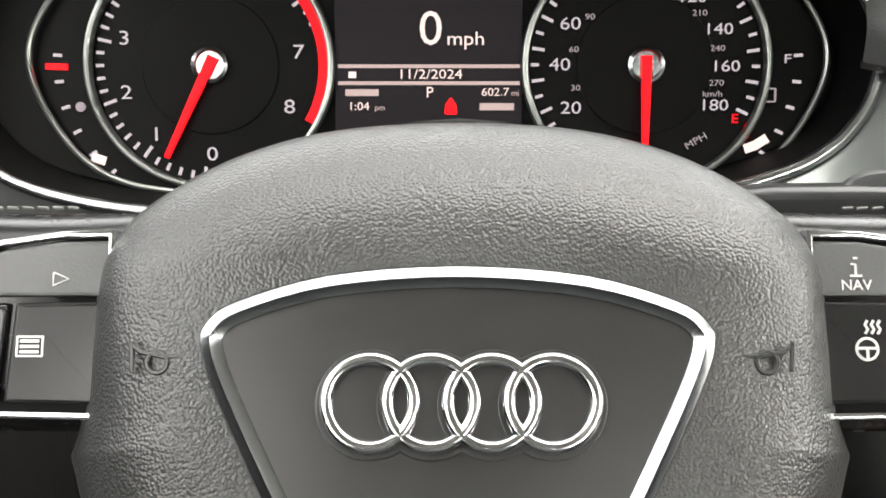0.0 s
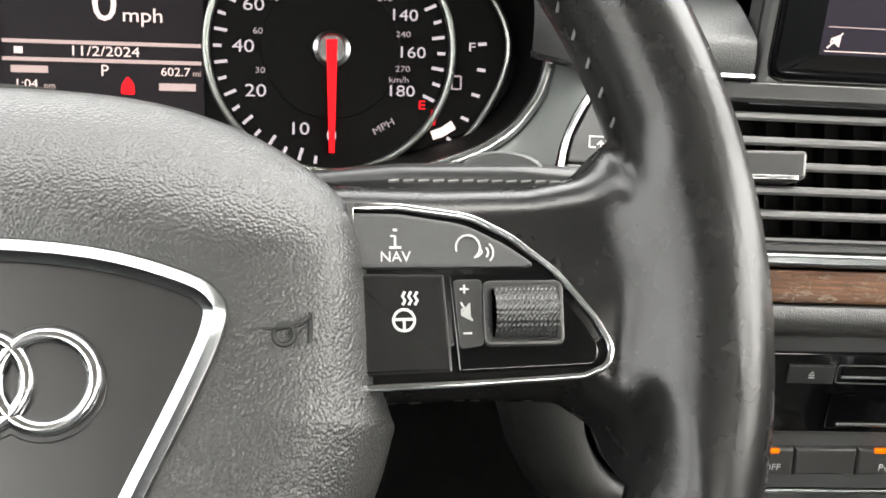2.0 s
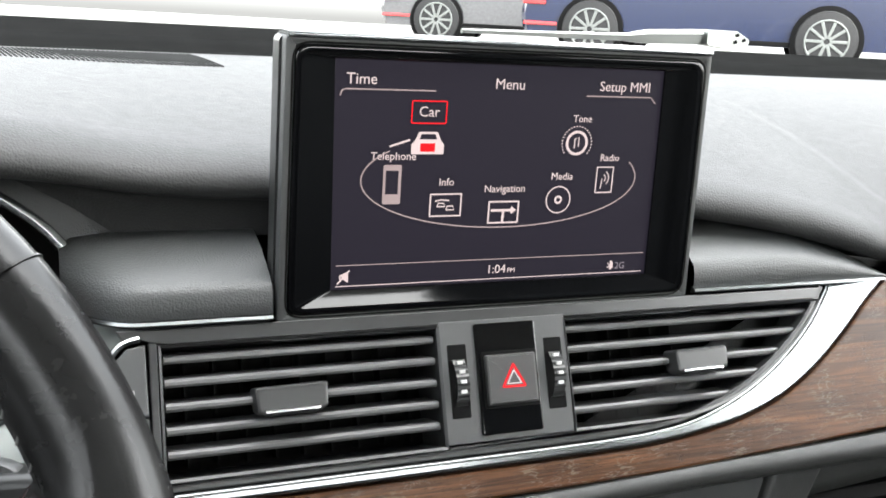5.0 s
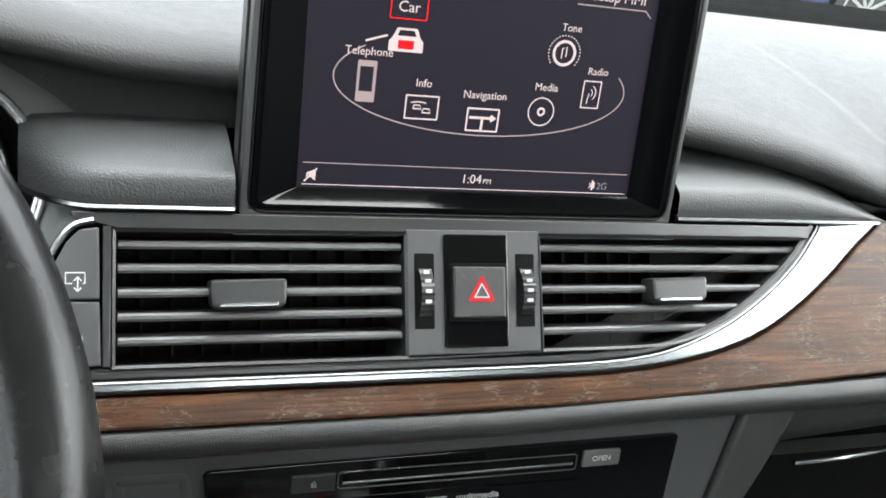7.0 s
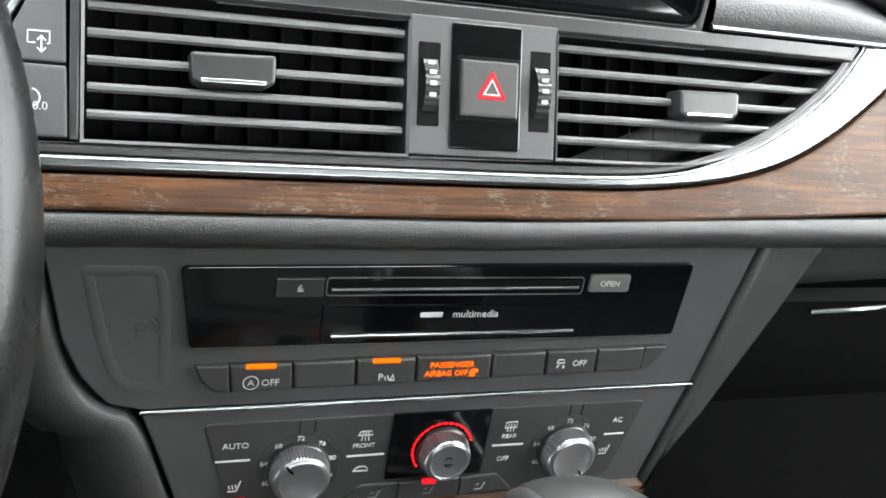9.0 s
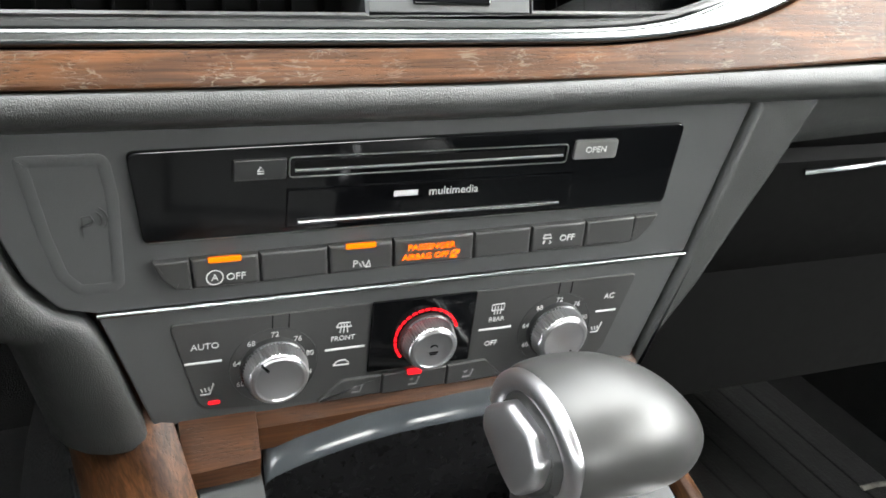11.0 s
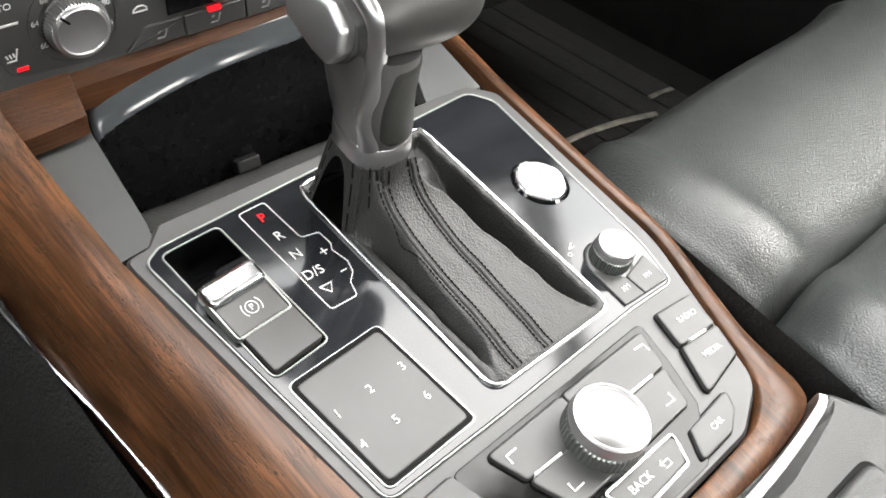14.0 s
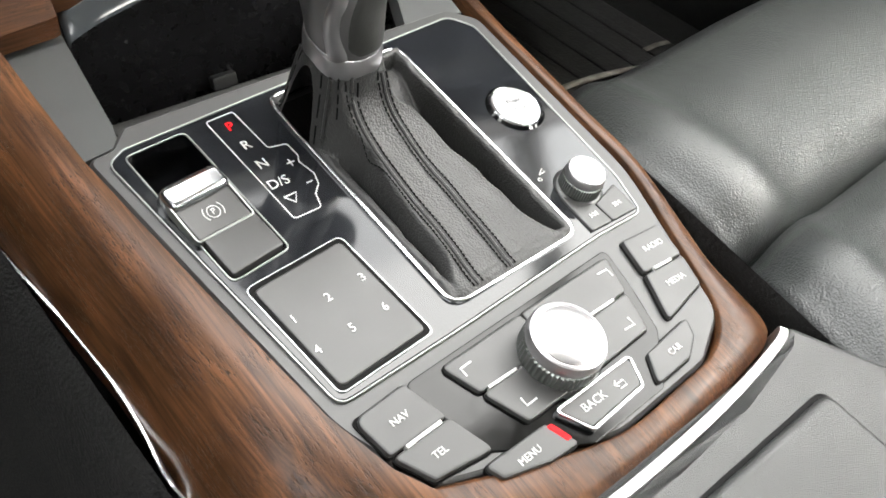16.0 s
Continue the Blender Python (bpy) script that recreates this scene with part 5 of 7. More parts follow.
rocker = part("rocker", slab(rounded(box2(-0.0132, 0.0, 0.0132, 0.0205), 0.0014), -0.008, 0.0022, 0.0008), KEYCAP, parking, "soft grey-black rocker")
rocker.matrix_local = Matrix.Translation((-0.0998, 0.0612, 0.0016)) @ Matrix.Rotation(radians(5.5), 4, "Z") @ Matrix.Rotation(radians(9), 4, "X")
part("metal_frame", frame_ring(rounded(box2(-0.0146, -0.0010, 0.0146, 0.0225), 0.0022), 0.0011, -0.002, 0.0026, 0.0004), BEZEL, rocker, "thin bright frame")
part("lip", slab(rounded(box2(-0.0146, 0.0150, 0.0146, 0.0275), 0.0045), -0.010, 0.0054, 0.0034, steps=5), BRIGHT, rocker, "rounded bright metal lip")
part("icon", frame_ring(disc2(0, 0.0085, 0.0030, 20), 0.0004, 0.0020, 0.0024, 0.00005), PRINT, rocker)
lettering("P", 0.0028, 0, 0.0085, 0.0024, PRINT, rocker)
marks([arc2(0, 0.0085, 0.0046, 140, 220, 6), arc2(0, 0.0085, 0.0046, -40, 40, 6)], 0.0004, 0.0024, PRINT, rocker)

selector = thing("gear_display", "white gear letters in a thin outline with a red P", "indicator", CONSOLE)
for body, v, m in (("P", 0.1098, LIT_RED), ("R", 0.0973, PRINT), ("N", 0.0848, PRINT), ("D/S", 0.0726, PRINT)):
    lettering(body, 0.0050, -0.0655, v, 0.0014, m, selector)
marks([[(-0.0684, 0.0646), (-0.0620, 0.0646), (-0.0652, 0.0600), (-0.0684, 0.0646)]], 0.0007, 0.0014, PRINT, selector)
marks([[(-0.0560, 0.0800), (-0.0520, 0.0800)], [(-0.0540, 0.0780), (-0.0540, 0.0820)], [(-0.0548, 0.0668), (-0.0516, 0.0668)]], 0.0006, 0.0014, PRINT, selector)
ol = rounded([(-0.0740, 0.1170), (-0.0590, 0.1178), (-0.0575, 0.0920), (-0.0485, 0.0905), (-0.0480, 0.0820), (-0.0500, 0.0790), (-0.0480, 0.0700), (-0.0500, 0.0640), (-0.0545, 0.0600), (-0.0570, 0.0525), (-0.0715, 0.0525)], 0.0022)
part("outline", frame_ring(ol, 0.0005, 0.0010, 0.0014, 0.00005), PRINT, selector)

touchpad = thing("touchpad", "charcoal touchpad with white numbers", "touchpad", CONSOLE)
part("joint", slab(rounded([(-0.1095, 0.0318), (-0.0606, 0.0352), (-0.0570, -0.0218), (-0.1056, -0.0246)], 0.003), 0.0, 0.0016, 0.0002), DARK, touchpad)
pad_face = part("pad", slab(rounded([(-0.1078, 0.0300), (-0.0622, 0.0332), (-0.0588, -0.0200), (-0.1042, -0.0228)], 0.003), 0.0, 0.0024, 0.0008), KEYCAP, touchpad)
part("edge", frame_ring(rounded([(-0.1105, 0.0328), (-0.0598, 0.0362), (-0.0560, -0.0228), (-0.1064, -0.0256)], 0.004), 0.0007, 0.0, 0.0018, 0.0002), CHROME, touchpad, "hairline metal edge")
for body, u, v in (("1", -0.1021, 0.0108), ("2", -0.0841, 0.0124), ("3", -0.0659, 0.0134), ("4", -0.1023, -0.0053), ("5", -0.0846, -0.0042), ("6", -0.0668, -0.0030)):
    lettering(body, 0.0040, u, v, 0.0026, PRINT, pad_face)

start = thing("start_button", "round satin metal engine start button", "button", CONSOLE @ Matrix.Translation((0.0712, 0.0592, 0.0)))
part("collar", lathe([(0.0158, 0.0), (0.0158, 0.0016), (0.0146, 0.0024), (0.0138, 0.0018)], 44), GLOSS, start, "black collar")
part("rim", lathe([(0.0140, 0.0), (0.0140, 0.0024), (0.0134, 0.0030), (0.0128, 0.0026)], 44), BRIGHT, start)
cap = part("cap", lathe([(0.0131, 0.001), (0.0131, 0.0026), (0.0124, 0.0034), (0.0004, 0.0038)], 44), BRUSHED, start)
lettering("START", 0.0022, 0, 0.0026, 0.0039, PRINT_GREY, cap, -12)
lettering("STOP", 0.0022, 0, -0.0028, 0.0039, PRINT_GREY, cap, -12)


def small_knob(name, label, u, v, r, h, m=CONSOLE):
    knob = thing(name, label, "knob", m @ Matrix.Translation((u, v, 0)))
    part("foot", lathe([(r + 0.0022, 0.0), (r + 0.0022, 0.0014), (r + 0.0012, 0.0024), (r, 0.0026)], 48), SATIN, knob)
    part("knurled_ring", lathe([(r - 0.0003, 0.002), (r, 0.003), (r, h * 0.62), (r - 0.0012, h * 0.70)], 100, knurl=(1, 2, 0.0005)), BEZEL, knob, "knurled dark ring", smooth=False)
    part("metal_ring", lathe([(r - 0.0012, h * 0.62), (r - 0.0004, h * 0.74), (r - 0.0005, h * 0.86), (r - 0.0014, h * 0.97), (r - 0.0028, h), (r * 0.84, h), (r * 0.82, h * 0.96)], 48), LEVER_BAND, knob, "polished metal ring")
    part("cap", lathe([(r * 0.79, h * 0.9), (r * 0.79, h * 0.975), (r * 0.76, h * 1.0), (r * 0.4, h * 1.012), (0.0005, h * 1.015)], 48), LEVER_BAND, knob, "satin metal cap")
    return knob


small_knob("volume_knob", "small knurled metal volume knob", 0.0612, 0.0035, 0.0105, 0.0140)
small_knob("rotary_controller", "large knurled rotary knob with a satin cap", -0.0192, -0.0585, 0.0178, 0.0170)
skip = thing("skip_keys", "pair of black skip keys beside the volume knob", "button", CONSOLE)
for pts, c, d in (([(0.0475, 0.0040), (0.0600, -0.0085), (0.0605, -0.0205), (0.0462, -0.0200)], (0.0545, -0.0132), -1), ([(0.0606, -0.0085), (0.0795, -0.0040), (0.0790, -0.0210), (0.0610, -0.0205)], (0.0705, -0.0140), 1)):
    key = part("key", slab(rounded(pts, 0.001), 0.0, 0.0026, 0.0008), KEYCAP, skip)
    x, y = c
    marks([[(x - 0.002 * d, y + 0.0012), (x, y), (x - 0.002 * d, y - 0.0012), (x - 0.002 * d, y + 0.0012)], [(x, y + 0.0012), (x + 0.002 * d, y), (x, y - 0.0012), (x, y + 0.0012)], [(x + 0.0024 * d, y + 0.0012), (x + 0.0024 * d, y - 0.0012)]], 0.0005, 0.0028, PRINT, key)
marks([arc2(0.0470, 0.0165, 0.0010, 0, 360, 10), [(0.0490, 0.0190), (0.0530, 0.0192), (0.0530, 0.0215), (0.0490, 0.0190)]], 0.0005, 0.0014, PRINT, skip, "volume_mark")

controller = thing("menu_keys", "black key panel round the rotary menu knob", "switch panel", CONSOLE)
part("gloss_base", slab(rounded([(-0.0830, -0.0345), (0.0450, -0.0300), (0.0400, -0.0520), (0.0330, -0.0740), (0.0120, -0.0955), (-0.0340, -0.0960), (-0.0740, -0.0740)], 0.004), -0.002, 0.0008, 0.0005), GLASS_DEEP, controller)
QUADS = [([(-0.0662, -0.0372), (-0.0192, -0.0355), (-0.0192, -0.0540), (-0.0600, -0.0545)], (-0.0600, -0.0420), (1, -1)), ([(-0.0186, -0.0355), (0.0398, -0.0340), (0.0335, -0.0525), (-0.0186, -0.0540)], (0.0340, -0.0395), (-1, -1)),
         ([(-0.0598, -0.0550), (-0.0192, -0.0546), (-0.0192, -0.0740), (-0.0520, -0.0745)], (-0.0480, -0.0690), (1, 1)), ([(-0.0186, -0.0546), (0.0332, -0.0531), (0.0270, -0.0720), (-0.0186, -0.0740)], (0.0225, -0.0670), (-1, 1))]
for pts, (x, y), (dx, dy) in QUADS:
    key = part("corner_key", slab(rounded(pts, 0.0025), 0.0, 0.0032, 0.0009), KEYCAP, controller)
    part("gap", slab(inset(ccw(rounded(pts, 0.0025)), -0.0006), -0.001, 0.0012, 0.0001), DARK, controller)
    marks([[(x, y + 0.004 * dy), (x, y), (x + 0.006 * dx, y + 0.0003)]], 0.0008, 0.0034, PRINT, key, "corner_mark")
for u0, u1, v in ((-0.0560, -0.0400, -0.0545), (0.0080, 0.0240, -0.0530)):
    part("dash_mark", slab(box2(u0, v - 0.0007, u1, v + 0.0007), 0.0, 0.0040, 0.0003), PRINT, controller, "pale raised line")
back = part("back_key", slab(rounded([(-0.0400, -0.0772), (0.0080, -0.0768), (0.0020, -0.0890), (-0.0315, -0.0908)], 0.003), 0.0, 0.0034, 0.001), KEYCAP, controller)
part("back_edge", frame_ring(rounded([(-0.0410, -0.0764), (0.0092, -0.0758), (0.0028, -0.0905), (-0.0322, -0.0924)], 0.003), 0.0014, 0.0, 0.0036, 0.0004), BRIGHT, controller, "bright key edge")
lettering("BACK", 0.0038, -0.0225, -0.0832, 0.0036, PRINT, back)
marks([[(-0.0080, -0.0855), (-0.0040, -0.0855), (-0.0040, -0.0830), (-0.0090, -0.0830)], [(-0.0075, -0.0815), (-0.0095, -0.0830), (-0.0075, -0.0845)]], 0.0006, 0.0036, PRINT, back)
for name, pts, body, c, turn in (("radio_key", [(0.0545, -0.0318), (0.0800, -0.0335), (0.0768, -0.0520), (0.0500, -0.0505)], "RADIO", (0.0668, -0.0415), -4),
                                 ("media_key", [(0.0498, -0.0513), (0.0766, -0.0528), (0.0710, -0.0690), (0.0400, -0.0742)], "MEDIA", (0.0610, -0.0610), -4),
                                 ("car_key", [(0.0168, -0.0802), (0.0490, -0.0775), (0.0440, -0.0865), (0.0330, -0.0925), (0.0090, -0.0935)], "CAR", (0.0295, -0.0860), 2),
                                 ("nav_key", [(-0.1095, -0.0365), (-0.0835, -0.0345), (-0.0780, -0.0545), (-0.1070, -0.0555)], "NAV", (-0.0945, -0.0455), 2),
                                 ("telephone_key", [(-0.1068, -0.0563), (-0.0778, -0.0553), (-0.0715, -0.0750), (-0.0990, -0.0720)], "TEL", (-0.0905, -0.0645), 2),
                                 ("menu_key", [(-0.0800, -0.0782), (-0.0470, -0.0785), (-0.0400, -0.0925), (-0.0560, -0.0915), (-0.0770, -0.0860)], "MENU", (-0.0620, -0.0850), 2)):
    key = part(name, slab(rounded(pts, [0.005 if i in (0,) and name == "nav_key" else 0.0022 for i in range(len(pts))]), -0.002, 0.0030, 0.0010), KEYCAP, controller)
    part("gap", slab(inset(ccw(rounded(pts, 0.0022)), -0.0007), -0.002, 0.0006, 0.0001), DARK, controller)
    lettering(body, 0.0030, c[0], c[1], 0.0032, PRINT, key, turn)
    if name == "menu_key":
        part("indicator", slab(rounded([(-0.0478, -0.0800), (-0.0452, -0.0800), (-0.0420, -0.0890), (-0.0446, -0.0890)], 0.0006), 0.002, 0.0034, 0.0002), LIT_RED, key, "lit red bar")
for u0, v0, u1, v1 in ((0.0560, -0.0512, 0.0680, -0.0520), (-0.1000, -0.0560, -0.0820, -0.0552)):
    part("dash_mark", band([(u0, v0), (u1, v1)], 0.0015, 0.0, 0.0040, 0.0003), PRINT, controller, "pale raised line")

# ---- gear lever with its leather boot ----
lever = thing("gear_lever", "grey metal gear lever on a stitched black leather boot", "gear lever", CONSOLE)
part("boot_frame", frame_ring(inset(ccw(BOOT), -0.0012), 0.0024, 0.0, 0.0030, 0.0009), BRIGHT, lever, "bright metal frame")
CX, CY, CZ = -0.0238, 0.0946, 0.0445


FALL = smooth_line([(-0.018, 0.0030, 0), (0.003, 0.0068, 0), (0.026, 0.0102, 0), (0.049, 0.0148, 0), (0.065, 0.0215, 0), (0.074, 0.0290, 0), (0.081, 0.0400, 0), (0.090, 0.0455, 0), (0.125, 0.0455, 0)], 5)
RIGHT_SIDE = smooth_line([(-0.018, 0.0345, 0), (0.0035, 0.0212, 0), (0.030, 0.0150, 0), (0.046, 0.0104, 0), (0.066, 0.0050, 0), (0.080, -0.0060, 0), (0.125, -0.0075, 0)], 5)


def boot_height(u, v, margin):
    """The boot's skin: a rolled lip at the frame, deep gutters, and a tongue of leather that falls from the collar to the rear."""
    s = min(1.0, max(0.0, (0.080 - v) / 0.094))
    ridge = float(np.interp(v, [p[0] for p in FALL], [p[1] for p in FALL]))
    right = float(np.interp(v, [p[0] for p in RIGHT_SIDE], [p[1] for p in RIGHT_SIDE]))
    left = -0.0318 - 0.0055 * soft_step(0.055, 0.080, v) - 0.006 * soft_step(0.004, -0.016, v)
    wave = 0.0030 * noise.noise(Vector((v * 60, 3.3 if u > -0.015 else 7.9, 0.4))) * math.sin(math.pi * s)
    inside = min(u - left + wave * 0.6, right + wave - u)
    gutter = -0.020 * (1 - s ** 2.6) - 0.001 + 0.015 * soft_step(0.068, 0.108, v)
    ridge += 0.0010 * noise.noise(Vector((u * 70, v * 45, 6.1))) * math.sin(math.pi * s)
    ridge += 0.0014 * math.exp(-(inside / 0.004) ** 2) * math.sin(math.pi * s) * (1 if u > -0.015 else 0)
    z = gutter + (ridge - gutter) * soft_step(-0.0040, 0.0032, inside) if v < CY else gutter
    ring = math.hypot(u - CX, v - CY)
    z = soft_max(z, gutter + (CZ + 0.001 - gutter) * (1 - soft_step(0.0160, 0.0225, ring)), 0.005)
    lip = 0.0036 - 0.028 * soft_step(0.0045, 0.0100, margin) - 0.0030 * soft_step(0.0022, 0.0, margin)
    z = soft_max(z, lip, 0.003)
    crease = noise.noise(Vector((u * 190 + v * 90, v * 60 - u * 40, 5.2))) * 0.0005 + noise.noise(Vector((u * 70, v * 150, 9.1))) * 0.0006
    return z + crease * (0.35 + soft_step(0.006, 0.0, inside))


def boot_ends(u):
    return -0.0172 + 0.0149 * (u + 0.041), 0.1175 + 0.0482 * (u + 0.041)


def boot_margin(u, v):
    v0, v1 = boot_ends(u)
    return min(u + 0.0410, 0.0420 - (0.1215 - v) * 0.018 - u, v1 - v, v - v0)


bm = bmesh.new()
NU, NV = 120, 170
grid = []
for j in range(NV + 1):
    row = []
    for i in range(NU + 1):
        v = -0.0172 + 0.1370 * j / NV
        right = 0.0420 - (0.1215 - v) * 0.018
        u = -0.0410 + (right + 0.0410) * i / NU
        v0, v1 = boot_ends(u)
        v = v0 + (v1 - v0) * j / NV
        m = boot_margin(u, v)
        corner = max(0.0, 0.0055 - min(u + 0.0410, right - u)) ** 2 + max(0.0, 0.0055 - min(v1 - v, v - v0)) ** 2
        row.append(bm.verts.new((u, v, boot_height(u, v, m))) if corner < 0.0060 ** 2 else None)
    grid.append(row)
for r0, r1 in zip(grid, grid[1:]):
    for i in range(NU):
        quad = [q for q in (r0[i], r0[i + 1], r1[i + 1], r1[i]) if q]
        if len(quad) > 2:
            bm.faces.new(quad)
part("boot", bm, BOOT_LEATHER, lever, "creased black leather boot", sharp=85)


def boot_line(u0, v0, u1, v1, bow=0.0, count=40, side=0.0, lift=0.0):
    out = []
    for k in range(count + 1):
        f = k / count
        u, v = u0 + (u1 - u0) * f + bow * math.sin(math.pi * f) + side, v0 + (v1 - v0) * f
        out.append(Vector((u, v, boot_height(u, v, boot_margin(u, v)) + lift)))
    return out


for u0, v0, u1, v1, bow, count in ((-0.0300, 0.0800, -0.0253, -0.0155, 0.0020, 44), (-0.0120, 0.0800, -0.0052, -0.0155, 0.0016, 44), (-0.0370, 0.1120, -0.0385, 0.0760, 0.0015, 18)):
    part("seam", tube(boot_line(u0, v0, u1, v1, bow, count, 0.0, 0.0), 0.0010, 8), BOOT_LEATHER, lever, "folded leather seam")
    for off in (-0.0026, 0.0026):
        line = boot_line(u0, v0, u1, v1, bow, count, off, 0.0002)
        bm = bmesh.new()
        for p, q in zip(line, line[1:]):
            tube([p.lerp(q, 0.08), p.lerp(q, 0.42) + Vector((0, 0, 0.0005)), p.lerp(q, 0.80)], 0.00040, 5, bm=bm)
        tagged(part("stitching", bm, DARK, lever, "black stitches"), kind="stuff")


def oval(cx, cy, cz, rx, ry, tilt=0.0, n=40, power=2.3):
    pts = []
    for k in range(n):
        a = 2 * math.pi * k / n
        c, s = math.cos(a), math.sin(a)
        x = rx * math.copysign(abs(c) ** (2 / power), c)
        y = ry * math.copysign(abs(s) ** (2 / power), s)
        pts.append((cx + x, cy + y, cz + tilt * y))
    return pts


STEM = [(-0.0238, 0.0946, 0.0400, 0.0150, 0.0150), (-0.0240, 0.0946, 0.0460, 0.0157, 0.0157), (-0.0258, 0.0948, 0.0560, 0.0162, 0.0162), (-0.0292, 0.0955, 0.0690, 0.0170, 0.0173),
        (-0.0308, 0.0975, 0.0800, 0.0174, 0.0190), (-0.0306, 0.1005, 0.0900, 0.0178, 0.0212), (-0.0300, 0.1035, 0.1000, 0.0180, 0.0235)]
fine_stem = smooth_line([(q[0], q[1], q[2]) for q in STEM], 4)
rad_stem = smooth_line([(q[3], q[4], 0) for q in STEM], 4)
bm = bmesh.new()
loops(bm, [oval(c[0], c[1], c[2], r[0], r[1], 0.10) for c, r in zip(fine_stem, rad_stem)])
part("stem", bm, STEM_METAL, lever, "grey metallic stem", sharp=70)


def stem_at(z):
    """The stem's middle and radii at a height."""
    i = max(j for j in range(len(fine_stem) - 1) if fine_stem[j][2] <= z)
    h = (z - fine_stem[i][2]) / (fine_stem[i + 1][2] - fine_stem[i][2])
    return Vector(fine_stem[i]).lerp(Vector(fine_stem[i + 1]), h), Vector(rad_stem[i]).lerp(Vector(rad_stem[i + 1]), h)


def stem_skin(z, angle, grow=1.0):
    c, r = stem_at(z)
    co, si = math.cos(radians(angle)), math.sin(radians(angle))
    x = r[0] * grow * math.copysign(abs(co) ** (2 / 2.3), co)
    y = r[1] * grow * math.copysign(abs(si) ** (2 / 2.3), si)
    return Vector((c[0] + x, c[1] + y, z + 0.10 * y)), Vector((co, si, 0.0))


HEAD = [(-0.0468, 0.0225, 0.0150, 0.1085, 0.1098), (-0.0462, 0.0252, 0.0176, 0.1085, 0.1098), (-0.0440, 0.0268, 0.0190, 0.1084, 0.1098), (-0.0390, 0.0279, 0.0206, 0.1080, 0.1100), (-0.0300, 0.0285, 0.0222, 0.1072, 0.1104), (-0.0180, 0.0281, 0.0226, 0.1058, 0.1104),
        (-0.0060, 0.0258, 0.0210, 0.1040, 0.1098), (0.0040, 0.0220, 0.0178, 0.1024, 0.1090), (0.0120, 0.0168, 0.0136, 0.1012, 0.1080), (0.0180, 0.0108, 0.0088, 0.1003, 0.1072), (0.0213, 0.0050, 0.0042, 0.0998, 0.1067), (0.0222, 0.0008, 0.0007, 0.0997, 0.1066)]
bm = bmesh.new()
rows = []
for (u, rv, rw), (vc, w, _) in zip(smooth_line([q[:3] for q in HEAD], 3), smooth_line([(q[3], q[4], 0) for q in HEAD], 3)):
    row = []
    for k in range(48):
        c, s = math.cos(2 * math.pi * k / 48), math.sin(2 * math.pi * k / 48)
        row.append((u, vc + rv * math.copysign(abs(c) ** 0.92, c), w + 0.0008 + rw * (1.0 if s > 0 else 0.86) * math.copysign(abs(s) ** 0.92, s)))
    rows.append(row)
loops(bm, rows)
part("head", bm, LEVER, lever, "rounded grey metallic head", sharp=70)


def ribbon(path, bm):
    """A band with a softly rounded face: rows of place, way out, and width."""
    rows = []
    for i, (p, n, w) in enumerate(path):
        t = (path[min(i + 1, len(path) - 1)][0] - path[max(i - 1, 0)][0]).normalized()
        n = (n - t * n.dot(t)).normalized()
        side = t.cross(n)
        rows.append([p + side * (w * x) + n * h for x, h in ((-0.52, -0.004), (-0.50, -0.0006), (-0.44, 0.0008), (-0.25, 0.0017), (0.0, 0.0021), (0.25, 0.0017), (0.44, 0.0008), (0.50, -0.0006), (0.52, -0.004))])
    loops(bm, rows, False, False, closed=False)
    return bm


# the bright band: round the face of the head, over the elbow and down the stem to the collar
face = [(-0.0475, 0.1310, 0.1030), (-0.0475, 0.1318, 0.1110), (-0.0475, 0.1262, 0.1198), (-0.0475, 0.1165, 0.1245), (-0.0475, 0.1045, 0.1256), (-0.0473, 0.0945, 0.1230), (-0.0465, 0.0875, 0.1180), (-0.0452, 0.0850, 0.1105), (-0.0442, 0.0858, 0.1020), (-0.0425, 0.0864, 0.0935)]
keys = [(Vector(p), Vector((-0.9, (p[1] - 0.1085) * 14, (p[2] - 0.106) * 20)).normalized(), 0.0078) for p in face]
for z, angle, w in ((0.0850, 229, 0.0072), (0.0770, 221, 0.0070), (0.0690, 218, 0.0072), (0.0620, 220, 0.0078), (0.0570, 223, 0.0086), (0.0530, 226, 0.0090)):
    p, n = stem_skin(z, angle)
    keys.append((p - n * (0.0003 if z > 0.055 else 0.0012), n, w))
path = [(Vector(p), Vector(n).normalized(), w[0]) for p, n, w in zip(smooth_line([q[0] for q in keys], 6), smooth_line([q[1] for q in keys], 6), smooth_line([(q[2], 0, 0) for q in keys], 6))]
part("bright_band", ribbon(path, bmesh.new()), LEVER_BAND, lever, "bright curved band", sharp=80)
# dark inlay on the rear of the stem
bm = bmesh.new()
rows = []
for k in range(21):
    f = k / 20
    z = 0.0545 + 0.0420 * f
    arch = math.sqrt(max(0.0, 1 - (1 - min(1.0, f * 6)) ** 2))
    a0, a1 = 292 - 54 * arch - 4 * f + 22 * f * f, 292 + 52 * arch
    row = []
    for j in range(13):
        p, n = stem_skin(z, a0 + (a1 - a0) * j / 12, 1.0)
        row.append(p + n * (0.0007 if 0 < j < 12 and 0 < k < 20 else -0.0008))
    rows.append(row)
loops(bm, rows, False, False, closed=False)
part("stem_inlay", bm, INLAY, lever, "dark grey inlay", sharp=70)
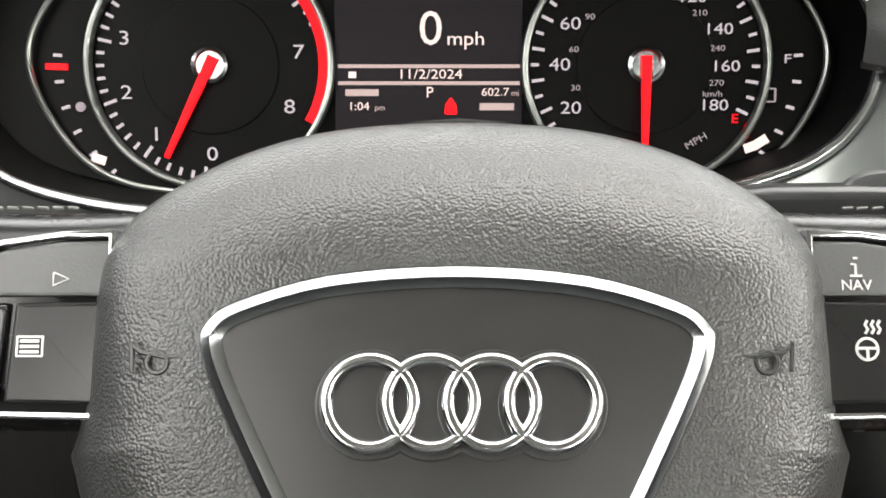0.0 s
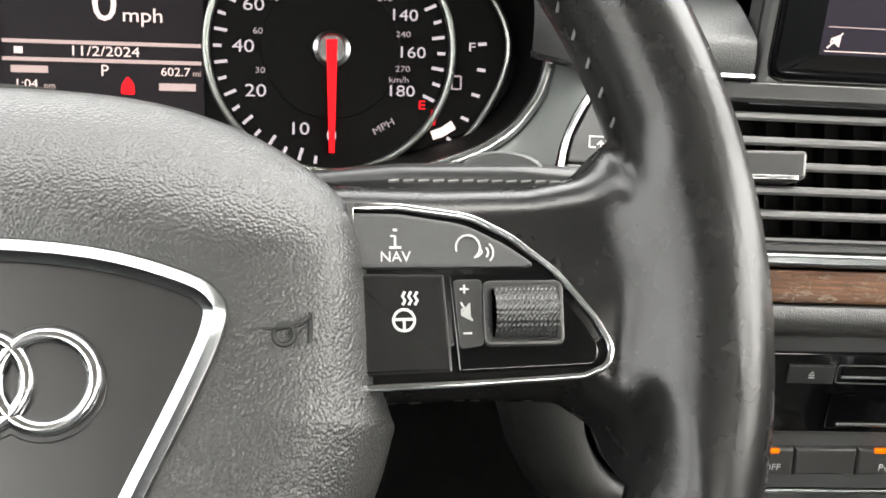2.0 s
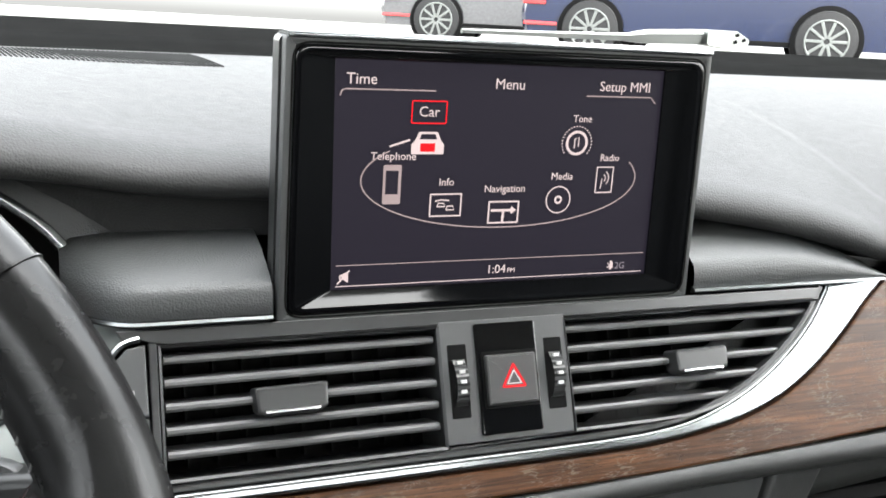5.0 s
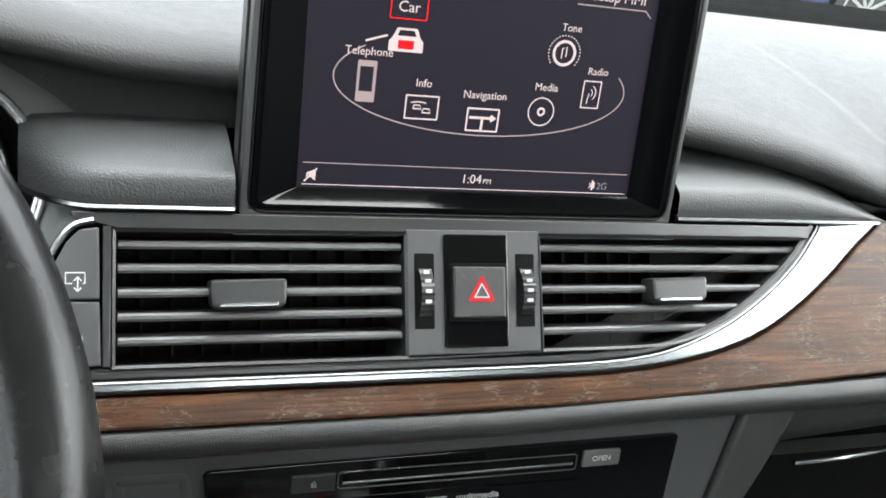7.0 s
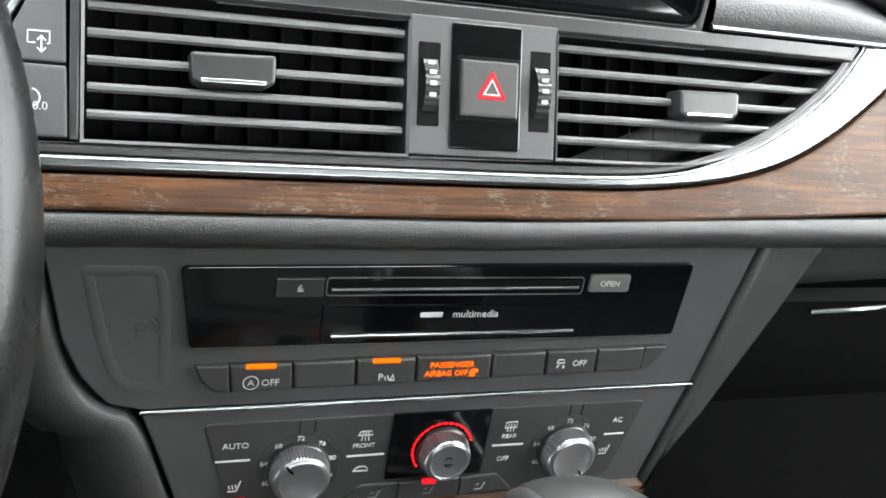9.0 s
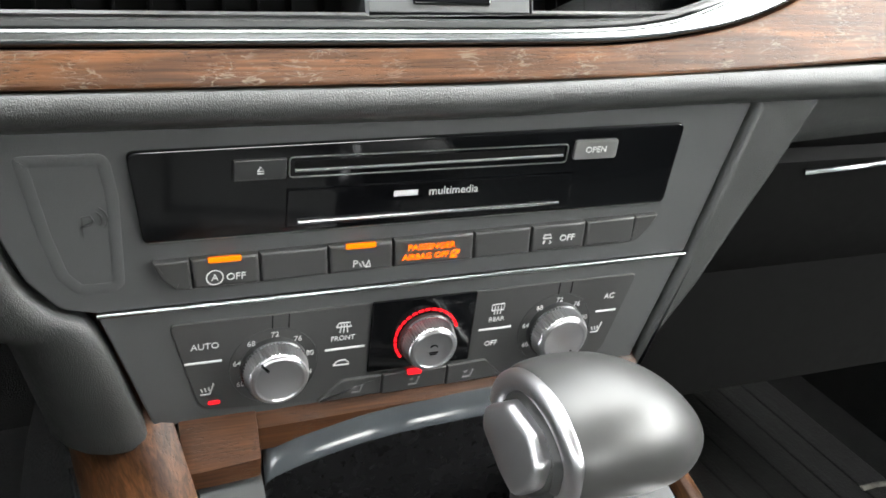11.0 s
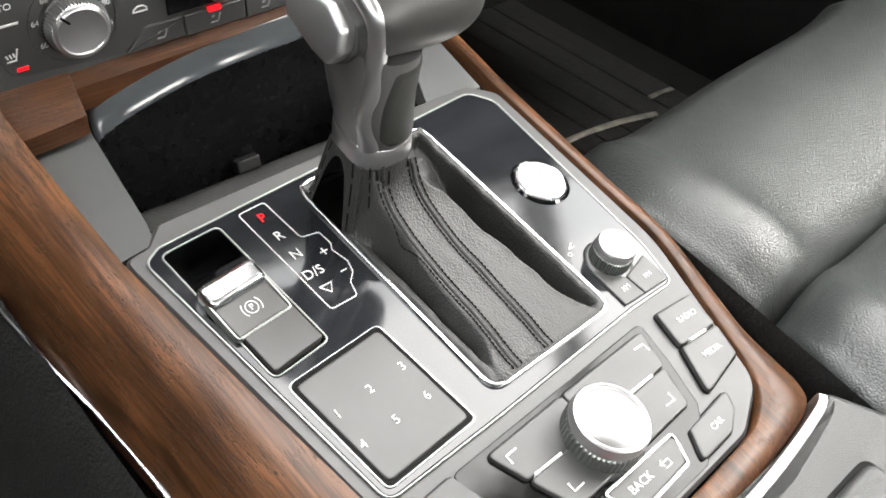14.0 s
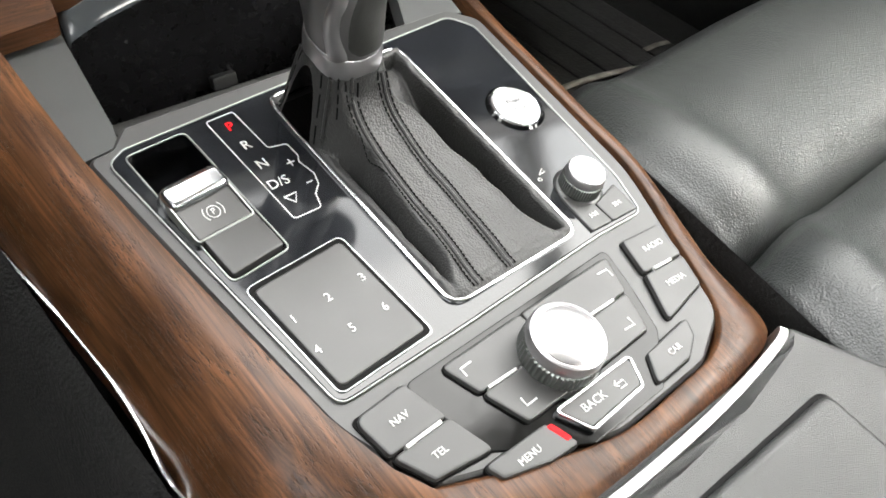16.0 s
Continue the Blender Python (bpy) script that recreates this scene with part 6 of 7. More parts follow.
# release button: a long pad with a flat, slightly domed face
PAD = rounded([(0.1300, 0.1030), (0.1215, 0.1140), (0.1045, 0.1148), (0.0950, 0.1100), (0.0922, 0.1010), (0.0965, 0.0920), (0.1075, 0.0930), (0.1245, 0.0970)], 0.006, 6)
for name, rise, grow, mat in (("button_seat", (-0.0440, -0.0488), 0.0016, INLAY), ("release_button", (-0.0450, -0.0545), 0.0, LEVER_BAND)):
    bm = bmesh.new()
    rim_pts = inset(ccw(PAD), -grow)
    rows = [[(rise[0], v, z) for v, z in rim_pts]]
    for f in (0.0, 0.35, 0.7, 1.0):
        d = 0.0030 * (1 - math.cos(f * math.pi / 2))
        rows.append([(rise[1] + 0.0030 * (1 - math.sin(f * math.pi / 2)) + 0.22 * (z - 0.1035), v, z) for v, z in inset(rim_pts, d)])
    rows.append([(rise[1] - 0.0006 + 0.10 * (z - 0.1035), 0.1105 + (v - 0.1105) * 0.45, 0.1035 + (z - 0.1035) * 0.45) for v, z in rim_pts])
    loops(bm, rows)
    part(name, bm, mat, lever, "long satin metal release button" if grow == 0 else "", sharp=60)
bm = bmesh.new()
loops(bm, [oval(c[0], c[1], c[2], r[0] * g, r[1] * g, 0.10) for (c, r), g in [(stem_at(z), g) for z, g in ((0.0405, 1.05), (0.0420, 1.07), (0.0460, 1.075), (0.0500, 1.06), (0.0530, 1.03), (0.0542, 0.98))]])
part("collar", bm, LEVER_BAND, lever, "satin metal collar", sharp=70)


# ---- steering wheel ----
wheel = thing("steering_wheel", "black leather steering wheel with metal-edged spokes", "steering wheel", WHEEL)
CEN = 0.015
bm = bmesh.new()
rows = []
for k in range(120):
    a = 2 * math.pi * k / 120
    c, s = math.cos(a), math.sin(a)
    row = []
    for j in range(20):
        b = 2 * math.pi * j / 20
        r = 0.1655 + 0.0158 * math.cos(b)
        row.append((r * c, CEN + r * s, 0.0165 * math.sin(b)))
    rows.append(row)
vs = loops(bm, rows, False, False)
bridge(bm, vs[-1], vs[0])
rim = part("rim", bm, LEATHER, wheel, "smooth worn black leather rim")
for a in (34, 146, 214, 326):
    c, s = math.cos(radians(a)), math.sin(radians(a))
    ring = [(c * (0.1655 + 0.0160 * math.cos(2 * math.pi * j / 24)), CEN + s * (0.1655 + 0.0160 * math.cos(2 * math.pi * j / 24)), 0.0167 * math.sin(2 * math.pi * j / 24)) for j in range(24)]
    part("seam", tube(ring, 0.0005, 6, closed=True), LEATHER, rim)


def mirrored(pts, s):
    return pts if s > 0 else [(-x, y) for x, y in pts]


def spoke_skin(pts):
    """A leather web with rounded edges that flows into the rim."""
    pts = np.array(ccw(pts))
    ends = np.roll(pts, -1, axis=0)
    step, x0, y0 = 0.0012, pts[:, 0].min() - 0.0012, pts[:, 1].min() - 0.0012
    nx, ny = int((pts[:, 0].max() - x0) / step) + 3, int((pts[:, 1].max() - y0) / step) + 3
    bm = bmesh.new()
    made = {}

    def vert(i, j):
        if (i, j) not in made:
            p = np.array((x0 + i * step, y0 + j * step))
            w = ends - pts
            f = np.clip(((p - pts) * w).sum(1) / (w * w).sum(1), 0, 1)
            near = pts + w * f[:, None]
            d = np.hypot(*(p - near).T)
            k = int(d.argmin())
            crosses = ((pts[:, 1] > p[1]) != (ends[:, 1] > p[1])) & (p[0] < pts[:, 0] + (p[1] - pts[:, 1]) * w[:, 0] / np.where(w[:, 1] == 0, 1e-9, w[:, 1]))
            e = d[k] if crosses.sum() % 2 else -d[k]
            if e < -1.5 * step:
                made[i, j] = None
                return None
            if e < 0.4 * step:
                p, e = near[k], 0.0
            g = min(1.0, e / 0.011)
            z = -0.012 + 0.0168 * math.sqrt(1 - (1 - g) ** 2)
            z += 0.0016 * noise.noise(Vector((p[0] * 45, p[1] * 45, 1.7))) * g
            r = (math.hypot(p[0], p[1] - CEN) - 0.1655) / 0.0158
            full = z
            if abs(r) < 1.75:
                t = 0.0171 * (1 - 0.40 * r * r)
                h = min(1.0, max(0.0, 0.5 + 0.5 * (z - t) / 0.007))
                full = t + (z - t) * h + 0.007 * h * (1 - h)
            edge = 0.0165 * math.sqrt(1 - r * r) if abs(r) < 1 else -0.02 * (abs(r) - 1)
            low = z + (edge - 0.0004 - z) * soft_step(-1.3, -0.9, r)
            z = low + (full - low) * soft_step(0.0, 0.016, e)
            made[i, j] = bm.verts.new((p[0], p[1], z))
        return made[i, j]

    for i in range(nx):
        for j in range(ny):
            quad = []
            for q in (vert(i, j), vert(i + 1, j), vert(i + 1, j + 1), vert(i, j + 1)):
                if q is not None and q not in quad:
                    quad.append(q)
            if len(quad) > 2:
                bm.faces.new(quad)
    bmesh.ops.remove_doubles(bm, verts=bm.verts, dist=0.00005)
    return bm


for s in (1, -1):
    spoke = [(0.070, 0.0470), (0.100, 0.0462), (0.122, 0.0464), (0.136, 0.0490), (0.1455, 0.0590), (0.1495, 0.0760), (0.1640, 0.0800), (0.1740, 0.0200), (0.1650, -0.0480), (0.1500, -0.0500), (0.1450, -0.0300), (0.1395, -0.0135), (0.1300, -0.0068), (0.110, -0.0060), (0.070, -0.0065)]
    sp = part("spoke", spoke_skin(mirrored(rounded(spoke, 0.008), s)), LEATHER, wheel, "leather-wrapped spoke", sharp=80)
    bez = [(0.0780, 0.0398), (0.0900, 0.0395), (0.1065, 0.0372), (0.1160, 0.0325), (0.1270, 0.0240), (0.1360, 0.0130), (0.1398, 0.0060), (0.1385, 0.0010), (0.1320, -0.0015), (0.1100, -0.0024), (0.0780, -0.0030)]
    B = rounded(mirrored(bez, s), [0, 0.02, 0.02, 0.02, 0.03, 0.02, 0.006, 0.005, 0.006, 0.02, 0])
    part("bezel", frame_ring(B, 0.0018, -0.002, 0.0074, 0.0008), BRIGHT, sp, "bright metal bezel")
    part("key_base", slab(inset(ccw(B), 0.0016), -0.002, 0.0050, 0.0002), DARK, sp)
    up = [(0.0780, 0.0372), (0.0900, 0.0370), (0.1050, 0.0346), (0.1140, 0.0302), (0.1222, 0.0246), (0.0780, 0.0246)]
    ukey = part("upper_key", slab(rounded(mirrored(up, s), [0, 0.01, 0.02, 0.02, 0.001, 0]), 0.0, 0.0072, 0.0008), MATTE, sp)
    lo = [(0.0780, 0.0236), (0.1000, 0.0232), (0.1015, 0.0008), (0.0780, 0.0004)]
    lkey = part("lower_key", slab(rounded(mirrored(lo, s), 0.0008), 0.0, 0.0070, 0.0009), GLOSS_KEY, sp)
    sc = [(0.1010, 0.0232), (0.1232, 0.0234), (0.1330, 0.0110), (0.1362, 0.0050), (0.1345, 0.0016), (0.1028, 0.0008)]
    part("scroll_base", slab(rounded(mirrored(sc, s), [0.001, 0.002, 0.01, 0.004, 0.002, 0.001]), 0.0, 0.0066, 0.0006), GLOSS, sp, "glossy black surround")
    part("scroll_plate", slab(rounded(mirrored([(0.1018, 0.0218), (0.1085, 0.0218), (0.1085, 0.0068), (0.1030, 0.0060)], s), 0.0012), 0.005, 0.0074, 0.0003), SATIN, sp)
    part("scroll_frame", frame_ring(rounded(mirrored(box2(0.1085, 0.0065, 0.1275, 0.0215), s), 0.0022), 0.0022, 0.005, 0.0078, 0.0006), SATIN, sp)
    bm = bmesh.new()
    rows = []
    for k in range(27):
        a = radians(-75 + 150 * k / 26)
        row = []
        for j in range(29):
            x = 0.1108 + 0.0146 * j / 28
            r = 0.0080 + (0.00035 if (k % 2 == 0) and (j % 2 == 0) else 0)
            row.append((x * s, 0.0142 + r * 0.85 * math.sin(a), 0.0035 + r * math.cos(a)))
        rows.append(row)
    loops(bm, rows, False, False, closed=False)
    part("scroll_wheel", bm, SATIN, sp, "knurled black scroll roller", smooth=False)
    if s > 0:
        marks([[(0.0875, 0.0292), (0.0902, 0.0292)], [(0.0888, 0.0292), (0.0888, 0.0318), (0.0878, 0.0318)], [(0.0884, 0.0332), (0.0893, 0.0332)]], 0.0005, 0.0074, PRINT, ukey)
        lettering("NAV", 0.0024, 0.0888, 0.0270, 0.0074, PRINT, ukey)
        marks([arc2(0.1055, 0.0292, 0.0028, -60, 200, 12), [(0.1082, 0.0292), (0.1088, 0.0280), (0.1080, 0.0272), (0.1070, 0.0268)], arc2(0.1088, 0.0280, 0.0014, -50, 50, 5), arc2(0.1088, 0.0280, 0.0026, -50, 50, 6)], 0.0004, 0.0074, PRINT, ukey)
        part("icon", frame_ring(disc2(0.0905, 0.0128, 0.0027, 24), 0.0006, 0.0066, 0.0072, 0.0001), PRINT, lkey)
        marks([[(0.0880, 0.0130), (0.0930, 0.0130)], [(0.0905, 0.0130), (0.0905, 0.0104)]] + [[(x, 0.0162), (x + 0.0006, 0.0172), (x, 0.0182), (x + 0.0006, 0.0192)] for x in (0.0902, 0.0916, 0.0930)], 0.0006, 0.0072, PRINT, lkey)
        marks([[(0.1033, 0.0196), (0.1053, 0.0196)], [(0.1043, 0.0186), (0.1043, 0.0206)], [(0.1038, 0.0096), (0.1058, 0.0096)], [(0.1036, 0.0150), (0.1044, 0.0150), (0.1054, 0.0164), (0.1054, 0.0126), (0.1044, 0.0138), (0.1036, 0.0138), (0.1036, 0.0150)], [(0.1034, 0.0166), (0.1060, 0.0124)]], 0.0004, 0.0076, PRINT, sp)
    else:
        marks([[(-0.0915, 0.0300), (-0.0880, 0.0285), (-0.0915, 0.0270), (-0.0915, 0.0300)]], 0.0004, 0.0074, PRINT, ukey)
        part("icon", frame_ring(rounded(box2(-0.0992, 0.0110, -0.0930, 0.0158), 0.0004), 0.0005, 0.0066, 0.0072, 0.0001), PRINT, lkey)
        marks([[(-0.0982, y), (-0.0940, y)] for y in (0.0122, 0.0134, 0.0146)], 0.0007, 0.0072, PRINT, lkey)
    # stitches along the inside of the rim and the spoke
    bm = bmesh.new()
    for k in range(22):
        a = radians(18 + k * 3.0)
        r = 0.1505
        p = Vector((s * r * math.cos(a), CEN + r * math.sin(a), 0.0045))
        t = Vector((-s * math.sin(a), math.cos(a), 0)) * 0.0022
        o = Vector((s * math.cos(a), math.sin(a), 0.9)) * 0.0012
        tube([p - t - o, p + o * 0.4, p + t + o], 0.00042, 5, bm=bm)
    for k in range(14):
        a = radians(-26 - k * 3.0)
        r = 0.1505
        p = Vector((s * r * math.cos(a), CEN + r * math.sin(a), 0.0045))
        t = Vector((-s * math.sin(a), math.cos(a), 0)) * 0.0022
        o = Vector((s * math.cos(a), math.sin(a), 0.9)) * 0.0012
        tube([p - t + o, p + o * 0.4, p + t - o], 0.00042, 5, bm=bm)
    for k in range(12):
        x = 0.088 + k * 0.0035
        tube([(s * x, 0.0452, 0.0040), (s * (x + 0.0024), 0.0454, 0.0040)], 0.0004, 5, bm=bm)
    tagged(part("stitching", bm, GREY_THREAD, sp, "worn grey stitches"), kind="stuff")

COVER = [(0.0, 0.0690), (0.030, 0.0668), (0.052, 0.0602), (0.069, 0.0500), (0.0785, 0.0405), (0.0832, 0.0300), (0.0850, 0.0150), (0.0862, 0.0000), (0.0884, -0.0085), (0.0893, -0.0110), (0.0884, -0.0145), (0.0842, -0.0270), (0.072, -0.052), (0.045, -0.073), (0.0, -0.080)]
COVER = COVER + [(-x, y) for x, y in COVER[-2:0:-1]]
outline = [(p[0], p[1]) for p in smooth_line([(x, y, 0) for x, y in COVER], 5, closed=True)]
bm = bmesh.new()
rows = []
for sc, w in ((0.97, -0.012), (1.0, -0.004), (1.0, 0.0015), (0.992, 0.0050), (0.975, 0.0080), (0.96, 0.0098), (0.945, 0.0112), (0.925, 0.0128), (0.90, 0.0143), (0.87, 0.0157), (0.83, 0.0170), (0.76, 0.0186), (0.69, 0.0196), (0.60, 0.0202), (0.40, 0.0204), (0.2, 0.0204)):
    rows.append([(x * sc, 0.0 + (y - 0.0) * sc, w - 0.010 * max(0, (y * sc - 0.030) / 0.035) ** 1.4 - 0.30 * max(0.0, abs(x * sc) - 0.0745 - 0.20 * (y * sc - 0.02)) * soft_step(0.050, 0.025, y * sc)) for x, y in outline])
loops(bm, rows)
cover = part("airbag_cover", bm, AIRBAG, wheel, "grained black airbag cover")
TRAP = [(-0.0010, 0.0300), (0.0260, 0.0280), (0.0450, 0.0226), (0.0515, 0.0180), (0.0527, 0.0125), (0.0490, 0.0020), (0.0385, -0.0195), (0.0300, -0.0360), (0.020, -0.0440), (-0.001, -0.0455)]
TRAP = TRAP + [(-0.002 - x, y) for x, y in TRAP[-2:0:-1]]
trap = [(p[0], p[1]) for p in smooth_line([(x, y, 0) for x, y in TRAP], 4, closed=True)]
part("emblem_frame", frame_ring(trap, 0.0054, 0.014, 0.0226, 0.0018, dome=0.0006), CHROME, wheel, "satin chrome frame")
part("emblem_plate", slab(inset(ccw(trap), 0.0044), 0.016, 0.0216, 0.0006), EMBLEM_FACE, wheel, "plain black plate")
bm = bmesh.new()
for k in range(4):
    part("emblem_base", slab(disc2(-0.0190 + k * 0.0125, 0.0008, 0.0114, 40), 0.020, 0.0219 + 0.00004 * k, 0.0003), EMBLEM_FACE, wheel)
for k in range(4):
    x = -0.0190 + k * 0.0125
    ring = [(x + 0.0090 * math.cos(2 * math.pi * j / 56), 0.0012 + 0.0090 * math.sin(2 * math.pi * j / 56), 0.0228) for j in range(56)]
    part("ring", tube(ring, 0.00145, 12, closed=True, flat=0.75), BRIGHT, wheel, "bright metal ring")
for s in (1, -1):
    x = 0.0645 * s
    lines = [[(x - 0.006 * s, 0.0110), (x - 0.002 * s, 0.0108), (x + 0.003 * s, 0.0118), (x + 0.0050 * s, 0.0134)], [(x - 0.006 * s, 0.0122), (x - 0.006 * s, 0.0110)], [(x + 0.0050 * s, 0.0140), (x + 0.0046 * s, 0.0076)], arc2(x - 0.0005 * s, 0.0096, 0.0022, 0, 360, 14)]
    bm = bmesh.new()
    for line in lines:
        tube([(px, py, 0.0191) for px, py in line], 0.00055, 6, bm=bm)
    part("horn_mark", bm, SATIN, wheel, "embossed horn symbol")
part("hub", lathe([(0.045, -0.09), (0.05, -0.05), (0.06, -0.020), (0.07, -0.008)], 40), SATIN, wheel)
for s in (1, -1):
    bm = slab(rounded(mirrored([(0.030, -0.065), (0.072, -0.045), (0.130, -0.100), (0.108, -0.135)], s), 0.008), -0.012, 0.002, 0.005, steps=4)
    part("lower_spoke", bm, LEATHER, wheel)

# ---- stalks and column ----
column = thing("steering_column", "black plastic steering column shroud", "steering column")
bm = bmesh.new()
loops(bm, [[(0.004 + rx * math.cos(2 * math.pi * k / 32), y, z + rz * math.sin(2 * math.pi * k / 32)) for k in range(32)] for y, z, rx, rz in ((0.215, 0.618, 0.050, 0.040), (0.25, 0.600, 0.058, 0.045), (0.36, 0.555, 0.062, 0.050), (0.50, 0.50, 0.066, 0.055))])
part("shroud", bm, DARK, column)
STALK = grid_frame((0.130, 0.2705, 0.656), (0.055, -0.0165, 0.003), (-0.26, -0.93, 0.22))
stalk = thing("wiper_stalk", "black wiper stalk with an arrow and pale speed marks", "stalk", STALK)
part("arm", slab(rounded([(-0.085, -0.010), (-0.085, 0.002), (-0.030, 0.0085), (0.010, 0.0100), (0.034, 0.0092), (0.038, 0.0), (0.032, -0.0120), (0.0, -0.0130)], [0.002, 0.002, 0.02, 0.02, 0.006, 0.01, 0.006, 0.02]), -0.018, 0.0, 0.0040, steps=5), SATIN, stalk, sharp=60)
bm = bmesh.new()
loops(bm, [[(0.004 + 0.013 * math.cos(a) * g, 0.0080 + 0.0060 * math.sin(a) * g, z) for a in [2 * math.pi * k / 24 for k in range(24)]] for z, g in ((-0.014, 0.9), (-0.013, 1.0), (-0.006, 1.0), (-0.005, 0.92))])
part("slider", bm, MATTE, stalk, "small charcoal slider on top")
for k in range(4):
    x, h = 0.0125 + 0.0027 * k, 0.0014 + 0.0005 * k
    part("speed_mark", slab([(x, 0.0006), (x + 0.0018, 0.0008), (x + 0.0020, 0.0008 + h), (x + 0.0002, 0.0006 + h)], -0.0002, 0.0002, 0.00005), PRINT, stalk)
part("arrow", slab([(-0.0152, -0.0090), (-0.0118, -0.0090), (-0.0118, -0.0050), (-0.0095, -0.0050), (-0.0135, -0.0008), (-0.0175, -0.0050), (-0.0152, -0.0050)], -0.0002, 0.0002, 0.00005), PRINT, stalk, "pale arrow")
lettering("HIGH", 0.0030, -0.0245, -0.0062, 0.0002, PRINT, stalk)

stalk = thing("indicator_stalk", "black indicator stalk with pale marks", "stalk")
pts = smooth_line([(-0.046, 0.285, 0.590), (-0.081, 0.278, 0.596), (-0.121, 0.272, 0.60), (-0.146, 0.270, 0.602)], 6)
part("arm", tube(pts, [0.009] * 7 + [0.0095] * 6 + [0.0115] * (len(pts) - 13), 16, flat=0.75), SATIN, stalk)
for k in range(4):
    part("mark", block(-0.125 - 0.004 * k, 0.2595, 0.599, -0.123 - 0.004 * k, 0.2605, 0.603, 0.0001), PRINT, stalk)

# ---- instrument cluster ----
cluster = thing("instrument_cluster", "lit instrument cluster with two round gauges", "instrument cluster", CLUSTER)
MID = -0.0265


def cluster_outline(grow):
    half = [(0.0, 0.088), (0.10, 0.086), (0.165, 0.072), (0.196, 0.045), (0.2045, 0.015), (0.196, -0.010), (0.178, -0.028), (0.150, -0.038), (0.110, -0.0435), (0.05, -0.046), (0.0, -0.0465)]
    right = [(0.0, 0.088), (0.10, 0.080), (0.142, 0.062), (0.172, 0.040), (0.1825, 0.019), (0.1805, 0.002), (0.1745, -0.0090), (0.1660, -0.0175), (0.150, -0.0262), (0.115, -0.0360), (0.06, -0.0440), (0.0, -0.0465)]
    pts = right + [(-x, y) for x, y in half[-2:0:-1]]
    sm = [(p[0] + MID, p[1]) for p in smooth_line([(x, y, 0) for x, y in pts], 4, closed=True)]
    return inset(ccw(sm), -grow)


part("face", slab(cluster_outline(0.0), -0.004, 0.0, 0.0), DARK, cluster, "black gauge face")
bm = bmesh.new()
o0, o1 = cluster_outline(0.0), cluster_outline(0.004)
loops(bm, [[(x, y, -0.003) for x, y in o0], [(x, y, 0.024) for x, y in o1], [(x, y, 0.030) for x, y in cluster_outline(0.0055)]], False, False)
part("cowl", bm, DARK, cluster, "dark inner cowl")
part("trim_ring", frame_ring(cluster_outline(0.0108), 0.0056, 0.024, 0.0320, 0.0018), CHROME, cluster, "satin metal trim round the cluster")
bm = bmesh.new()
loops(bm, [[(x, y, 0.030) for x, y in cluster_outline(0.0106)], [(x, y, 0.0285) for x, y in cluster_outline(0.016)], [(x, min(y, 0.094), 0.020) for x, y in cluster_outline(0.05)], [(min(x, 0.225), min(y, 0.094), -0.02) for x, y in cluster_outline(0.11)]], False, False)
part("surround", bm, DASH, cluster, "grey satin surround")


def evenly(line, count):
    """Points at even steps along a line."""
    pts = [Vector(p) for p in line]
    run = [0.0]
    for p, q in zip(pts, pts[1:]):
        run.append(run[-1] + (q - p).length)
    out = []
    for k in range(count):
        s = run[-1] * k / (count - 1)
        i = max(j for j in range(len(pts) - 1) if run[j] <= s + 1e-9)
        out.append(pts[i].lerp(pts[i + 1], (s - run[i]) / max(1e-9, run[i + 1] - run[i])))
    return out


# satin panel that sweeps from the cluster's ring forward to the keys by the vent
ring_side = sorted([(x, y, 0.029) for x, y in cluster_outline(0.0106) if x > 0.085 and -0.046 < y < 0.026], key=lambda p: -p[1] + p[0] * 0.2)
key_side = [CLUSTER.inverted() @ (VENTS @ Vector(p)) for p in ((-0.1700, 0.0345, -0.002), (-0.1790, 0.0290, -0.001), (-0.1850, 0.0200, 0.0), (-0.1905, 0.0085, 0.0), (-0.1940, -0.0100, 0.0), (-0.1960, -0.0285, 0.0), (-0.2000, -0.0350, 0.0), (-0.225, -0.0420, 0.0))]
bm = bmesh.new()
rows = []
for p, q in zip(evenly(ring_side, 18), evenly(key_side, 18)):
    rows.append([p.lerp(q, f) + Vector((0, 0, -0.006 * math.sin(math.pi * f))) for f in (0, 0.12, 0.3, 0.5, 0.7, 0.88, 1.0)])
loops(bm, rows, False, False, closed=False)
part("side_panel", bm, SIDE_SATIN, cluster, "grey satin panel beside the cluster", sharp=80)


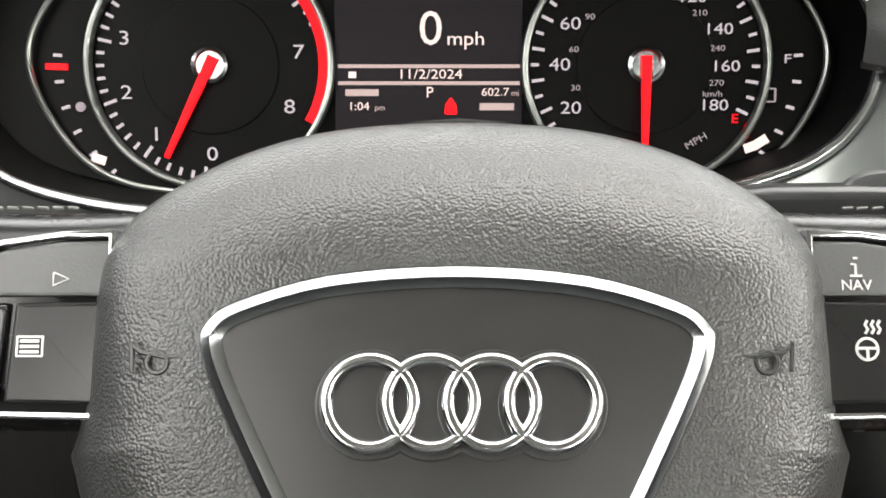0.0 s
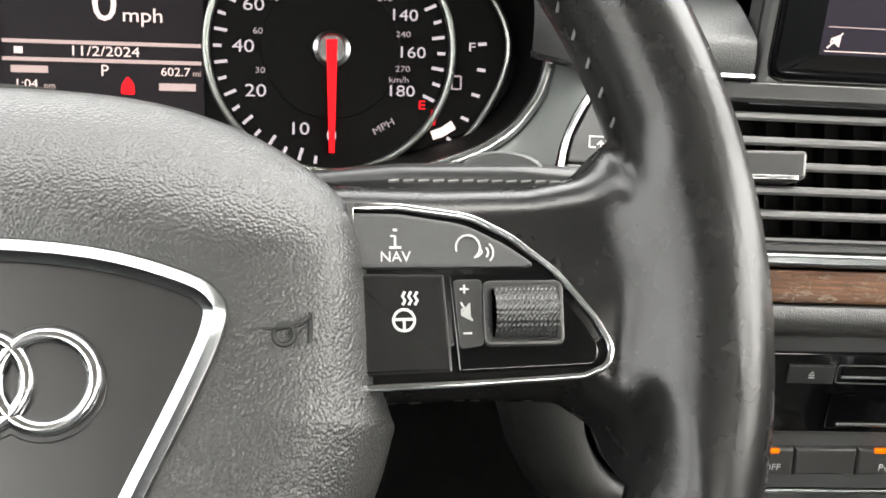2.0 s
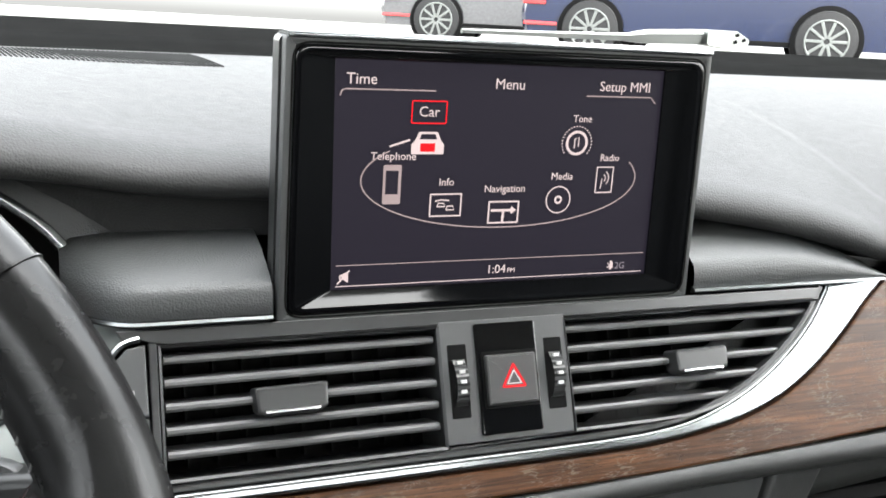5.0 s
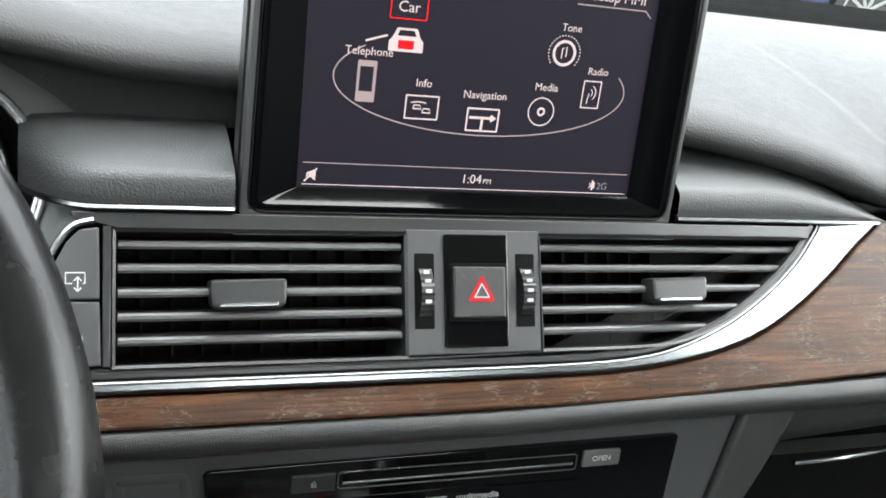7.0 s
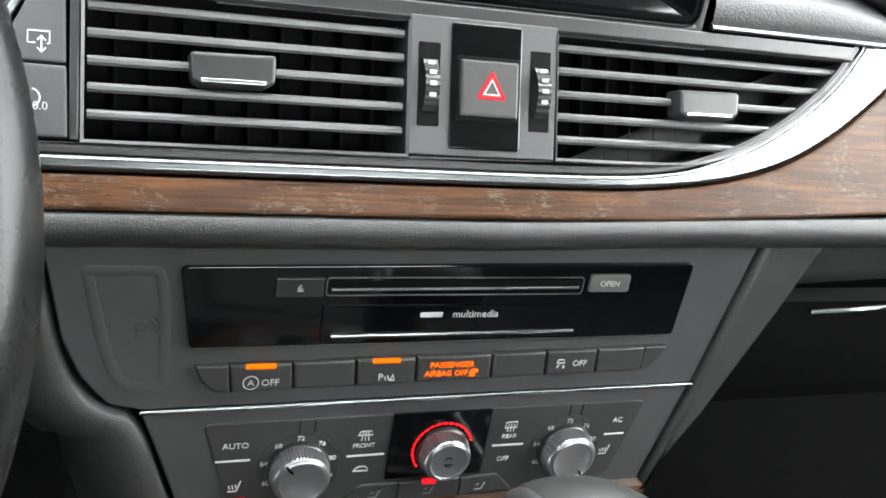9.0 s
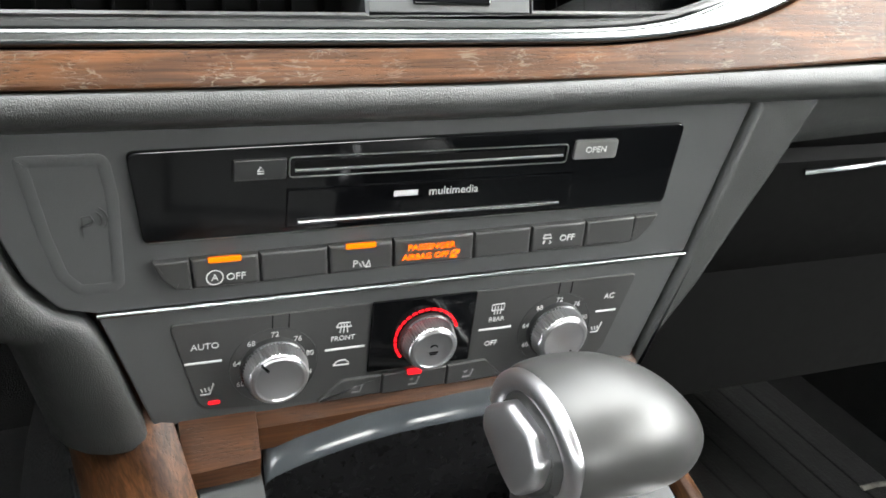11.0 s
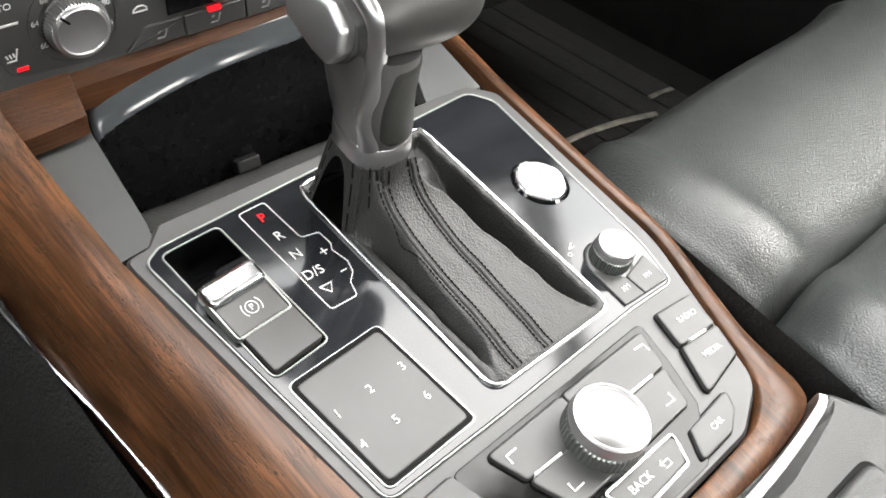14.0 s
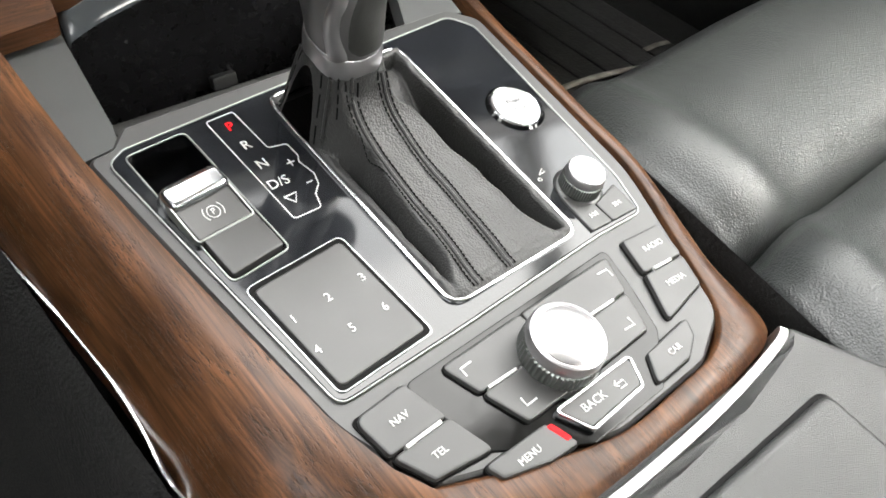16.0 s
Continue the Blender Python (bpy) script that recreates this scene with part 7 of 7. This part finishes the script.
def gauge(name, label, u, numbers, inner, needle, red=None, ticks=(), hub_label=""):
    g = thing(name, label, "gauge", CLUSTER @ Matrix.Translation((u, 0.0135, 0.0)), "instrument gauges")
    part("bezel", frame_ring(disc2(0, 0, 0.0560, 72), 0.0030, 0.0, 0.0065, 0.0014), BEZEL, g, "silver bezel ring")
    part("dial", slab(disc2(0, 0, 0.0535, 64), 0.0, 0.0012, 0.0), DARK, g, "black dial")
    part("inner_disc", slab(disc2(0, 0, 0.0310, 48), 0.0, 0.0020, 0.0006), DARK, g)
    bm = bmesh.new()
    for a, lng in ticks:
        c, s = math.cos(radians(a)), math.sin(radians(a))
        band([(0.0515 * c, 0.0515 * s), ((0.0515 - lng) * c, (0.0515 - lng) * s)], 0.0014, 0.001, 0.0018, 0.0001, bm)
    tagged(part("scale", bm, LIT_WHITE, g, "white scale marks", smooth=False), kind="stuff")
    for body, a, r, size, m in numbers:
        lettering(body, size, r * math.cos(radians(a)), r * math.sin(radians(a)), 0.0019, m, g, wide=1.25)
    if red:
        part("red_zone", band(arc2(0, 0, 0.0508, red[0], red[1], 24), 0.0042, 0.001, 0.0022, 0.0002), LIT_RED, g, "red zone")
    c, s = math.cos(radians(needle)), math.sin(radians(needle))
    part("needle", slab([(-s * -0.0024 + c * -0.004, c * -0.0024 + s * -0.004), (-s * 0.0024 + c * -0.004, c * 0.0024 + s * -0.004), (-s * 0.0012 + c * 0.046, c * 0.0012 + s * 0.046), (-s * -0.0012 + c * 0.046, c * -0.0012 + s * 0.046)], 0.0035, 0.0055, 0.0005), NEEDLE, g, "red needle")
    part("hub", lathe([(0.0082, 0.0), (0.0082, 0.0040), (0.0066, 0.0048), (0.0060, 0.0030)], 36), CHROME, g, "metal hub ring")
    return g


tac_angles = {0: -90, 1: -129, 2: -162, 3: 163, 4: 125, 5: 90, 6: 52, 7: 8, 8: -28}
gauge("tachometer", "round black tachometer with a red zone", -0.1245, [(str(k), a, 0.0400, 0.0062, LIT_WHITE) for k, a in tac_angles.items()], 0.031, -116,
      (-30, 42), [(-90 - k * 6.6 - 4, 0.0036 if k % 5 else 0.0060) for k in range(38)])
mphs = [("0", -90), ("10", -112), ("20", -150), ("40", 180), ("60", 152), ("80", 124), ("100", 90), ("120", 56), ("140", 26), ("160", -1), ("180", -30)]
gauge("speedometer", "round black speedometer with needle at zero", 0.0710, [(b, a, 0.0385 if len(b) < 3 else 0.0360, 0.0055 if len(b) < 3 else 0.0050, LIT_WHITE) for b, a in mphs] + [(b, a, 0.0330, 0.0026, LIT_DIM) for b, a in (("30", -162), ("60", 168), ("90", 140), ("180", 64), ("210", 44), ("240", 13), ("270", -14), ("km/h", -23))], 0.031, -90,
      None, [(-90 - k * 8.2, 0.0036 if k % 2 else 0.0056) for k in range(1, 37) if not -330 < -90 - k * 8.2 + 0 < -400])
lettering("MPH", 0.0032, 0.0945, -0.0205, 0.0020, LIT_DIM, cluster, 30, wide=1.2)
for s, u in ((-1, -0.1245), (1, 0.0710)):
    pts = smooth_line([(u + s * 0.030, 0.066, 0.004), (u + s * 0.055, 0.058, 0.004), (u + s * 0.074, 0.036, 0.004), (u + s * 0.0805, 0.016, 0.004), (u + s * 0.074, -0.006, 0.004), (u + s * 0.058, -0.028, 0.004), (u + s * 0.036, -0.040, 0.004), (u, -0.0445, 0.004)], 6)
    part("side_arc", tube(pts, 0.0015, 8), BEZEL, cluster, "slim silver arc")
    for k in range(7):
        a = radians(4 - k * 10.5)
        part("mark", band([(u + s * 0.0710 * math.cos(a), 0.0135 + 0.0660 * math.sin(a)), (u + s * 0.0672 * math.cos(a), 0.0135 + 0.0625 * math.sin(a))], 0.0014, 0.0, 0.0010, 0.0001), LIT_WHITE, cluster)
lettering("E", 0.0040, 0.1120, -0.0105, 0.0012, LIT_RED, cluster, wide=1.3)
lettering("F", 0.0040, 0.1350, 0.0162, 0.0010, LIT_WHITE, cluster, wide=1.4)
part("fuel_mark", frame_ring(rounded(box2(0.1255, -0.0030, 0.1305, 0.0035), 0.0006), 0.0007, 0.0, 0.0010, 0.0001), LIT_DIM, cluster)
part("reserve_mark", band([(0.1170, -0.0240), (0.1215, -0.0225), (0.1270, -0.0190)], 0.0042, 0.0, 0.0012, 0.0001), LIT_PINK, cluster, "pale reserve mark")
part("reserve_mark", band([(0.1165, -0.0190), (0.1180, -0.0125)], 0.0034, 0.0, 0.0012, 0.0001), LIT_RED, cluster, "red reserve mark")
part("reserve_mark", band([(-0.1795, -0.0275), (-0.1735, -0.0295)], 0.0040, 0.0, 0.0012, 0.0001), LIT_PINK, cluster)
part("warning_mark", band([(-0.1990, 0.0130), (-0.1890, 0.0128)], 0.0028, 0.0, 0.0010, 0.0001), LIT_RED, cluster, "dim red mark")
part("warning_mark", lathe([(0.0022, 0), (0.0022, 0.001)], 16, -0.1840, -0.0050), LIT_DIM, cluster)

info = thing("driver_display", "small dark driver display with speed and date", "screen", CLUSTER)
part("panel", slab(rounded(box2(-0.0685, -0.0300, 0.0155, 0.0660), 0.002), 0.0, 0.0016, 0.0002), DISPLAY_DARK, info)
part("red_line", band([(-0.0660, 0.0435), (0.0130, 0.0435)], 0.0016, 0.001, 0.0020, 0.0001), LIT_RED, info, "thin red line")
lettering("0", 0.0150, -0.0255, 0.0290, 0.0018, LIT_PINK, info, wide=1.05)
lettering("mph", 0.0060, -0.0098, 0.0250, 0.0018, LIT_PINK, info, wide=1.15)
for v in (0.0130, 0.0055):
    part("rule", band([(-0.0672, v), (0.0145, v)], 0.0016, 0.001, 0.0019, 0.0001), LIT_LINE, info, "pale rule")
lettering("11/2/2024", 0.0042, -0.0258, 0.0093, 0.0018, LIT_PINK, info, wide=1.2)
lettering("P", 0.0048, -0.0260, 0.0012, 0.0018, LIT_PINK, info)
lettering("602.7", 0.0036, 0.0035, 0.0014, 0.0018, LIT_PINK, info, wide=1.1)
part("text_bar", block(-0.0035, -0.0066, 0.001, 0.0120, -0.0034, 0.0019, 0.0001), LIT_LINE, info)
lettering("1:04", 0.0036, -0.0580, -0.0050, 0.0018, LIT_PINK, info, wide=1.1)
lettering("pm", 0.0026, -0.0485, -0.0055, 0.0018, LIT_LINE, info)
lettering("mi", 0.0026, 0.0125, 0.0010, 0.0018, LIT_LINE, info)
part("text_bar", block(-0.0640, -0.0002, 0.001, -0.0490, 0.0028, 0.0019, 0.0001), LIT_LINE, info)
part("belt_lamp", slab(rounded([(-0.0195, -0.0085), (-0.0135, -0.0085), (-0.0140, -0.0040), (-0.0165, -0.0005), (-0.0190, -0.0040)], 0.001), 0.001, 0.0020, 0.0002), LIT_RED, info, "red belt warning lamp")
part("door_mark", block(-0.0625, 0.0078, 0.001, -0.0590, 0.0106, 0.0019, 0.0001), LIT_PINK, info)

# ---- seats ----


def cushion(name, label, sections, parent, material=SEAT_LEATHER):
    bm = bmesh.new()
    loops(bm, [smooth_line(s, 4, closed=True) for s in sections])
    return part(name, bm, material, parent, label, sharp=75)


def seat_section(x0, x1, y, top, crown, low):
    """One upright slice of a cushion across the seat."""
    m = (x0 + x1) / 2
    return [(x0 + 0.015, y, low), (x0, y, low + 0.03), (x0 + 0.004, y, top - 0.045), (x0 + 0.022, y, top - 0.012), (x0 + 0.055, y, top), (x0 + 0.10, y, top - 0.010), (m, y, top - crown),
            (x1 - 0.10, y, top - 0.010), (x1 - 0.055, y, top), (x1 - 0.022, y, top - 0.012), (x1 - 0.004, y, top - 0.045), (x1, y, low + 0.03), (x1 - 0.015, y, low)]


passenger_seat = thing("car_seat", "black leather passenger seat with rounded bolsters", "seat")
cushion("front_cushion", "grained leather cushion", [seat_section(x0, 1.05, y, t, c, 0.0) for x0, y, t, c in ((0.640, 0.292, 0.16, 0.005), (0.615, 0.290, 0.215, 0.006), (0.600, 0.279, 0.252, 0.007), (0.592, 0.252, 0.275, 0.010), (0.590, 0.195, 0.284, 0.016), (0.588, 0.135, 0.283, 0.018), (0.590, 0.104, 0.270, 0.018), (0.594, 0.094, 0.245, 0.018))], passenger_seat)
cushion("seat_cushion", "grained leather cushion", [seat_section(x0, 1.065, y, t, c, 0.0) for x0, y, t, c in ((0.640, 0.094, 0.225, 0.005), (0.600, 0.090, 0.258, 0.010), (0.578, 0.074, 0.280, 0.012), (0.564, 0.040, 0.291, 0.02), (0.556, -0.05, 0.276, 0.028), (0.556, -0.20, 0.26, 0.03), (0.556, -0.38, 0.25, 0.03))], passenger_seat)
cushion("backrest", "leather backrest", [seat_section(0.60, 1.05, y, z + 0.10, 0.01, z - 0.2) for y, z in ((-0.36, 0.30), (-0.40, 0.42), (-0.46, 0.62), (-0.52, 0.80), (-0.58, 0.92))], passenger_seat)
driver_seat = thing("car_seat", "black leather driver seat with stitched edge", "seat")
cushion("seat_cushion", "grained leather cushion", [seat_section(-0.235, 0.185, y, t, c, 0.0) for y, t, c in ((0.06, 0.20, 0.005), (0.055, 0.25, 0.008), (0.03, 0.29, 0.012), (-0.02, 0.302, 0.018), (-0.15, 0.30, 0.028), (-0.40, 0.28, 0.03))], driver_seat)
# unseen behind the camera; added to block light and reflections from the rear
cushion("backrest", "leather backrest", [seat_section(-0.235, 0.185, y, z + 0.10, 0.01, z - 0.2) for y, z in ((-0.44, 0.30), (-0.48, 0.42), (-0.53, 0.62), (-0.58, 0.80), (-0.63, 0.92))], driver_seat)
part("stitching", tube(smooth_line([(0.10, 0.012, 0.2985), (0.125, 0.010, 0.3005), (0.15, 0.0, 0.298), (0.165, -0.03, 0.292)]), 0.0012, 6), GREY_THREAD, driver_seat, "grey stitch line")

floor_mat = thing("floor_mat", "black ribbed rubber mat in the passenger footwell", "floor mat")
part("sheet", slab(rounded(box2(0.56, 0.20, 1.10, 0.86), 0.05), 0.0, 0.012, 0.003), RUBBER, floor_mat)
bm = bmesh.new()
for k in range(13):
    block(0.60 + k * 0.038, 0.25, 0.010, 0.612 + k * 0.038, 0.82, 0.0145, 0.002, bm=bm)
tagged(part("rib", bm, RUBBER, floor_mat), kind="stuff")
SCUFF = surface("dusty_scuff", (0.12, 0.112, 0.10), 0.9, tone=0.4, tone_scale=60)
part("scuff", tube(smooth_line([(0.875, 0.478, 0.017), (0.905, 0.480, 0.018), (0.950, 0.473, 0.018), (0.990, 0.462, 0.018), (1.030, 0.448, 0.017)]), 0.0050, 6, flat=0.3), SCUFF, floor_mat, "dusty scuff line")
part("scuff", tube(smooth_line([(1.050, 0.475, 0.017), (1.070, 0.473, 0.018), (1.090, 0.469, 0.017)]), 0.0040, 6, flat=0.3), SCUFF, floor_mat, "dusty scuff line")


# ---- outside: wiper and parked cars beyond the windscreen ----
wiper = thing("windscreen_wiper", "grey wiper arm resting below the windscreen", "wiper", FASCIA)
bm = bmesh.new()
loops(bm, [[(u, 0.56 + d, z + h) for d, h in ((-0.007 * w, -0.006 * w), (-0.008 * w, 0.003 * w), (-0.003 * w, 0.007 * w), (0.006 * w, 0.006 * w), (0.009 * w, -0.006 * w))] for u, z, w in ((0.20, 0.1575, 0.35), (0.30, 0.1585, 0.5), (0.40, 0.1600, 0.7), (0.425, 0.1615, 1.2), (0.49, 0.1640, 1.3), (0.505, 0.1645, 1.2))])
part("arm", bm, BEZEL, wiper)
bm = bmesh.new()
loops(bm, [[(u, 0.556 + d, z) for u, z in rounded([(0.500, 0.1560), (0.500, 0.1735), (0.540, 0.1735), (0.560, 0.1640), (0.556, 0.1530), (0.530, 0.1530)], 0.005)] for d in (-0.012, 0.012)])
head = part("pivot", bm, BEZEL, wiper, "worn grey pivot cap")
for u, z in ((0.541, 0.1690), (0.551, 0.1635), (0.539, 0.1610)):
    bm = lathe([(0.0022, 0.0), (0.0022, 0.001)], 14)
    bm.transform(Matrix.Translation((u, 0.5435, z)) @ Matrix.Rotation(math.pi / 2, 4, "X"))
    part("pin", bm, DARK, head)


def parked_car(label, m, paint):
    car = thing("parked_car", label, "car", m, "parked cars")
    body = [(-2.1, 0.25), (-2.15, 0.55), (-1.95, 0.85), (-1.35, 0.95), (-0.75, 1.40), (0.75, 1.42), (1.25, 0.98), (1.95, 0.88), (2.15, 0.6), (2.1, 0.25)]
    bm = bmesh.new()
    pts = [(p[0], p[1]) for p in smooth_line([(x, z, 0) for x, z in body], 4)]
    loops(bm, [[(x, y, z) for x, z in [(a * f, b if b < 0.9 else 0.9 + (b - 0.9) * g) for a, b in pts]] for y, f, g in ((-0.88, 0.97, 0.93), (-0.80, 1.0, 1.0), (0.80, 1.0, 1.0), (0.88, 0.97, 0.93))])
    part("body", bm, paint, car)
    upright = Matrix.Rotation(math.pi / 2, 4, "X")
    for x in (-1.3, 1.3):
        for y in (-0.84, 0.84):
            out = math.copysign(1.0, y)
            bm = lathe([(0.385, -0.085), (0.385, 0.085), (0.370, 0.088)], 32)
            bm.transform(Matrix.Translation((x, y, 0.34)) @ upright)
            part("wheel_arch", bm, DARK, car)
            bm = lathe([(0.235, -0.11), (0.32, -0.10), (0.335, -0.08), (0.335, 0.08), (0.32, 0.10), (0.235, 0.11)], 32)
            bm.transform(Matrix.Translation((x, y, 0.34)) @ upright)
            tyre = part("tyre", bm, RUBBER, car)
            bm = frame_ring(disc2(0, 0, 0.238, 32), 0.02, -0.02, 0.012, 0.004)
            for k in range(10):
                c, q = math.cos(2 * math.pi * k / 10), math.sin(2 * math.pi * k / 10)
                band([(0.03 * c, 0.03 * q), (0.228 * c, 0.228 * q)], 0.032, -0.02, 0.008, 0.004, bm)
            bm.transform(Matrix.Translation((x, y + out * 0.112, 0.34)) @ (upright if out < 0 else Matrix.Rotation(-math.pi / 2, 4, "X")))
            part("rim", bm, BEZEL, tyre, "ten-spoke silver rim")
    for x0, x1, z0, z1, mat in ((-2.12, -1.85, 0.60, 0.74, LIT_RED), (-2.10, -1.70, 0.36, 0.40, LIT_RED), (-1.66, 1.66, 0.26, 0.31, DARK)):
        part("tail_lamp" if mat is LIT_RED else "sill", block(x0, -0.905, z0, x1, -0.80, z1, 0.01), mat if mat is DARK else TAIL_RED, car)
    part("side_glass", slab([(-1.25, 0.97), (-0.72, 1.34), (0.72, 1.36), (1.15, 0.98)], 0, 0.01, 0.002), GLASS_BLACK, car).matrix_local = Matrix.Translation((0, -0.885, 0)) @ upright
    return car


parked_car("dark blue parked car on the asphalt", pose(8.55, 9.05, 0.50, 0, 0, -45), CAR_BLUE)
parked_car("silver grey parked car on the asphalt", pose(8.10, 12.20, 0.52, 0, 0, -40), surface("grey_car_paint", (0.07, 0.07, 0.072), 0.25, coat=0.6))
